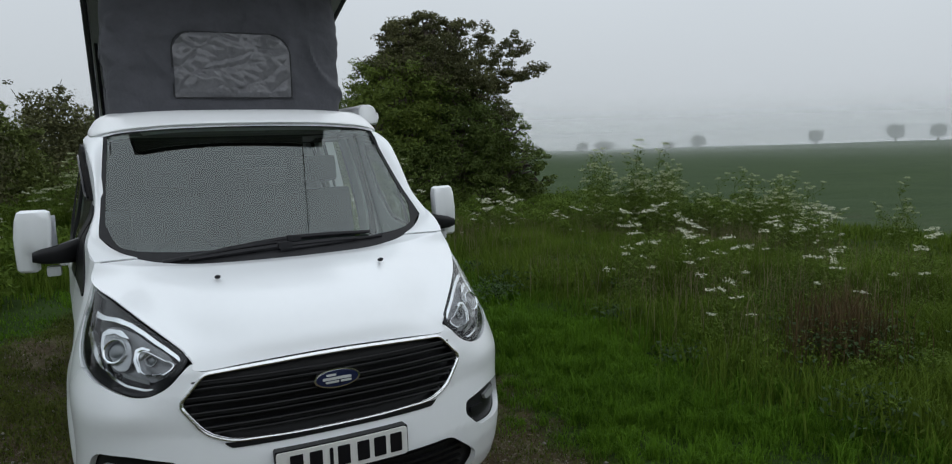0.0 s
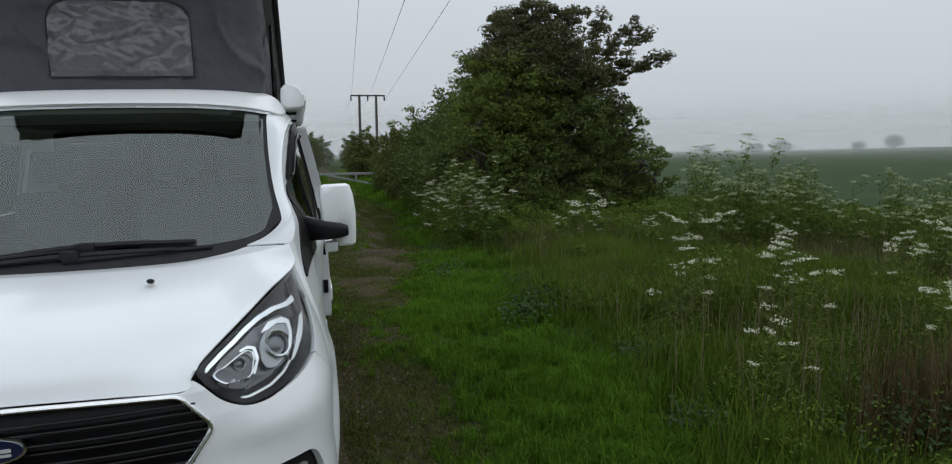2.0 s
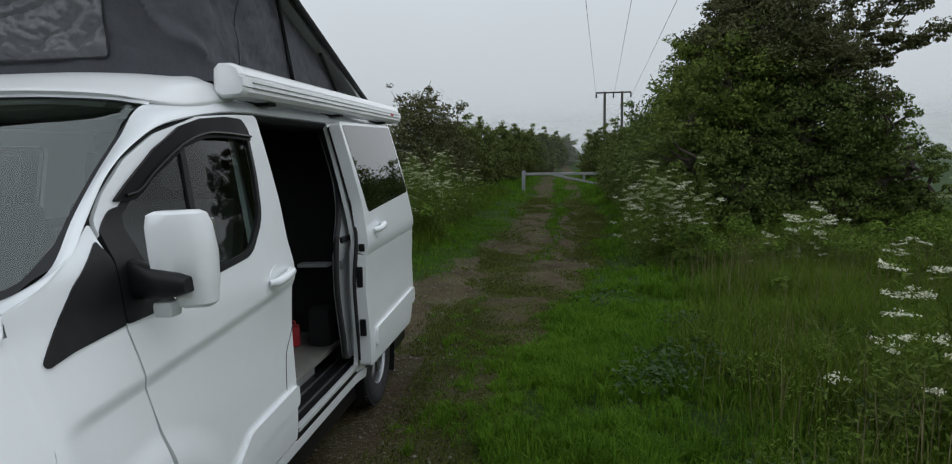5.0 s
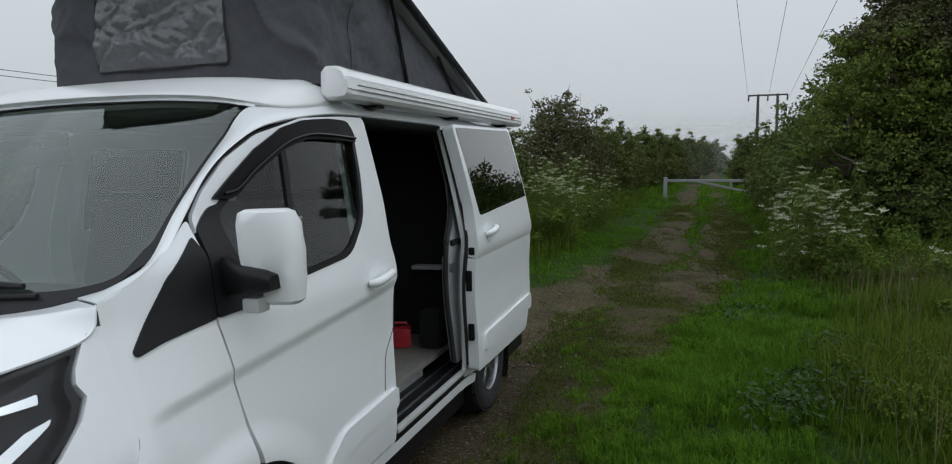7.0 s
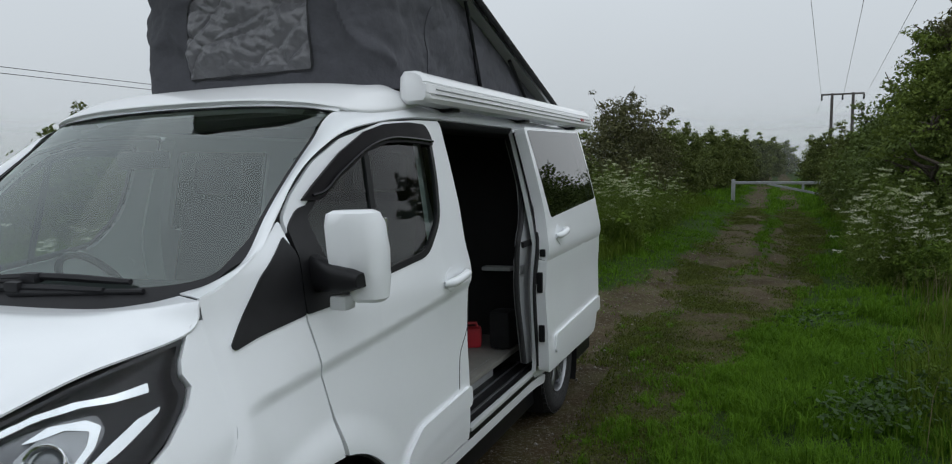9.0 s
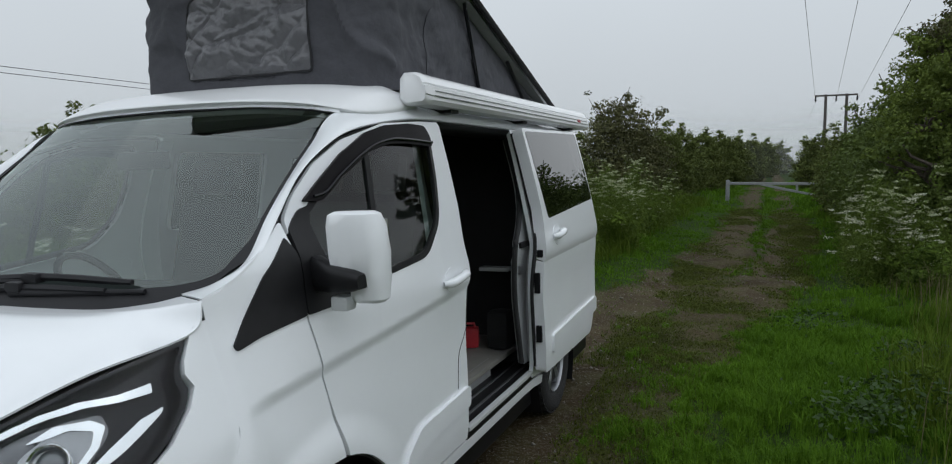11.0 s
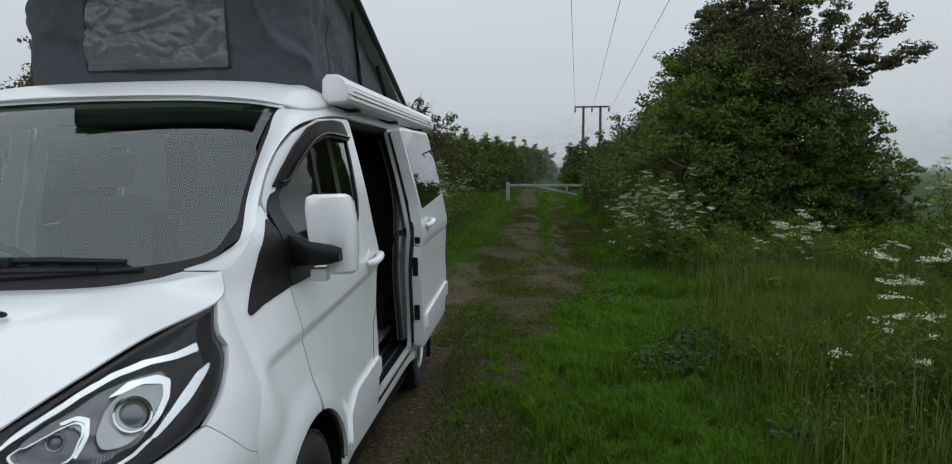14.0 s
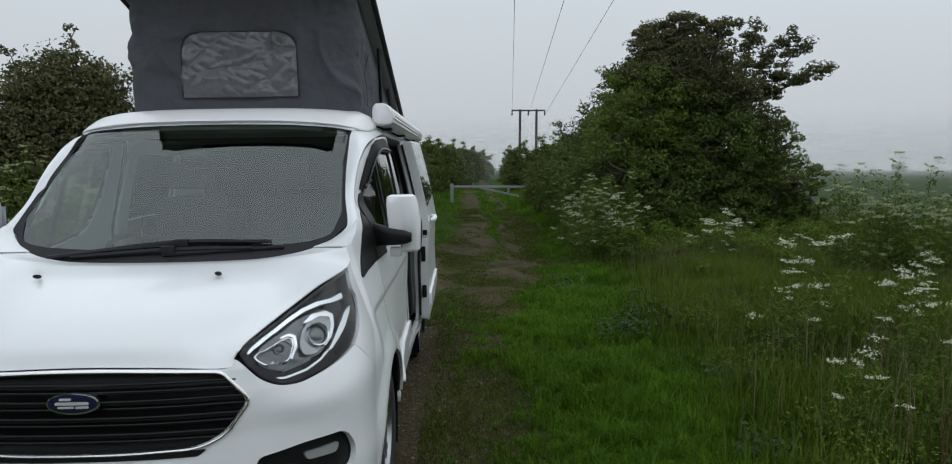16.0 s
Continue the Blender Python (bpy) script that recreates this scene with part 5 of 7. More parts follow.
# wheels
def wheel_at(hub, s, out):
    w = empty("wheel")
    w.parent = van
    bm = bmesh.new()
    prof = [(0.200, 0.085), (0.228, 0.107), (0.295, 0.110), (0.325, 0.098), (0.338, 0.075), (0.342, 0.0), (0.338, -0.075), (0.325, -0.098), (0.28, -0.11), (0.200, -0.09)]
    n = 48
    rings = [[bm.verts.new((x, r * math.cos(t), r * math.sin(t))) for t in (2 * math.pi * i / n for i in range(n))] for r, x in prof]
    for a, b in zip(rings, rings[1:]):
        for i in range(n):
            bm.faces.new((a[i], a[(i + 1) % n], b[(i + 1) % n], b[i]))
    for i in range(n):  # tread blocks
        t = 2 * math.pi * i / n
        for x in (-0.075, -0.028, 0.028, 0.075):
            box(bm, (-0.019, -0.016, 0.0), (0.019, 0.016, 0.010), 0, pose(x, 0, 0) @ Matrix.Rotation(t + (0.04 if x > 0 else 0), 4, "X") @ pose(0, 0, 0.333 if abs(x) > 0.05 else 0.338))
    part("tyre", bm, M_RUBBER, w, "black tyre")
    bm = bmesh.new()
    prof = [(0.204, 0.092), (0.198, 0.098), (0.188, 0.085), (0.183, 0.03), (0.175, -0.06)]
    rings = [[bm.verts.new((x, r * math.cos(t), r * math.sin(t))) for t in (2 * math.pi * i / 40 for i in range(40))] for r, x in prof]
    for a, b in zip(rings, rings[1:]):
        for i in range(40):
            bm.faces.new((a[i], a[(i + 1) % 40], b[(i + 1) % 40], b[i]))
    for k in range(5):
        for d in (-0.16, 0.16):
            t = 2 * math.pi * k / 5
            box(bm, (0.045, -0.017, 0.045), (0.083, 0.017, 0.190), 0.008, Matrix.Rotation(t, 4, "X") @ pose(0, 0, 0, math.degrees(d) * 0.8), 1)
    bmesh.ops.create_cone(bm, cap_ends=True, segments=24, radius1=0.065, radius2=0.05, depth=0.05, matrix=pose(0.065, 0, 0, 0, 90, 0))
    part("rim", bm, M_ALLOY, w, "silver alloy rim")
    bm = bmesh.new()
    bmesh.ops.create_cone(bm, cap_ends=True, segments=28, radius1=0.19, radius2=0.19, depth=0.02, matrix=pose(-0.02, 0, 0, 0, 90, 0))
    part("brake_disc", bm, M_RUBBER, w)
    w.matrix_basis = pose(s * out, hub, 0.34, 0, 0, 0 if s > 0 else 180)


for hub, out in ((HUB_F, 0.845), (HUB_R + 0.09, 0.82)):
    for s in (1, -1):
        wheel_at(hub, s, out)

# ---- raised roof ----
cap_lo = [(0, 1.530, 1.944), (0.35, 1.539, 1.940), (0.60, 1.566, 1.924), (0.74, 1.614, 1.902), (0.80, 1.72, 1.890), (0.822, 1.88, 1.905), (0.815, 2.05, 1.93), (0.79, 2.20, 1.95)]
cap_hi = [(0, 1.86, 2.045), (0.35, 1.865, 2.043), (0.56, 1.89, 2.036), (0.67, 1.93, 2.028), (0.715, 1.98, 2.03), (0.735, 2.04, 2.02), (0.745, 2.12, 2.0), (0.75, 2.22, 1.96)]
cap_in = [(0, 2.15, 2.052), (0.3, 2.15, 2.05), (0.5, 2.15, 2.045), (0.60, 2.15, 2.045), (0.64, 2.16, 2.04), (0.66, 2.18, 2.03), (0.67, 2.2, 2.01), (0.68, 2.24, 1.97)]
cap_front = [tuple(np.array(a) + np.array((0, -0.006, 0.022))) for a in cap_lo]
cap_m = [tuple(np.array(a) * 0.5 + np.array(b) * 0.5 + np.array((0, -0.018, 0.034))) for a, b in zip(cap_lo, cap_hi)]
part("roof_cap", loft([mirror_rail(cap_lo), mirror_rail(cap_front), mirror_rail(cap_m), mirror_rail(cap_hi), mirror_rail(cap_in)], 81, 25, 0.02), M_CAP, van, "white moulded roof cap")


def lid_z(y):
    return 2.13 + 0.325 * (4.2 - y)


def canvas_point(u, v):
    """u runs round the tent from its offside rear to its nearside rear, v from foot to top."""
    hw, y0, y1, r = 0.705, 2.02, 4.28, 0.16
    L = y1 - y0 - r
    W = 2 * (hw - r)
    A = r * math.pi / 2
    s = u * (2 * L + W + 2 * A)
    if s < L:
        x, y, nx, ny = -hw, y1 - s, -1, 0
    elif s < L + A:
        t = (s - L) / r
        x, y, nx, ny = -hw + r - r * math.cos(t), y0 + r - r * math.sin(t), -math.cos(t), -math.sin(t)
    elif s < L + A + W:
        x, y, nx, ny = -hw + r + (s - L - A), y0, 0, -1
    elif s < L + 2 * A + W:
        t = (s - L - A - W) / r
        x, y, nx, ny = hw - r + r * math.sin(t), y0 + r - r * math.cos(t), math.sin(t), -math.cos(t)
    else:
        x, y, nx, ny = hw, y0 + r + (s - L - 2 * A - W), 1, 0
    zt = lid_z(y) - 0.012
    zb = 1.985 if y > 2.3 else 2.03
    z = zb + (zt - zb) * v
    lean = 0.035 * (z - 2.05)
    hug = math.sin(math.pi * v)
    q = Vector((x * 2.2, y * 2.2, z * 2.6))
    fold = 0.014 * noise.noise(q) + 0.020 * abs(noise.noise(q * 2.1)) + 0.010 * abs(noise.noise(q * 4.7)) + 0.004 * noise.noise(q * 9)
    fold += 0.022 * max(0, 1 - abs(noise.noise(Vector((x * 5.5 + z * 2.0, y * 2.5 + 4, z * 2.2 - x * 1.5)))) * 5.0) * abs(noise.noise(q * 0.9 + Vector((5, 5, 5)))) * (3.0 if ny < -0.3 else 1.6)
    fold -= 0.018 * hug * abs(math.sin(2.2 * s + 2.5 * z + noise.noise(q) * 1.5)) ** 4
    d = fold * min(1, 5 * v, 5 * (1 - v) + 0.1) + 0.012 * hug
    return (x * (1 - lean * 0.6) + nx * d, y + ny * d + 0.05 * v * max(-ny, 0), z)


def grid_part(name, f, nu, nv, material, parent, label="", thick=0.0):
    bm = bmesh.new()
    vs = [[bm.verts.new(f(i / nu, j / nv)) for j in range(nv + 1)] for i in range(nu + 1)]
    for i in range(nu):
        for j in range(nv):
            bm.faces.new((vs[i][j], vs[i + 1][j], vs[i + 1][j + 1], vs[i][j + 1]))
    if thick:
        bmesh.ops.recalc_face_normals(bm, faces=bm.faces)
        bmesh.ops.solidify(bm, geom=bm.faces[:], thickness=thick)
    return part(name, bm, material, parent, label)


grid_part("canvas", canvas_point, 420, 84, M_CANVAS, van, "dark grey canvas tent side")


def front_canvas(x, z):
    """The canvas front at a place across and a height."""
    hw, r, y0, y1 = 0.705, 0.16, 2.02, 4.28
    L, A, W = y1 - y0 - r, r * math.pi / 2, 2 * (hw - r)
    u = (L + A + (x + hw - r)) / (2 * L + W + 2 * A)
    v = (z - 2.03) / (lid_z(y0) - 0.012 - 2.03)
    return canvas_point(u, v)


def crumple(x, z):
    """Height of a crushed film: flat facets that meet in sharp creases."""
    out = 0.0
    for sc, amp, sx, sz, tw in ((4.5, 0.040, 1.0, 1.7, 0.45), (9.5, 0.015, 0.8, 1.9, -0.5), (20.0, 0.004, 0.9, 1.6, 0.7)):
        u, w = x * math.cos(tw) + z * math.sin(tw), z * math.cos(tw) - x * math.sin(tw)
        q = Vector((u * sc * sx, 2.0 + sc, w * sc * sz))
        q += Vector((noise.noise(q * 0.5), 0, noise.noise(q * 0.5 + Vector((7, 0, 3))))) * 0.8
        d = noise.voronoi(q)[0]
        out += amp * (d[1] - d[0]) ** 0.8
    return out


def vinyl(x, z):
    p = Vector(front_canvas(x, z))
    edge = min(1, (0.36 - abs(x)) / 0.04, (z - 2.12) / 0.04, (2.53 - z) / 0.04)
    return (p.x, p.y - 0.006 - crumple(x, z) * max(edge, 0.08), p.z)


bm = bmesh.new()
ids = {}
def inside(x, z):
    """Within the rounded window of the tent."""
    if not (-0.345 < x < 0.355 and 2.13 < z < 2.52):
        return False
    for cx, sx, r in ((0.355, 1, 0.13), (-0.345, -1, 0.13)):
        dx, dz = (cx - x) * sx, 2.52 - z
        if dx < r and dz < r and math.hypot(r - dx, r - dz) > r:
            return False
    return True
st = 0.006
for i in range(-60, 62):
    for j in range(0, 68):
        if inside((i + 0.5) * st, 2.13 + (j + 0.5) * st):
            bm.faces.new([ids.setdefault(k, bm.verts.new(vinyl(k[0] * st, 2.13 + k[1] * st))) for k in ((i, j), (i + 1, j), (i + 1, j + 1), (i, j + 1))])
part("tent_window", bm, M_PATCH, van, "crumpled clear vinyl tent window")


def seam_bar(name, pts, rad, label):
    bm = bmesh.new()
    tube(bm, pts, rad, 6)
    part(name, bm, M_SEAM, van, label)


WIN_EDGE = rounded([(-0.35, 2.126, 0.02), (0.36, 2.126, 0.02), (0.36, 2.525, 0.13), (-0.35, 2.525, 0.13)], 0.02, 6)
seam_bar("window_piping", [(lambda p: (p[0], p[1] - 0.008, p[2]))(front_canvas(x, z)) for x, z in WIN_EDGE + WIN_EDGE[:1]], 0.004, "dark seam round the tent window")


def side_canvas(s):
    def f(y, z):
        hw, r, y0, y1 = 0.705, 0.16, 2.02, 4.28
        L, A, W = y1 - y0 - r, r * math.pi / 2, 2 * (hw - r)
        tot = 2 * L + W + 2 * A
        u = (L + 2 * A + W + (y - y0 - r)) / tot if s > 0 else (y1 - y) / tot
        zb = 1.985 if y > 2.3 else 2.03
        p = canvas_point(u, (z - zb) / (lid_z(y) - 0.012 - zb))
        return (p[0] + s * 0.005, p[1], p[2])
    return f


for s in (1, -1):
    part("side_vent", skin(rounded([(2.45, 2.10, 0.05), (3.15, 2.10, 0.12), (3.18, 2.28, 0.12), (2.95, 2.42, 0.12), (2.45, 2.46, 0.08)]), [], side_canvas(s), 0.03, 0.03, 0.004), M_CANVAS, van, "dark mesh tent vent")
    bm = bmesh.new()
    tube(bm, [(s * 0.735, 3.10, 2.02), (s * 0.745, 2.86, lid_z(2.86) - 0.02)], 0.011, 8)
    part("gas_strut", bm, M_GLOSSBLACK, van, "black gas strut")
    bm = bmesh.new()
    tube(bm, [(s * 0.725, 4.05, 2.0), (s * 0.735, 3.55, lid_z(3.55) - 0.02)], 0.012, 8)
    part("hinge_arm", bm, M_BLACK, van, "black lifting arm")


def lid_point(u, v):
    x = (u * 2 - 1) * 0.79
    y = 1.64 + v * 2.88
    edge = max(abs(u * 2 - 1) - 0.9, 0) / 0.1
    front = max(0.06 - v, 0) / 0.06
    return (x, y, lid_z(y) + 0.075 - 0.04 * edge ** 2 - 0.05 * front ** 2)


lid = grid_part("roof_lid", lid_point, 40, 30, M_CAP, van, "raised white roof lid", 0.0)
def lid_under(u, v):
    x, y = (u * 2 - 1) * 0.765, 1.66 + v * 2.83
    return (x, y, lid_z(y) - 0.004)
grid_part("lid_lining", lid_under, 20, 20, M_LIDIN, lid, "dark lid underside")
bm = bmesh.new()
rim = [(0.79, 4.52), (0.79, 1.74), (0.76, 1.675), (0.70, 1.64), (-0.70, 1.64), (-0.76, 1.675), (-0.79, 1.74), (-0.79, 4.52)]
tube(bm, [(x, y, lid_z(y) + 0.016) for x, y in rim], 0.018, 8)
part("lid_rim", bm, M_RUBBER, lid, "black rubber lid rim")

# ---- awning ----
awning = empty("awning")
awning.parent = van
tagged(awning, "white awning cassette along the roof edge")
AW = [(0.800, 1.965), (0.805, 2.055), (0.825, 2.078), (0.875, 2.078), (0.905, 2.062), (0.918, 2.035), (0.914, 2.03), (0.932, 2.022), (0.936, 1.985), (0.930, 1.983), (0.931, 1.965), (0.915, 1.948), (0.83, 1.945)]
bm = bmesh.new()
ends = [[bm.verts.new((x, y, z)) for x, z in AW] for y in (2.06, 3.0, 4.0, 4.80)]
for a, b in zip(ends, ends[1:]):
    for i in range(len(AW)):
        bm.faces.new((a[i], a[(i + 1) % len(AW)], b[(i + 1) % len(AW)], b[i]))
part("cassette", bm, M_CAP, awning, "white awning case")
cx, cz = np.mean(AW, 0)
for y0, y1 in ((1.99, 2.065), (4.795, 4.87)):
    bm = bmesh.new()
    rr = []
    for y, k in ((y0, 0.86), (y0 + 0.012, 1.02), (y1 - 0.012, 1.04), (y1, 0.98)) if y0 < 3 else ((y0, 0.98), (y0 + 0.012, 1.04), (y1 - 0.012, 1.02), (y1, 0.86)):
        rr.append([bm.verts.new((cx + (x - cx) * k, y, cz + (z - cz) * k)) for x, z in AW])
    for a, b in zip(rr, rr[1:]):
        for i in range(len(AW)):
            bm.faces.new((a[i], a[(i + 1) % len(AW)], b[(i + 1) % len(AW)], b[i]))
    bm.faces.new(rr[0])
    bm.faces.new(rr[-1])
    part("end_cap", bm, M_CAP, awning, "white end cap")
for x, z in ((0.934, 2.004), (0.9335, 1.984)):
    bm = bmesh.new()
    box(bm, (x - 0.003, 2.07, z - 0.0018), (x + 0.004, 4.79, z + 0.0018))
    part("case_groove", bm, M_GREYPL, awning, "dark groove")
bm = bmesh.new()
box(bm, (0.931, 4.52, 1.988), (0.938, 4.60, 2.008), 0.001)
part("maker_mark", bm, M_RED, awning, "small red mark")
for y in (2.35, 3.4, 4.5):
    bm = bmesh.new()
    box(bm, (0.76, y, 1.93), (0.88, y + 0.09, 1.965), 0.008)
    part("awning_bracket", bm, M_BLACK, awning, "black bracket")

# red can on the cabin floor
can = empty("fuel_can", van.matrix_basis @ pose(0.53, 3.30, 0.561, 0, 0, 20))
tagged(can, "small red plastic can standing on the van floor", "can")
bm = bmesh.new()
box(bm, (-0.065, -0.05, 0), (0.065, 0.05, 0.125), 0.025)
part("can_body", bm, M_RED, can)
bm = bmesh.new()
tube(bm, [(-0.04, 0, 0.12), (-0.035, 0, 0.148), (0.035, 0, 0.148), (0.04, 0, 0.12)], 0.009, 8)
part("can_handle", bm, M_RED, can)

# ---- plants ----
def leaf_mesh(name, centers, spread, count, size, material, seed, flat=0.35, long=1.6):
    """Many small leaves round each centre; spread is one radius for each centre."""
    r = np.random.RandomState(seed)
    centers = np.asarray(centers, float)
    spread = np.broadcast_to(np.asarray(spread, float), (len(centers),))
    own = r.randint(0, len(centers), count)
    d = r.normal(size=(count, 3))
    d /= np.linalg.norm(d, axis=1)[:, None]
    d[:, 2] = np.where(d[:, 2] < 0, d[:, 2] * 0.45, d[:, 2])
    pos = centers[own] + d * (1.0, 1.0, 0.72) * (spread[own] * r.uniform(0.25, 1.0, count) ** 0.35)[:, None]
    return leaves_at(name, pos, size * r.uniform(0.6, 1.35, count), material, r, flat, long, d)


def leaves_at(name, pos, size, material, r, flat=0.35, long=1.6, extra=None):
    n = len(pos)
    nrm = r.normal(size=(n, 3))
    if extra is None:
        nrm[:, 2] = np.abs(nrm[:, 2]) + flat
    else:
        nrm = nrm * 0.55 + extra * 0.9 + (0, 0, flat)
    nrm /= np.linalg.norm(nrm, axis=1)[:, None]
    t = np.cross(nrm, r.normal(size=(n, 3)))
    t /= np.linalg.norm(t, axis=1)[:, None] + 1e-9
    b = np.cross(nrm, t)
    s = size[:, None]
    v = np.stack([pos - t * s * long * 0.5, pos + b * s * 0.42 - nrm * s * 0.08, pos + t * s * long * 0.5, pos - b * s * 0.42 - nrm * s * 0.08], 1).reshape(-1, 3)
    f = np.arange(4 * n).reshape(n, 4)
    me = bpy.data.meshes.new(name)
    fast_mesh(me, v, f)
    me.materials.append(material)
    return me


def limb(bm, pts, r0, r1, sides=6):
    k = len(pts)
    tube(bm, pts, [r0 + (r1 - r0) * i / (k - 1) for i in range(k)], sides)


def wiggle(a, b, n, amp, r):
    a, b = np.array(a, float), np.array(b, float)
    return [a + (b - a) * t + (r.normal(size=3) * amp * math.sin(math.pi * t) if 0 < t < 1 else 0) for t in np.linspace(0, 1, n)]


def tree(name, base, lobes, count, size, material, seed, label, category, trunk_r=0.09, sprays=(), group="", clump=0.34, per=26, tints=()):
    """A tree or tall shrub: stems, limbs into each lobe, and a crown of many leaves in uneven clumps. lobes: centre and radii, from the base."""
    r = np.random.RandomState(seed)
    th = empty(name, pose(base[0], base[1], float(height(base[0], base[1])) - 0.03))
    tagged(th, label, category, group)
    bm = bmesh.new()
    vol = np.array([lb[3] * lb[4] * lb[5] for lb in lobes]) ** 0.67
    nc = max(int(count / per), 20)
    cs, sp = [], []
    for k, lb in enumerate(lobes):
        c, rad = np.array(lb[:3]), np.array(lb[3:6])
        m = max(4, int(nc * vol[k] / vol.sum()))
        d = r.normal(size=(m, 3))
        d /= np.linalg.norm(d, axis=1)[:, None]
        rr = r.uniform(0.35, 1.0, m) ** 0.45 * (1 + 0.09 * r.normal(size=m))
        p = c + d * rr[:, None] * rad
        p[:, 2] = np.maximum(p[:, 2], 0.12)
        cs.append(p)
        sp.append(clump * r.uniform(0.5, 1.25, m) * min(1.0, rad.min() / 0.8))
        foot = np.array((r.normal() * 0.12, r.normal() * 0.12, 0.0))
        limb(bm, wiggle(foot, c - (0, 0, rad[2] * 0.3), 6, 0.10, r), trunk_r, trunk_r * 0.45, 7)
        for q in p[: 7]:
            limb(bm, wiggle(c - (0, 0, rad[2] * 0.3), q, 4, 0.08, r), trunk_r * 0.4, trunk_r * 0.1, 5)
    for a, b, m in sprays:
        pts = wiggle(a, b, 7, 0.05, r)
        limb(bm, pts, trunk_r * 0.35, 0.008, 5)
        for t in r.uniform(0.25, 1.0, m):
            i = min(int(t * 6), 5)
            q = pts[i] + (pts[i + 1] - pts[i]) * (t * 6 - i) + r.normal(size=3) * 0.09
            cs.append(q[None])
            sp.append(np.array([clump * r.uniform(0.3, 0.62)]))
    part("trunk", bm, M_BARK, th)
    cs, sp = np.concatenate(cs), np.concatenate(sp)
    for k, (where, stuff, words) in enumerate(tints):
        mine = where(cs + r.normal(size=cs.shape) * 0.3)
        n_k = int(count * mine.mean())
        part("crown", leaf_mesh("crown", cs[mine], sp[mine], n_k, size, stuff, seed + 20 + k), None, th, words)
        cs, sp, count = cs[~mine], sp[~mine], count - n_k
    part("crown", leaf_mesh("crown", cs, sp, count, size, material, seed + 7), None, th)
    return th


# the hawthorn beside the track
rh = np.random.RandomState(41)
LUMPS = [(5.4, 4.20, 0.48), (5.8, 4.38, 0.42), (5.15, 3.75, 0.5), (6.3, 4.25, 0.46), (6.65, 3.8, 0.36), (5.8, 3.8, 0.8), (4.85, 3.2, 0.6), (5.2, 3.0, 0.9), (6.2, 3.1, 0.9), (6.85, 3.0, 0.5), (7.15, 3.4, 0.24), (4.6, 2.35, 0.7),
         (5.2, 2.1, 1.0), (6.3, 2.1, 1.0), (7.0, 2.2, 0.6), (7.3, 1.5, 0.7), (4.5, 1.5, 0.7), (5.3, 1.1, 0.9), (6.4, 1.1, 0.9), (7.5, 0.95, 0.7), (7.95, 0.7, 0.55), (8.4, 0.5, 0.45), (8.5, 0.9, 0.4), (8.0, 1.5, 0.5), (7.6, 2.05, 0.5), (4.9, 0.7, 0.7), (5.9, 0.7, 0.8), (6.9, 0.7, 0.7)]
lobes = []
for x, z, r0 in LUMPS:
    for side in (-1, 1):
        lobes.append((x - 6.1 + rh.normal() * 0.1, side * rh.uniform(0.25, 1.0) * (1.15 - 0.17 * z), z + rh.normal() * 0.06, r0, r0, r0 * 0.9))
tree("hawthorn_tree", (6.1, 12.6), lobes, 270000, 0.038, M_LEAF, 11, "large dark green hawthorn tree beside the track", "tree", 0.11,
     sprays=[((0.9, -0.2, 2.9), (1.2, -0.3, 4.6), 34), ((1.0, -0.2, 3.0), (2.1, -0.5, 4.1), 34), ((0.9, -0.1, 2.9), (2.55, -0.6, 3.62), 40), ((1.0, -0.1, 2.4), (1.75, -0.3, 2.75), 16), ((1.1, -0.2, 3.4), (1.7, -0.4, 4.3), 22), ((0.4, 0, 4.1), (0.7, -0.1, 4.75), 10), ((-0.3, 0, 4.1), (-0.2, 0, 4.8), 12), ((-0.8, 0, 4.0), (-1.15, 0, 4.6), 12), ((1.1, 0, 2.2), (2.05, -0.3, 2.45), 10), ((-1.3, 0, 3.2), (-1.9, 0, 3.75), 10)], clump=0.30, per=75, tints=((lambda c: c[:, 2] + 0.35 * c[:, 0] > 3.15, M_LEAFB, "brown-tinged upper foliage"),
                                   (lambda c: (c[:, 0] < -0.35) & (c[:, 2] > 1.7) & (c[:, 1] < 0.6), M_LEAFY, "lighter yellow-green foliage")))
SHRUB = [(0, 0, 1.2, 1.1, 1.2, 1.2), (0.5, 0.8, 1.0, 0.9, 0.9, 1.0), (-0.3, -0.7, 0.9, 0.9, 0.8, 0.9), (0.1, 0.2, 2.1, 0.8, 0.8, 0.7)]
SPRY = [((0, 0, 2.2), (0.35, 0.1, 3.15), 10), ((-0.2, 0, 2.0), (-0.7, 0.1, 2.9), 9), ((0.4, 0.3, 1.9), (1.2, 0.2, 2.5), 8)]
def shrub(x, y, k, seed, label, leaves=15000, size=0.055, material=None, stretch=(1, 1)):
    lobes = [(a * k * stretch[0], b * k * stretch[1], c * k, d * k * stretch[0], e * k * stretch[1], f * k) for a, b, c, d, e, f in SHRUB]
    return tree("hedge_shrub", (x, y), lobes, int(leaves * 2.0), size * 0.86, material or M_LEAFL, seed, label, "shrub", 0.06, [(tuple(np.array(a) * k), tuple(np.array(b) * k), n) for a, b, n in SPRY], "hedge along the track", 0.34)


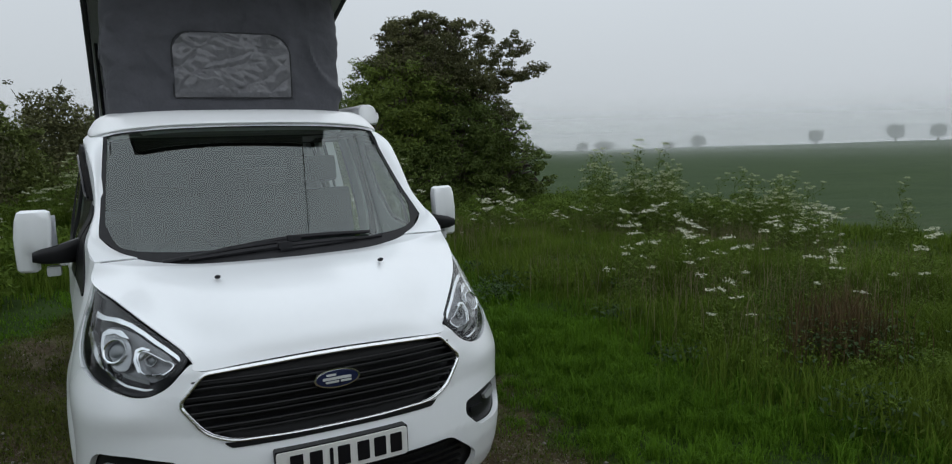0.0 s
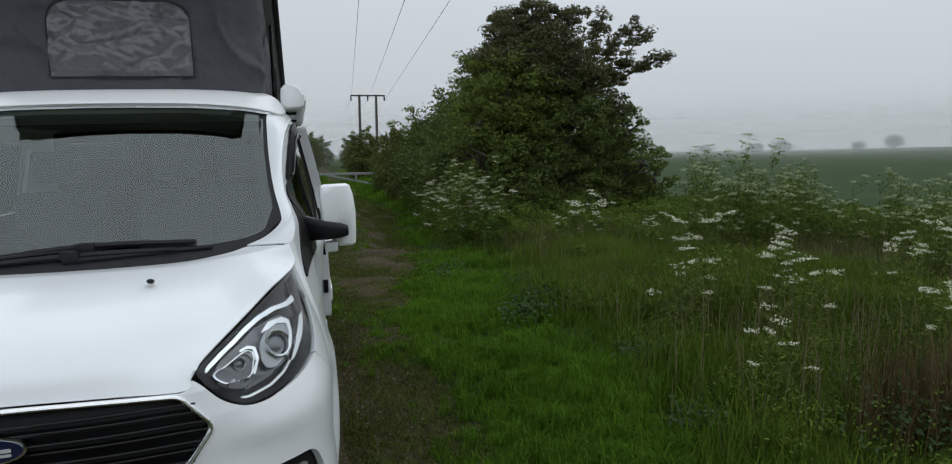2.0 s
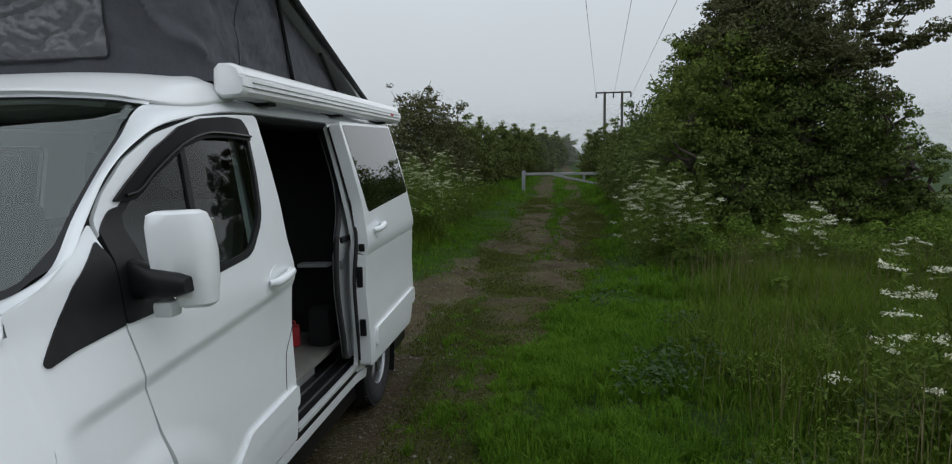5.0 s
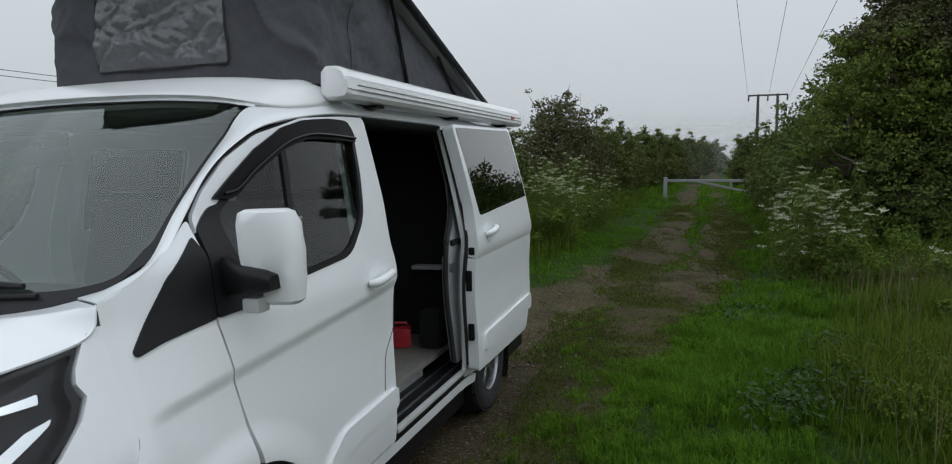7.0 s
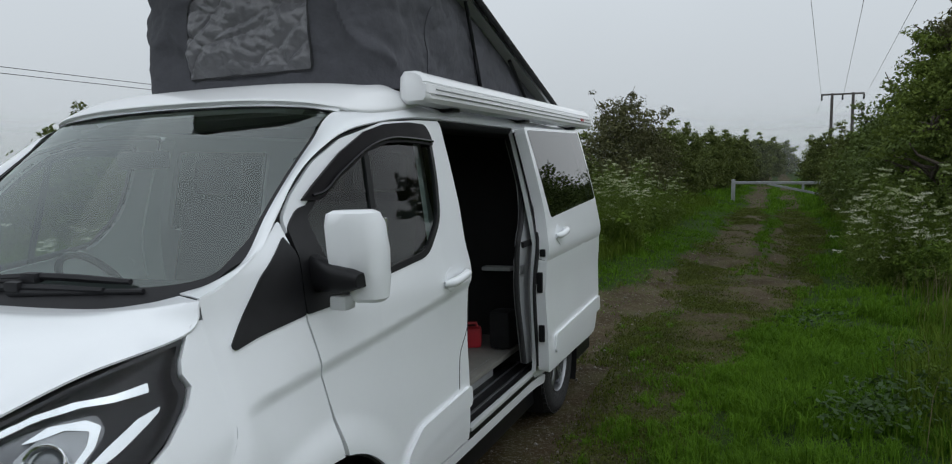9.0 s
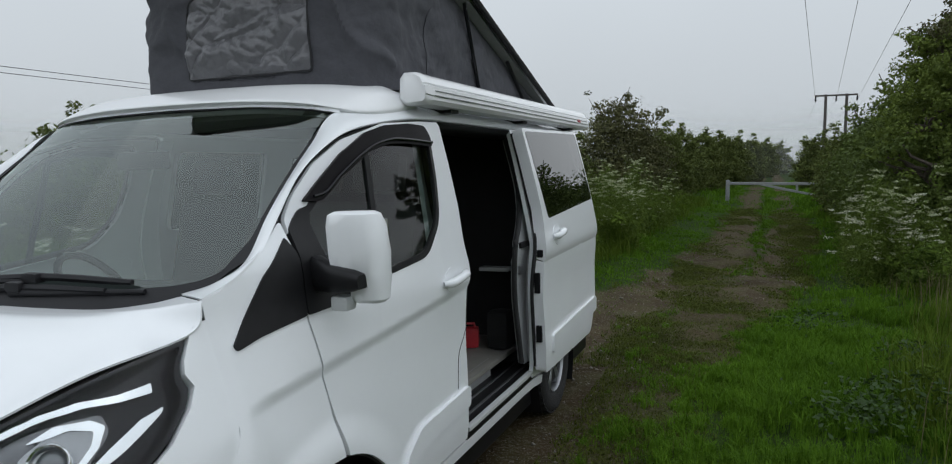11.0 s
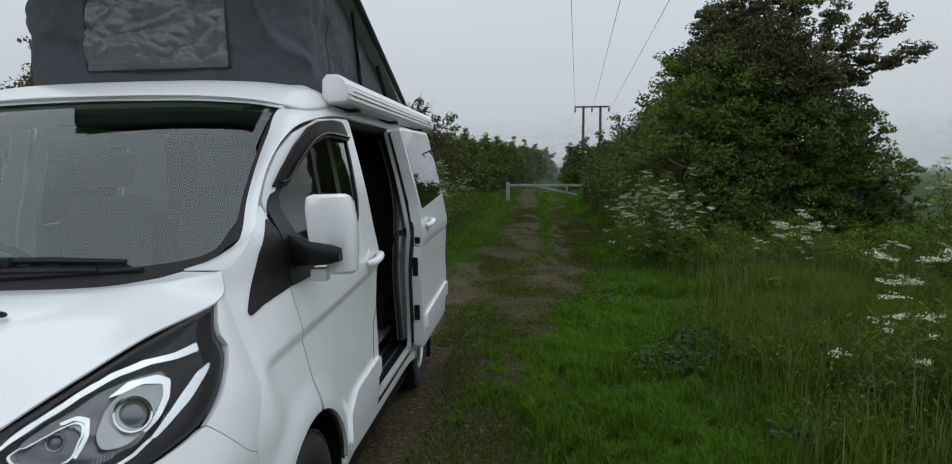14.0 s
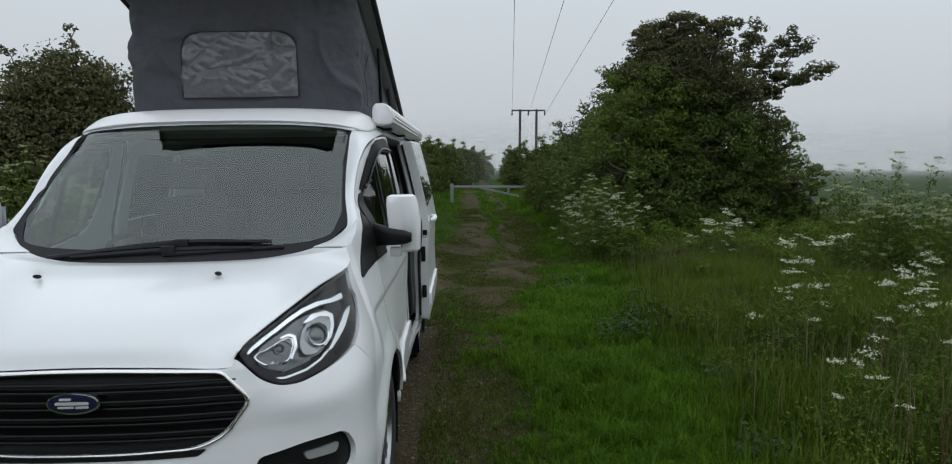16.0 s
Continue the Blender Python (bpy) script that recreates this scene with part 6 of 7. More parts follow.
DARKH = "dense dark green hedge shrub beside the track"
for i, (x, y, k, lv) in enumerate(((5.0, 15.4, 1.15, 18000), (4.7, 18.6, 0.98, 14000), (4.6, 22.5, 0.88, 10000), (4.8, 28, 0.85, 8000), (4.6, 41.0, 0.98, 7000))):
    shrub(x, y, k, 30 + i, DARKH, lv, 0.06 + 0.0012 * (y - 15), M_LEAF if y < 20 else None)
for i, (x, y, k, lv) in enumerate(((-6.2, 10.8, 1.26, 46000), (-4.4, 13.2, 1.35, 18000), (-7.2, 6.6, 0.7, 12000), (-8.0, 3.6, 0.7, 9000), (-6.8, 1.6, 0.75, 9000), (-7.2, -2.5, 0.8, 8000), (-3.2, 17.0, 0.88, 13000), (-2.3, 22.0, 1.25, 13000), (-1.6, 26.5, 0.95, 9000), (-1.5, 31, 0.98, 8000), (-0.9, 36, 1.0, 7000), (-0.5, 42, 1.05, 7000), (0.1, 50, 1.1, 6000), (0.8, 60, 1.15, 6000), (1.8, 72, 1.2, 5000), (3.2, 84, 1.2, 4000), (6.5, 78, 1.1, 4000))):
    shrub(x, y, k, 60 + i, "leafy green hedgerow shrub behind the verge", lv, 0.06 + 0.0013 * max(y - 12, 0), M_LEAFB if i < 2 or i == 7 else None)

# hedge behind the viewpoint, closing the lane
back = shrub(-6.5, -9.5, 1.5, 90, "tall hedge shrub across the lane", 9000, 0.08)
for x, y, spin in ((-3.2, -10.2, 40), (0.2, -10.8, 150), (3.4, -10.3, 230), (6.6, -9.8, 310), (-9.5, -7.0, 90), (9.8, -9.0, 10)):
    copy_thing(back, pose(x, y, float(height(x, y)) - 0.03, 0, 0, spin))

# grass
def blades(name, pos, tall, wide, material, r, lean=0.45):
    """Bent blades of grass: two sections each."""
    n = len(pos)
    a = r.uniform(0, 2 * math.pi, n)
    d = np.stack([np.cos(a), np.sin(a), np.zeros(n)], 1)
    side = np.stack([-d[:, 1], d[:, 0], np.zeros(n)], 1)
    h, w = tall[:, None], wide[:, None]
    k = (lean * r.uniform(0.2, 1.6, n))[:, None]
    up = np.array((0, 0, 1.0))
    m = pos + up * h * 0.6 + d * h * k * 0.25
    t = pos + up * h * (1 - 0.25 * k) + d * h * k * 0.9
    v = np.stack([pos - side * w, pos + side * w, m + side * w * 0.8, m - side * w * 0.8, t], 1).reshape(-1, 3)
    b = np.arange(n)[:, None] * 5
    f = np.concatenate([b + (0, 1, 2), b + (0, 2, 3), b + (3, 2, 4)])
    me = bpy.data.meshes.new(name)
    fast_mesh(me, v, f)
    me.materials.append(material)
    return me


def scatter(n, x0, x1, y0, y1, r):
    return r.uniform(x0, x1, n), r.uniform(y0, y1, n)


def lush(x, y):
    """0 on short turf near the track, 1 in the long growth of the verge."""
    e = np.interp(y, [-6, 0, 3, 6, 9, 14, 30], [2.7, 2.75, 3.0, 3.25, 3.6, 3.7, 3.7])
    r = smooth(-0.3, 1.1, x - e + wave(x * 2, y * 2) * 4)
    l = np.interp(y, [-6, 4, 7, 9, 12, 20, 40], [-2.5, -2.3, -1.6, -0.5, 0.0, 0.4, 0.6])
    return np.maximum(r, smooth(0, 0.7, l - x + wave(x * 2, y * 2) * 4))


def grass(name, n, area, label, seed, tall, wide, material, want_long):
    r = np.random.RandomState(seed)
    x, y = scatter(n, *area, r)
    patch = np.clip(0.55 + wave(x * 1.5 + 4, y * 1.5) * 7 + wave(x * 5, y * 5 + 2) * 5, 0.12, 1)
    L = lush(x, y)
    keep = r.uniform(size=n) < (1 - np.clip(dirt(x, y) * 1.15, 0, 0.92)) * (L if want_long else 1 - 0.75 * L) * (0.4 + 0.6 * patch)
    body = (np.abs(x) < 1.0) & (y > -0.2) & (y < 5.0)
    keep &= ~body
    x, y, patch = x[keep], y[keep], patch[keep]
    m = len(x)
    pos = np.stack([x, y, height(x, y) - 0.01], 1)
    t = tall * (0.35 + 0.75 * patch) * r.uniform(0.5, 1.3, m)
    t *= 1 - 0.75 * dirt(x, y)
    t *= 1 if want_long else 1 + 1.1 * lush(x, y)
    me = blades(name, pos, t, wide * r.uniform(0.6, 1.3, m), material, r)
    return tagged(new(name, me), label, "grass", kind="stuff")


def tufts(name, clumps, each, area, label, seed, tall, wide, material):
    """Thick tufts of turf, each a burst of blades leaning out of its middle."""
    r = np.random.RandomState(seed)
    x, y = scatter(clumps * 3, *area, r)
    w = np.clip(0.5 + wave(x * 1.5 + 4, y * 1.5) * 9 + wave(x * 5, y * 5 + 2) * 7, 0, 1)
    keep = (r.uniform(size=len(x)) < w * (1 - np.clip(dirt(x, y) * 1.15, 0, 0.95)) * (1 - 0.8 * lush(x, y))) & ~((np.abs(x) < 1.05) & (y > -0.2) & (y < 5.0))
    x, y = x[keep][:clumps], y[keep][:clumps]
    own = np.repeat(np.arange(len(x)), each)
    rad = r.uniform(0.03, 0.10, len(x))[own]
    a, q = r.uniform(0, 6.283, len(own)), np.sqrt(r.uniform(0, 1, len(own)))
    px, py = x[own] + np.cos(a) * q * rad, y[own] + np.sin(a) * q * rad
    h = (tall * r.uniform(0.55, 1.35, len(x)))[own] * (1.15 - 0.6 * q) * r.uniform(0.7, 1.2, len(own)) * (1 - 0.7 * dirt(px, py))
    me = blades(name, np.stack([px, py, height(px, py) - 0.01], 1), h, wide * r.uniform(0.6, 1.3, len(own)), material, r, 0.6)
    return tagged(new(name, me), label, "grass", kind="stuff")


tufts("turf_tufts", 3800, 48, (1.0, 4.6, -1.0, 8.0), "thick bright green tufts of turf", 31, 0.14, 0.0030, M_GRASS)
tufts("turf_tufts", 2600, 30, (-2.6, 4.8, 5.0, 24.0), "thick green tufts of turf along the track", 32, 0.13, 0.005, M_GRASS)
def film_grass(name, n, area, seed):
    """Thin, trodden grass on the worn track."""
    r = np.random.RandomState(seed)
    x, y = scatter(n, *area, r)
    w = np.clip(wave(x * 3.2 + 1, y * 0.6 + 5) * 8 + wave(x * 8, y * 4) * 6 + 0.6, 0, 1)
    keep = (r.uniform(size=n) < w * smooth(0.15, 0.5, dirt(x, y))) & ~((np.abs(x) < 1.05) & (y > -0.2) & (y < 5.0))
    x, y = x[keep], y[keep]
    me = blades(name, np.stack([x, y, height(x, y) - 0.008], 1), r.uniform(0.014, 0.045, len(x)), (0.0030 + 0.0002 * np.maximum(y, 0)) * r.uniform(0.6, 1.3, len(x)), M_TRODDEN, r, 0.8)
    return tagged(new(name, me), "thin trodden grass on the worn track", "grass", kind="stuff")


film_grass("trodden_grass", 640000, (-2.0, 3.2, -1.0, 12.0), 33)
film_grass("trodden_grass", 200000, (0.8, 3.4, 12.0, 28.0), 34)
grass("short_grass", 230000, (0.9, 5.0, -1.0, 8.0), "short bright green grass beside the track", 3, 0.062, 0.0030, M_GRASS, False)
grass("short_grass", 90000, (-3.5, 5.0, 4.5, 26.0), "short green grass along the track", 4, 0.12, 0.006, M_GRASS, False)
grass("short_grass", 60000, (-2.2, 1.4, 7.0, 17.0), "short green grass below the bank", 45, 0.11, 0.006, M_GRASS, False)
grass("short_grass", 60000, (-1.5, 6.0, 26.0, 56.0), "green grass of the lane beyond the gate", 46, 0.16, 0.016, M_GRASS, False)
grass("long_grass", 45000, (-3.2, 0.6, 7.5, 15.0), "long grass on the bank", 47, 0.55, 0.007, M_LONGGRASS, True)
grass("long_grass", 250000, (2.0, 8.0, -0.8, 7.5), "long uncut grass of the verge", 5, 0.33, 0.0040, M_LONGGRASS, True)
grass("long_grass", 70000, (2.4, 11.0, 6.0, 24.0), "long uncut grass of the verge", 6, 0.4, 0.006, M_LONGGRASS, True)
grass("long_grass", 80000, (-7.0, 1.0, 3.0, 30.0), "long grass on the bank", 7, 0.45, 0.008, M_LONGGRASS, True)
grass("short_grass", 60000, (-4.5, 9.0, -9.0, -1.0), "short green grass along the lane", 41, 0.10, 0.007, M_GRASS, False)
grass("short_grass", 40000, (-4.5, -1.0, -1.0, 6.0), "short green grass along the lane", 42, 0.09, 0.006, M_GRASS, False)
grass("long_grass", 50000, (2.6, 10.0, -9.0, -0.8), "long uncut grass of the verge", 43, 0.3, 0.007, M_LONGGRASS, True)
grass("long_grass", 40000, (8.0, 12.0, -1.0, 12.0), "long grass at the field edge", 44, 0.3, 0.007, M_LONGGRASS, True)
grass("long_grass", 45000, (-9.0, -2.0, -9.0, 4.0), "long grass on the bank", 8, 0.4, 0.009, M_LONGGRASS, True)

# broad-leaved herbs among the grass
def herbs(name, clumps, area, label, seed, low, tall, leaves, size):
    r = np.random.RandomState(seed)
    x, y = scatter(clumps * 3, *area, r)
    keep = (lush(x, y) > 0.25) & (wave(x * 1.3, y * 1.3 + 7) * 8 + r.uniform(-0.5, 0.8, len(x)) > 0)
    x, y = x[keep][:clumps], y[keep][:clumps]
    c = np.stack([x, y, height(x, y) + r.uniform(low, tall, len(x))], 1)
    me = leaf_mesh(name, c, r.uniform(0.08, 0.24, len(x)), leaves, size, M_HERB, seed, 0.6, 1.8)
    return tagged(new(name, me), label, "herbs", kind="stuff")


herbs("verge_herbs", 620, (2.6, 8.5, -0.5, 7.0), "nettles and broad-leaved herbs in the verge", 21, 0.05, 0.26, 90000, 0.013)
herbs("verge_herbs", 420, (3.2, 10.5, 6.0, 13.0), "nettles and bramble in front of the tree", 22, 0.15, 0.6, 75000, 0.028)
herbs("bank_herbs", 420, (-6.5, 0.6, 6.0, 20.0), "nettles and herbs on the bank", 23, 0.15, 0.7, 34000, 0.045)


def broad_clump(x, y, k, seed):
    r = np.random.RandomState(seed)
    n = int(330 * k)
    c = np.stack([x + r.normal(size=n) * 0.16 * k, y + r.normal(size=n) * 0.16 * k, np.zeros(n)], 1)
    c[:, 2] = height(c[:, 0], c[:, 1]) + r.uniform(0.04, 0.26, n) * k
    me = leaves_at("broad_leaves", c, r.uniform(0.014, 0.034, n), M_DOCK, r, 0.8, 1.7)
    return tagged(new("leafy_weed", me), "low clump of dark broad-leaved weeds", "plants", kind="stuff")


for i, (x, y, k) in enumerate(((2.95, 3.95, 1.1), (2.72, 3.7, 0.8), (3.3, 5.2, 1.0), (3.1, 2.2, 0.7), (4.2, 4.4, 1.1), (2.6, 6.6, 0.9), (3.9, 3.0, 0.9), (5.0, 5.2, 1.2), (2.9, 1.2, 0.6), (3.8, 0.5, 1.2), (4.0, 0.75, 1.1), (4.15, 0.65, 1.2), (3.1, -0.2, 0.9))):
    broad_clump(x, y, k, 300 + i)


def seedheads(name, n, area, label, seed, tall):
    r = np.random.RandomState(seed)
    x, y = scatter(n, *area, r)
    keep = r.uniform(size=n) < lush(x, y) * np.clip(0.4 + wave(x + 3, y) * 9, 0, 1)
    x, y = x[keep], y[keep]
    pos = np.stack([x, y, height(x, y)], 1)
    me = blades(name, pos, tall * r.uniform(0.6, 1.2, len(x)), np.full(len(x), 0.0022), M_SEEDHEAD, r, 0.25)
    return tagged(new(name, me), label, "grass", kind="stuff")


seedheads("seeding_grass", 13000, (2.6, 8.5, 0.8, 9.5), "pale seeding grass stalks", 24, 0.5)
# reddish dock patch
r_ = np.random.RandomState(25)
x_, y_ = 3.93 + r_.normal(size=900) * 0.17, 0.62 + r_.normal(size=900) * 0.17
me = blades("dock_stems", np.stack([x_, y_, height(x_, y_)], 1), r_.uniform(0.25, 0.66, 900), np.full(900, 0.0024), M_STRAW, r_, 0.25)
tagged(new("dock_stems", me), "patch of reddish brown dock stems", "plants", kind="stuff")

# loose stones on the track
r_ = np.random.RandomState(26)
verts, faces = [], []
for k in range(11000):
    x, y = r_.uniform(-2.2, 3.2), r_.uniform(-1.0, 14) ** 1.0
    if dirt(x, y) < 0.45 or r_.uniform() < 0.35:
        continue
    s0 = 0.0045 + 0.014 * r_.uniform() ** 4
    c = np.array((x, y, float(height(x, y)) + s0 * 0.2))
    o = len(verts)
    for d in ((1, 0, 0), (0, 1, 0), (-1, 0, 0), (0, -1, 0), (0, 0, 0.7), (0, 0, -0.5)):
        verts.append(c + np.array(d) * s0 * r_.uniform(0.6, 1.3))
    faces += [(o, o + 1, o + 4), (o + 1, o + 2, o + 4), (o + 2, o + 3, o + 4), (o + 3, o, o + 4), (o + 1, o, o + 5), (o + 2, o + 1, o + 5), (o + 3, o + 2, o + 5), (o, o + 3, o + 5)]
me = bpy.data.meshes.new("gravel")
fast_mesh(me, verts, faces)
me.materials.append(M_STONE)
tagged(new("gravel", me), "loose pale stones scattered on the worn track", "gravel", kind="stuff")


# cow parsley
def parsley(tall, seed, heads=9, leafy=420, flower=None, umbel=0.075):
    """One plant: branching stems, feathery leaves and flat-topped flower heads made of small tufts."""
    r = np.random.RandomState(seed)
    th = empty("cow_parsley")
    bm = bmesh.new()
    tops, lines = [], []
    for k in range(max(3, heads // 4)):
        a = r.uniform(0, 6.28)
        foot = np.array((0.07 * math.cos(a), 0.07 * math.sin(a), 0))
        top = np.array((0.30 * tall * r.uniform(0.1, 1) * math.cos(a), 0.30 * tall * r.uniform(0.1, 1) * math.sin(a), tall * r.uniform(0.62, 1.0)))
        pts = wiggle(foot, top, 7, 0.03, r)
        limb(bm, pts, 0.007, 0.0025, 4)
        tops.append((top, 1.0))
        lines.append(pts)
        for j in range(3):
            i = r.randint(2, 6)
            q = pts[i] + r.normal(size=3) * (0.13, 0.13, 0.03) + (0, 0, tall * r.uniform(0.08, 0.26))
            tw = wiggle(pts[i], q, 4, 0.02, r)
            limb(bm, tw, 0.0035, 0.0015, 4)
            tops.append((q, r.uniform(0.45, 1.0)))
            lines.append(tw)
    part("stem", bm, M_FERN, th)
    # feathery foliage along the stems and round the foot
    leafy = int(leafy * 1.4)
    n1 = leafy // 2
    z = tall * r.uniform(0, 1, n1) ** 1.3 * 0.6
    rad, a = 0.10 + 0.14 * np.abs(r.normal(size=n1)), r.uniform(0, 6.28, n1)
    pos = [np.stack([np.cos(a) * rad, np.sin(a) * rad, z], 1)]
    for _ in range(leafy - n1):
        ln = lines[r.randint(len(lines))]
        t = r.uniform(0, len(ln) - 1.001)
        i = int(t)
        pos.append((ln[i] + (ln[i + 1] - ln[i]) * (t - i) + r.normal(size=3) * 0.045)[None])
    part("foliage", leaves_at("foliage", np.concatenate(pos), r.uniform(0.010, 0.028, leafy), M_FERN, r, 0.4, 2.6), None, th)
    for c, k in tops[:heads]:
        m = r.randint(13, 22)
        tilt = r.normal(size=2) * 0.14
        rr, a = umbel * k * np.sqrt(r.uniform(0.03, 1, m)), r.uniform(0, 6.28, m)
        mid = c + np.stack([rr * np.cos(a), rr * np.sin(a), 0.02 + rr * (np.cos(a) * tilt[0] + np.sin(a) * tilt[1]) + 0.006 * r.normal(size=m)], 1)
        p = np.repeat(mid, 6, 0) + r.normal(size=(m * 6, 3)) * (0.011, 0.011, 0.004)
        ob = part("flower_head", leaves_at("flower_head", p, r.uniform(0.008, 0.016, m * 6), flower or M_UMBEL, r, 1.0, 1.2), None, th)
        tagged(ob, kind="stuff")
    return th


def put_parsley(proto, x, y, k, spin, label):
    m = pose(x, y, float(height(x, y)) - 0.02, 0, 0, spin)
    ob = copy_thing(proto, m)
    ob.scale = (k, k, k)
    tagged(ob, label, "wild flower", "cow parsley on the verge")
    return ob


protos = [parsley(0.95, 101, 7), parsley(1.15, 102, 9, 520), parsley(0.8, 103, 6, 320), parsley(1.3, 104, 18, 900, M_UMBELG, 0.05), parsley(1.35, 105, 22, 1000, M_UMBELG, 0.055)]
rp = np.random.RandomState(9)
LABELP = "tall cow parsley with white flower heads in long grass"
LABELG = "tall leafy cow parsley with fading greenish flower heads"
spots = []
def bed(n, x0, x1, y0, y1, k0, k1, kind=None):
    for _ in range(n):
        spots.append((rp.uniform(x0, x1), rp.uniform(y0, y1), rp.uniform(k0, k1), kind))
spots += [(3.75, 2.65, 0.92, 0), (4.05, 2.97, 1.15, 0), (3.45, 1.30, 0.72, 0), (4.3, 2.0, 0.9, 0), (4.5, 2.7, 0.95, 0), (4.7, 1.3, 0.85, 0), (5.2, 1.9, 0.9, 0), (5.0, 3.3, 0.9, 0), (5.6, 4.2, 0.85, 0), (6.3, 3.4, 0.85, 0), (5.9, 1.3, 0.9, 0)]
bed(6, 6.1, 6.6, 5.6, 7.0, 1.0, 1.22, 1)
bed(4, 6.6, 7.6, 5.2, 6.6, 0.75, 0.9, 1)
bed(14, 7.4, 9.6, 3.6, 6.4, 0.72, 0.92, 1)
bed(5, 7.2, 9.0, 3.2, 5.6, 0.75, 0.95, 0)
bed(7, 7.6, 9.2, 7.2, 8.8, 0.85, 1.0, 1)
bed(6, 4.4, 7.0, 6.2, 8.4, 0.5, 0.7, 0)
bed(6, 4.2, 5.2, 7.3, 8.3, 0.8, 1.0, 0)
bed(24, 3.4, 4.3, 9.6, 13.8, 0.8, 1.15, 0)
bed(12, 3.5, 4.3, 9.8, 13.5, 0.9, 1.2, 1)
bed(7, 3.9, 4.6, 13, 17, 1.0, 1.3, 1)
bed(3, -1.9, -0.1, 11.5, 16.0, 0.9, 1.2, 0)
bed(14, -2.2, 0.0, 11.0, 16.0, 0.9, 1.2, 1)
bed(8, -1.6, 0.2, 15.5, 20, 0.9, 1.2, 1)
bed(8, -5.5, -2.2, 6.0, 11.0, 0.9, 1.2, 0)
bed(12, -5.5, -2.2, 6.0, 11.0, 0.9, 1.25, 1)
bed(8, -6.0, -3.2, 2.0, 6.0, 0.7, 1.0)
for x, y, k, kind in spots:
    put_parsley(protos[(3, 4)[rp.randint(2)] if kind == 1 else rp.randint(3)], x, y, k, rp.uniform(0, 360), LABELG if kind == 1 else LABELP)
for p in protos:
    for o in (*p.children_recursive, p):
        bpy.data.objects.remove(o)

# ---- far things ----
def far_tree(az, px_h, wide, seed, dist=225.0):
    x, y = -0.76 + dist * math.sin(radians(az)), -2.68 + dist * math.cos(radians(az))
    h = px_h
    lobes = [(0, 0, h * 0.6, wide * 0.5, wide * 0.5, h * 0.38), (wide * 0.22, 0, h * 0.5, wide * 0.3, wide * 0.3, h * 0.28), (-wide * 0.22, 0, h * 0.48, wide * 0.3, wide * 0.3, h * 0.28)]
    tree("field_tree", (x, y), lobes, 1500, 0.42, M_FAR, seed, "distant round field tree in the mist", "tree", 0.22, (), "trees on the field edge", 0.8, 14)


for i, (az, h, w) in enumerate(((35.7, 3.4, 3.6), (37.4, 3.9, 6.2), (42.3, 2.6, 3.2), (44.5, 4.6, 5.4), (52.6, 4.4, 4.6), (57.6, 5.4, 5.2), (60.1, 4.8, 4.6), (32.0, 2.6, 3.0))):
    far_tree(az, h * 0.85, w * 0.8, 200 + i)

# gate
gate = empty("field_barrier", pose(0.72, 30.5, float(height(0.72, 30.5))))
tagged(gate, "pale galvanised steel barrier gate across the track", "gate")
def bar(name, a, b, r, parent=gate):
    bm = bmesh.new()
    a, b = Vector(a), Vector(b)
    d = b - a
    box(bm, (-r, -r, 0), (r, r, d.length), r * 0.25, Matrix.Translation(a) @ d.to_track_quat("Z", "Y").to_matrix().to_4x4())
    return part(name, bm, M_STEEL, parent)
bar("gate_post", (0, 0, -0.1), (0, 0, 0.90), 0.075)
bar("gate_post", (4.35, 0.1, -0.1), (4.35, 0.1, 0.90), 0.07)
bar("top_rail", (0.07, 0, 0.76), (4.3, 0.1, 0.76), 0.055)
bar("brace", (1.3, 0.01, 0.72), (4.25, 0.1, 0.10), 0.045)
bar("upright", (2.62, 0.04, 0.44), (2.62, 0.04, 0.72), 0.045)

# power line
PX, PY, PZ = 7.35, 66.0, 7.0
pole = empty("power_pole", pose(PX, PY, 0, 0, 0, -4))
tagged(pole, "dark wooden twin-pole power line support", "power pole")
for x in (-0.78, 0.78):
    bm = bmesh.new()
    tube(bm, [(x, 0, -0.2), (x, 0, 3.5), (x, 0, PZ + 0.05)], [0.15, 0.13, 0.11], 12)
    part("pole_leg", bm, M_POLE, pole)
bm = bmesh.new()
box(bm, (-1.6, -0.08, PZ - 0.12), (1.6, 0.08, PZ + 0.02), 0.01)
part("cross_arm", bm, M_POLE, pole)
bm = bmesh.new()
box(bm, (-1.3, -0.05, 3.05), (1.3, 0.05, 3.14), 0.01)
part("lower_arm", bm, M_POLE, pole)
for x in (-1.55, 0, 1.55):
    bm = bmesh.new()
    prof = [(0.03, 0), (0.09, -0.06), (0.04, -0.12), (0.10, -0.18), (0.04, -0.24), (0.10, -0.30), (0.03, -0.42)]
    tube(bm, [(x, 0, PZ - 0.12 + z) for r_, z in prof], [r_ for r_, z in prof], 10)
    part("insulator", bm, M_GLOSSBLACK, pole)
rot = Matrix.Rotation(radians(-4), 4, "Z")
for x in (-1.55, 0, 1.55):
    a = Vector((PX, PY, PZ - 0.5)) + rot @ Vector((x, 0, 0))
    for far in (0, 1):
        d = Vector((-0.064, -0.998, 0)) * (150 if not far else -70)
        d = d if not far else Vector((0.03, 1, 0)) * 70
        pts = [a + d * t + Vector((0, 0, 1.3 * t if not far else 0)) for t in np.linspace(0, 1, 25)]
        bm = bmesh.new()
        tube(bm, pts, 0.009, 5)
        tagged(part("power_cable", bm, M_WIRE), "thin dark overhead power cable", "cable", "power line cables")
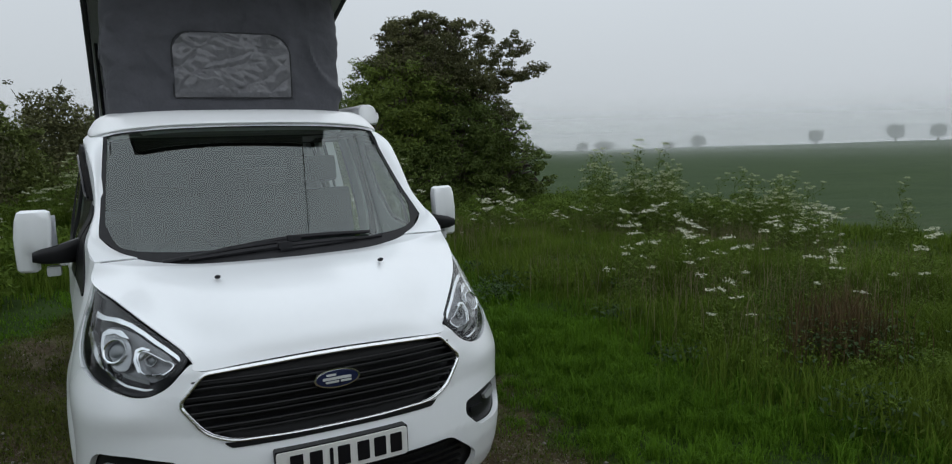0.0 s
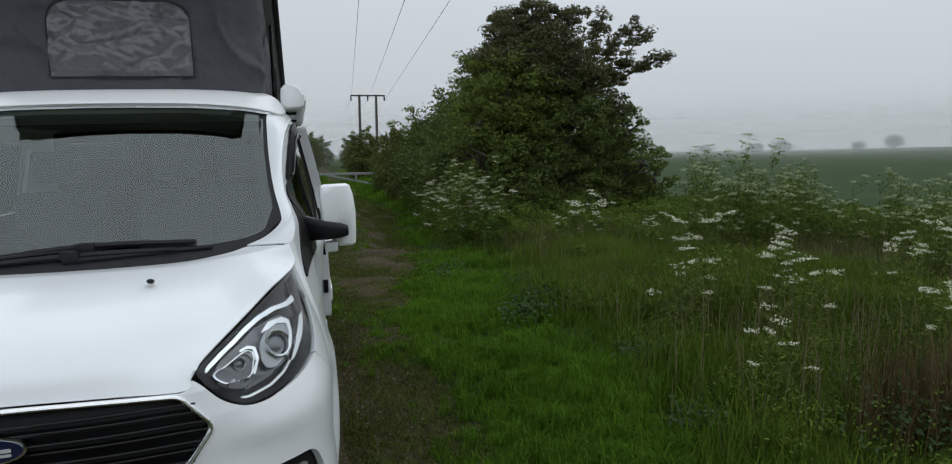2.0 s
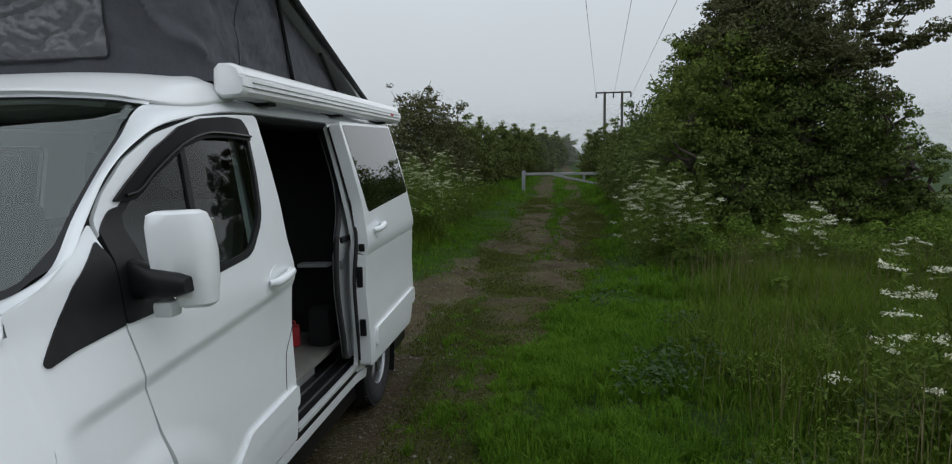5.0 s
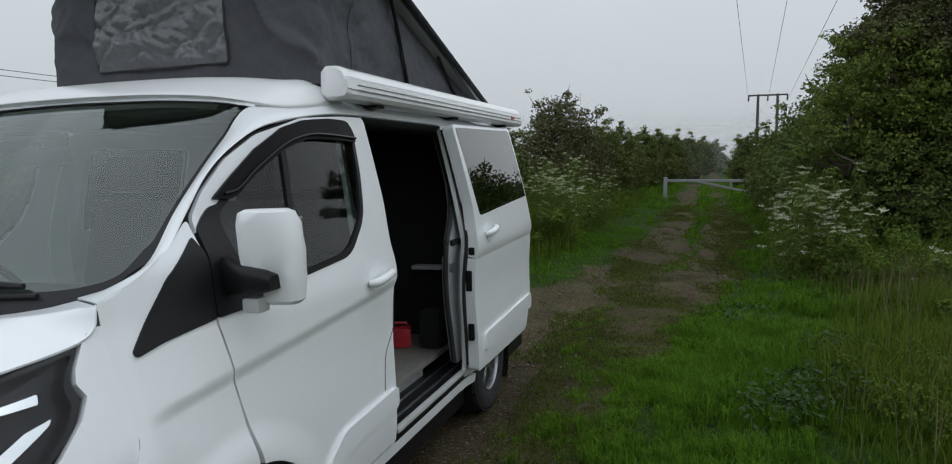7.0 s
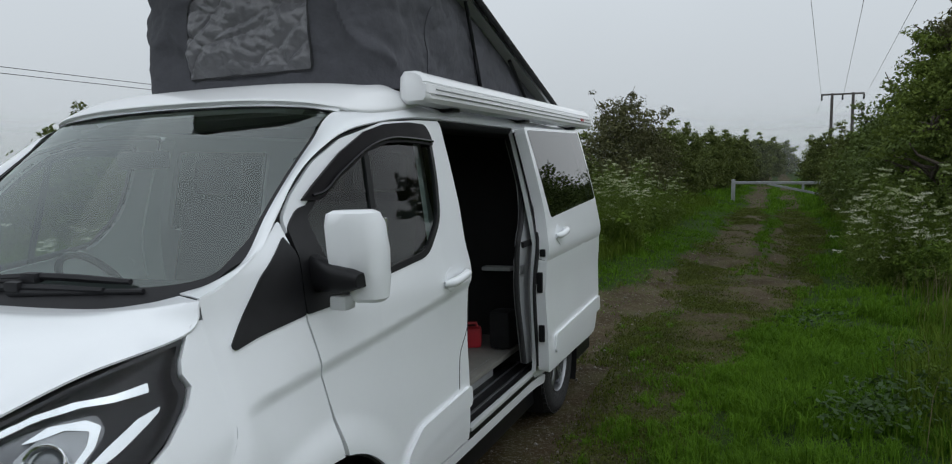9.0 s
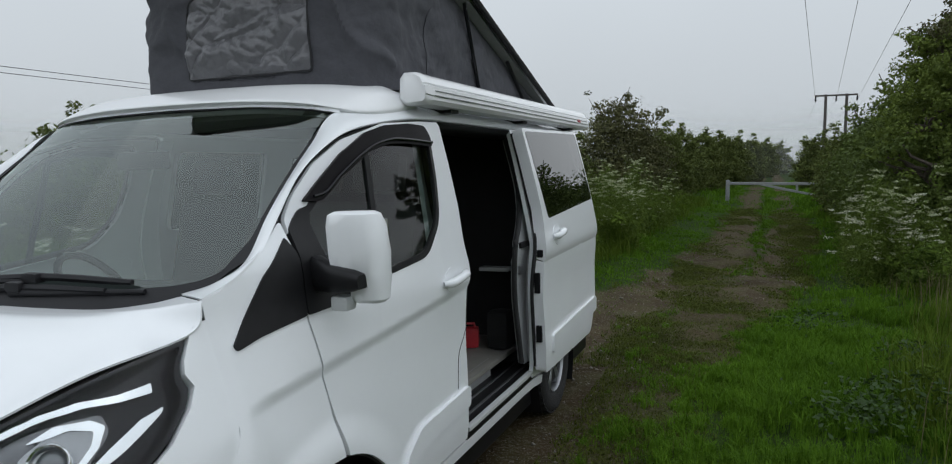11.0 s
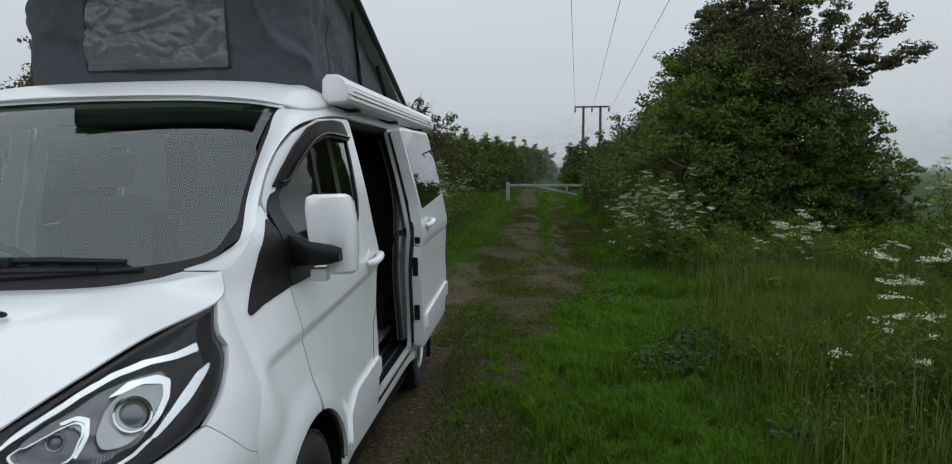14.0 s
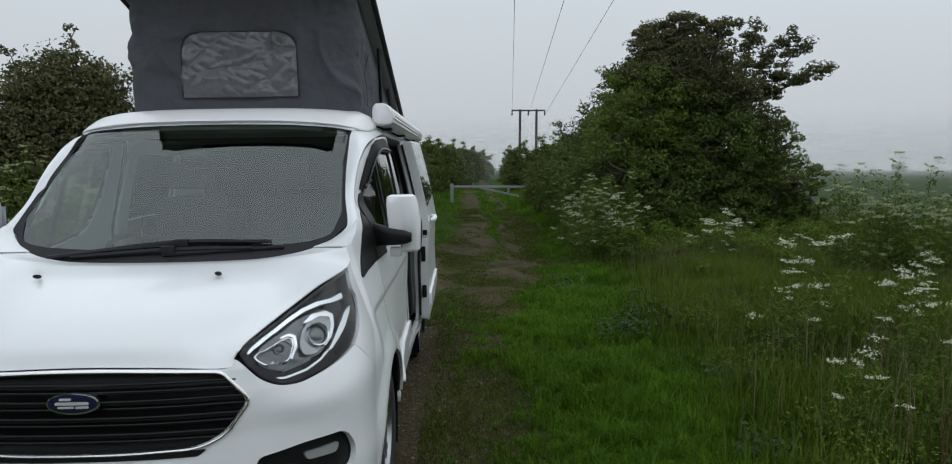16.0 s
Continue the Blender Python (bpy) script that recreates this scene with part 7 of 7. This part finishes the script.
for z in (9.0, 9.5):
    bm = bmesh.new()
    tube(bm, [(-54, y, z + 0.00012 * (y - 45) ** 2) for y in np.linspace(-60, 150, 25)], 0.03, 5)
    tagged(part("power_cable", bm, M_WIRE), "thin dark overhead power cable", "cable", "power line cables")

# haze over the far field and track, put into pale see-through rings
def mist(radius, dense, tall):
    """A pale see-through ring standing in for haze: it thickens from the ground up and fades out aloft."""
    m = bpy.data.materials.new("haze_ring")
    m.use_nodes = True
    n, l = m.node_tree.nodes, m.node_tree.links
    n.remove(n["Principled BSDF"])
    at, rng = n.new("ShaderNodeAttribute"), n.new("ShaderNodeMapRange")
    at.attribute_name = "thickness"
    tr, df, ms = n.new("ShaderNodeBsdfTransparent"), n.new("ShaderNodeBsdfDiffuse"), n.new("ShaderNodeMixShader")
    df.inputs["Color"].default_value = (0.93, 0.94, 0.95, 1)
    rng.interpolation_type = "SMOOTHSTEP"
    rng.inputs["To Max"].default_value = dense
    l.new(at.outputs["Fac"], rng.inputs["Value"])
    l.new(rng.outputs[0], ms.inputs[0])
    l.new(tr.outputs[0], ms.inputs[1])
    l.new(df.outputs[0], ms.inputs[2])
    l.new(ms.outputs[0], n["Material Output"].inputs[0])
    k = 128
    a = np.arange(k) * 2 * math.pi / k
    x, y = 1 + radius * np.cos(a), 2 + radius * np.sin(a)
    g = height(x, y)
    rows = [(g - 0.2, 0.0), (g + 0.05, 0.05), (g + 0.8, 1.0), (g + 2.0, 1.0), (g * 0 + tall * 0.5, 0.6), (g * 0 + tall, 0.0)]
    v = np.concatenate([np.stack([x, y, z], 1) for z, _ in rows])
    i = np.arange(k)
    f = np.concatenate([np.stack([i + r * k, (i + 1) % k + r * k, (i + 1) % k + (r + 1) * k, i + (r + 1) * k], 1) for r in range(len(rows) - 1)])
    me = bpy.data.meshes.new("mist")
    fast_mesh(me, v, f)
    me.materials.append(m)
    me.polygons.foreach_set("use_smooth", np.ones(len(me.polygons), bool))
    at = me.attributes.new("thickness", "FLOAT", "POINT")
    at.data.foreach_set("value", np.repeat([w for _, w in rows], k).astype(np.float32))
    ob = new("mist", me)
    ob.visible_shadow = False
    tagged(ob, "pale see-through ring standing in for haze over the far field", "mist", kind="stuff")


# denser rings further out, so that the painted haze builds with distance
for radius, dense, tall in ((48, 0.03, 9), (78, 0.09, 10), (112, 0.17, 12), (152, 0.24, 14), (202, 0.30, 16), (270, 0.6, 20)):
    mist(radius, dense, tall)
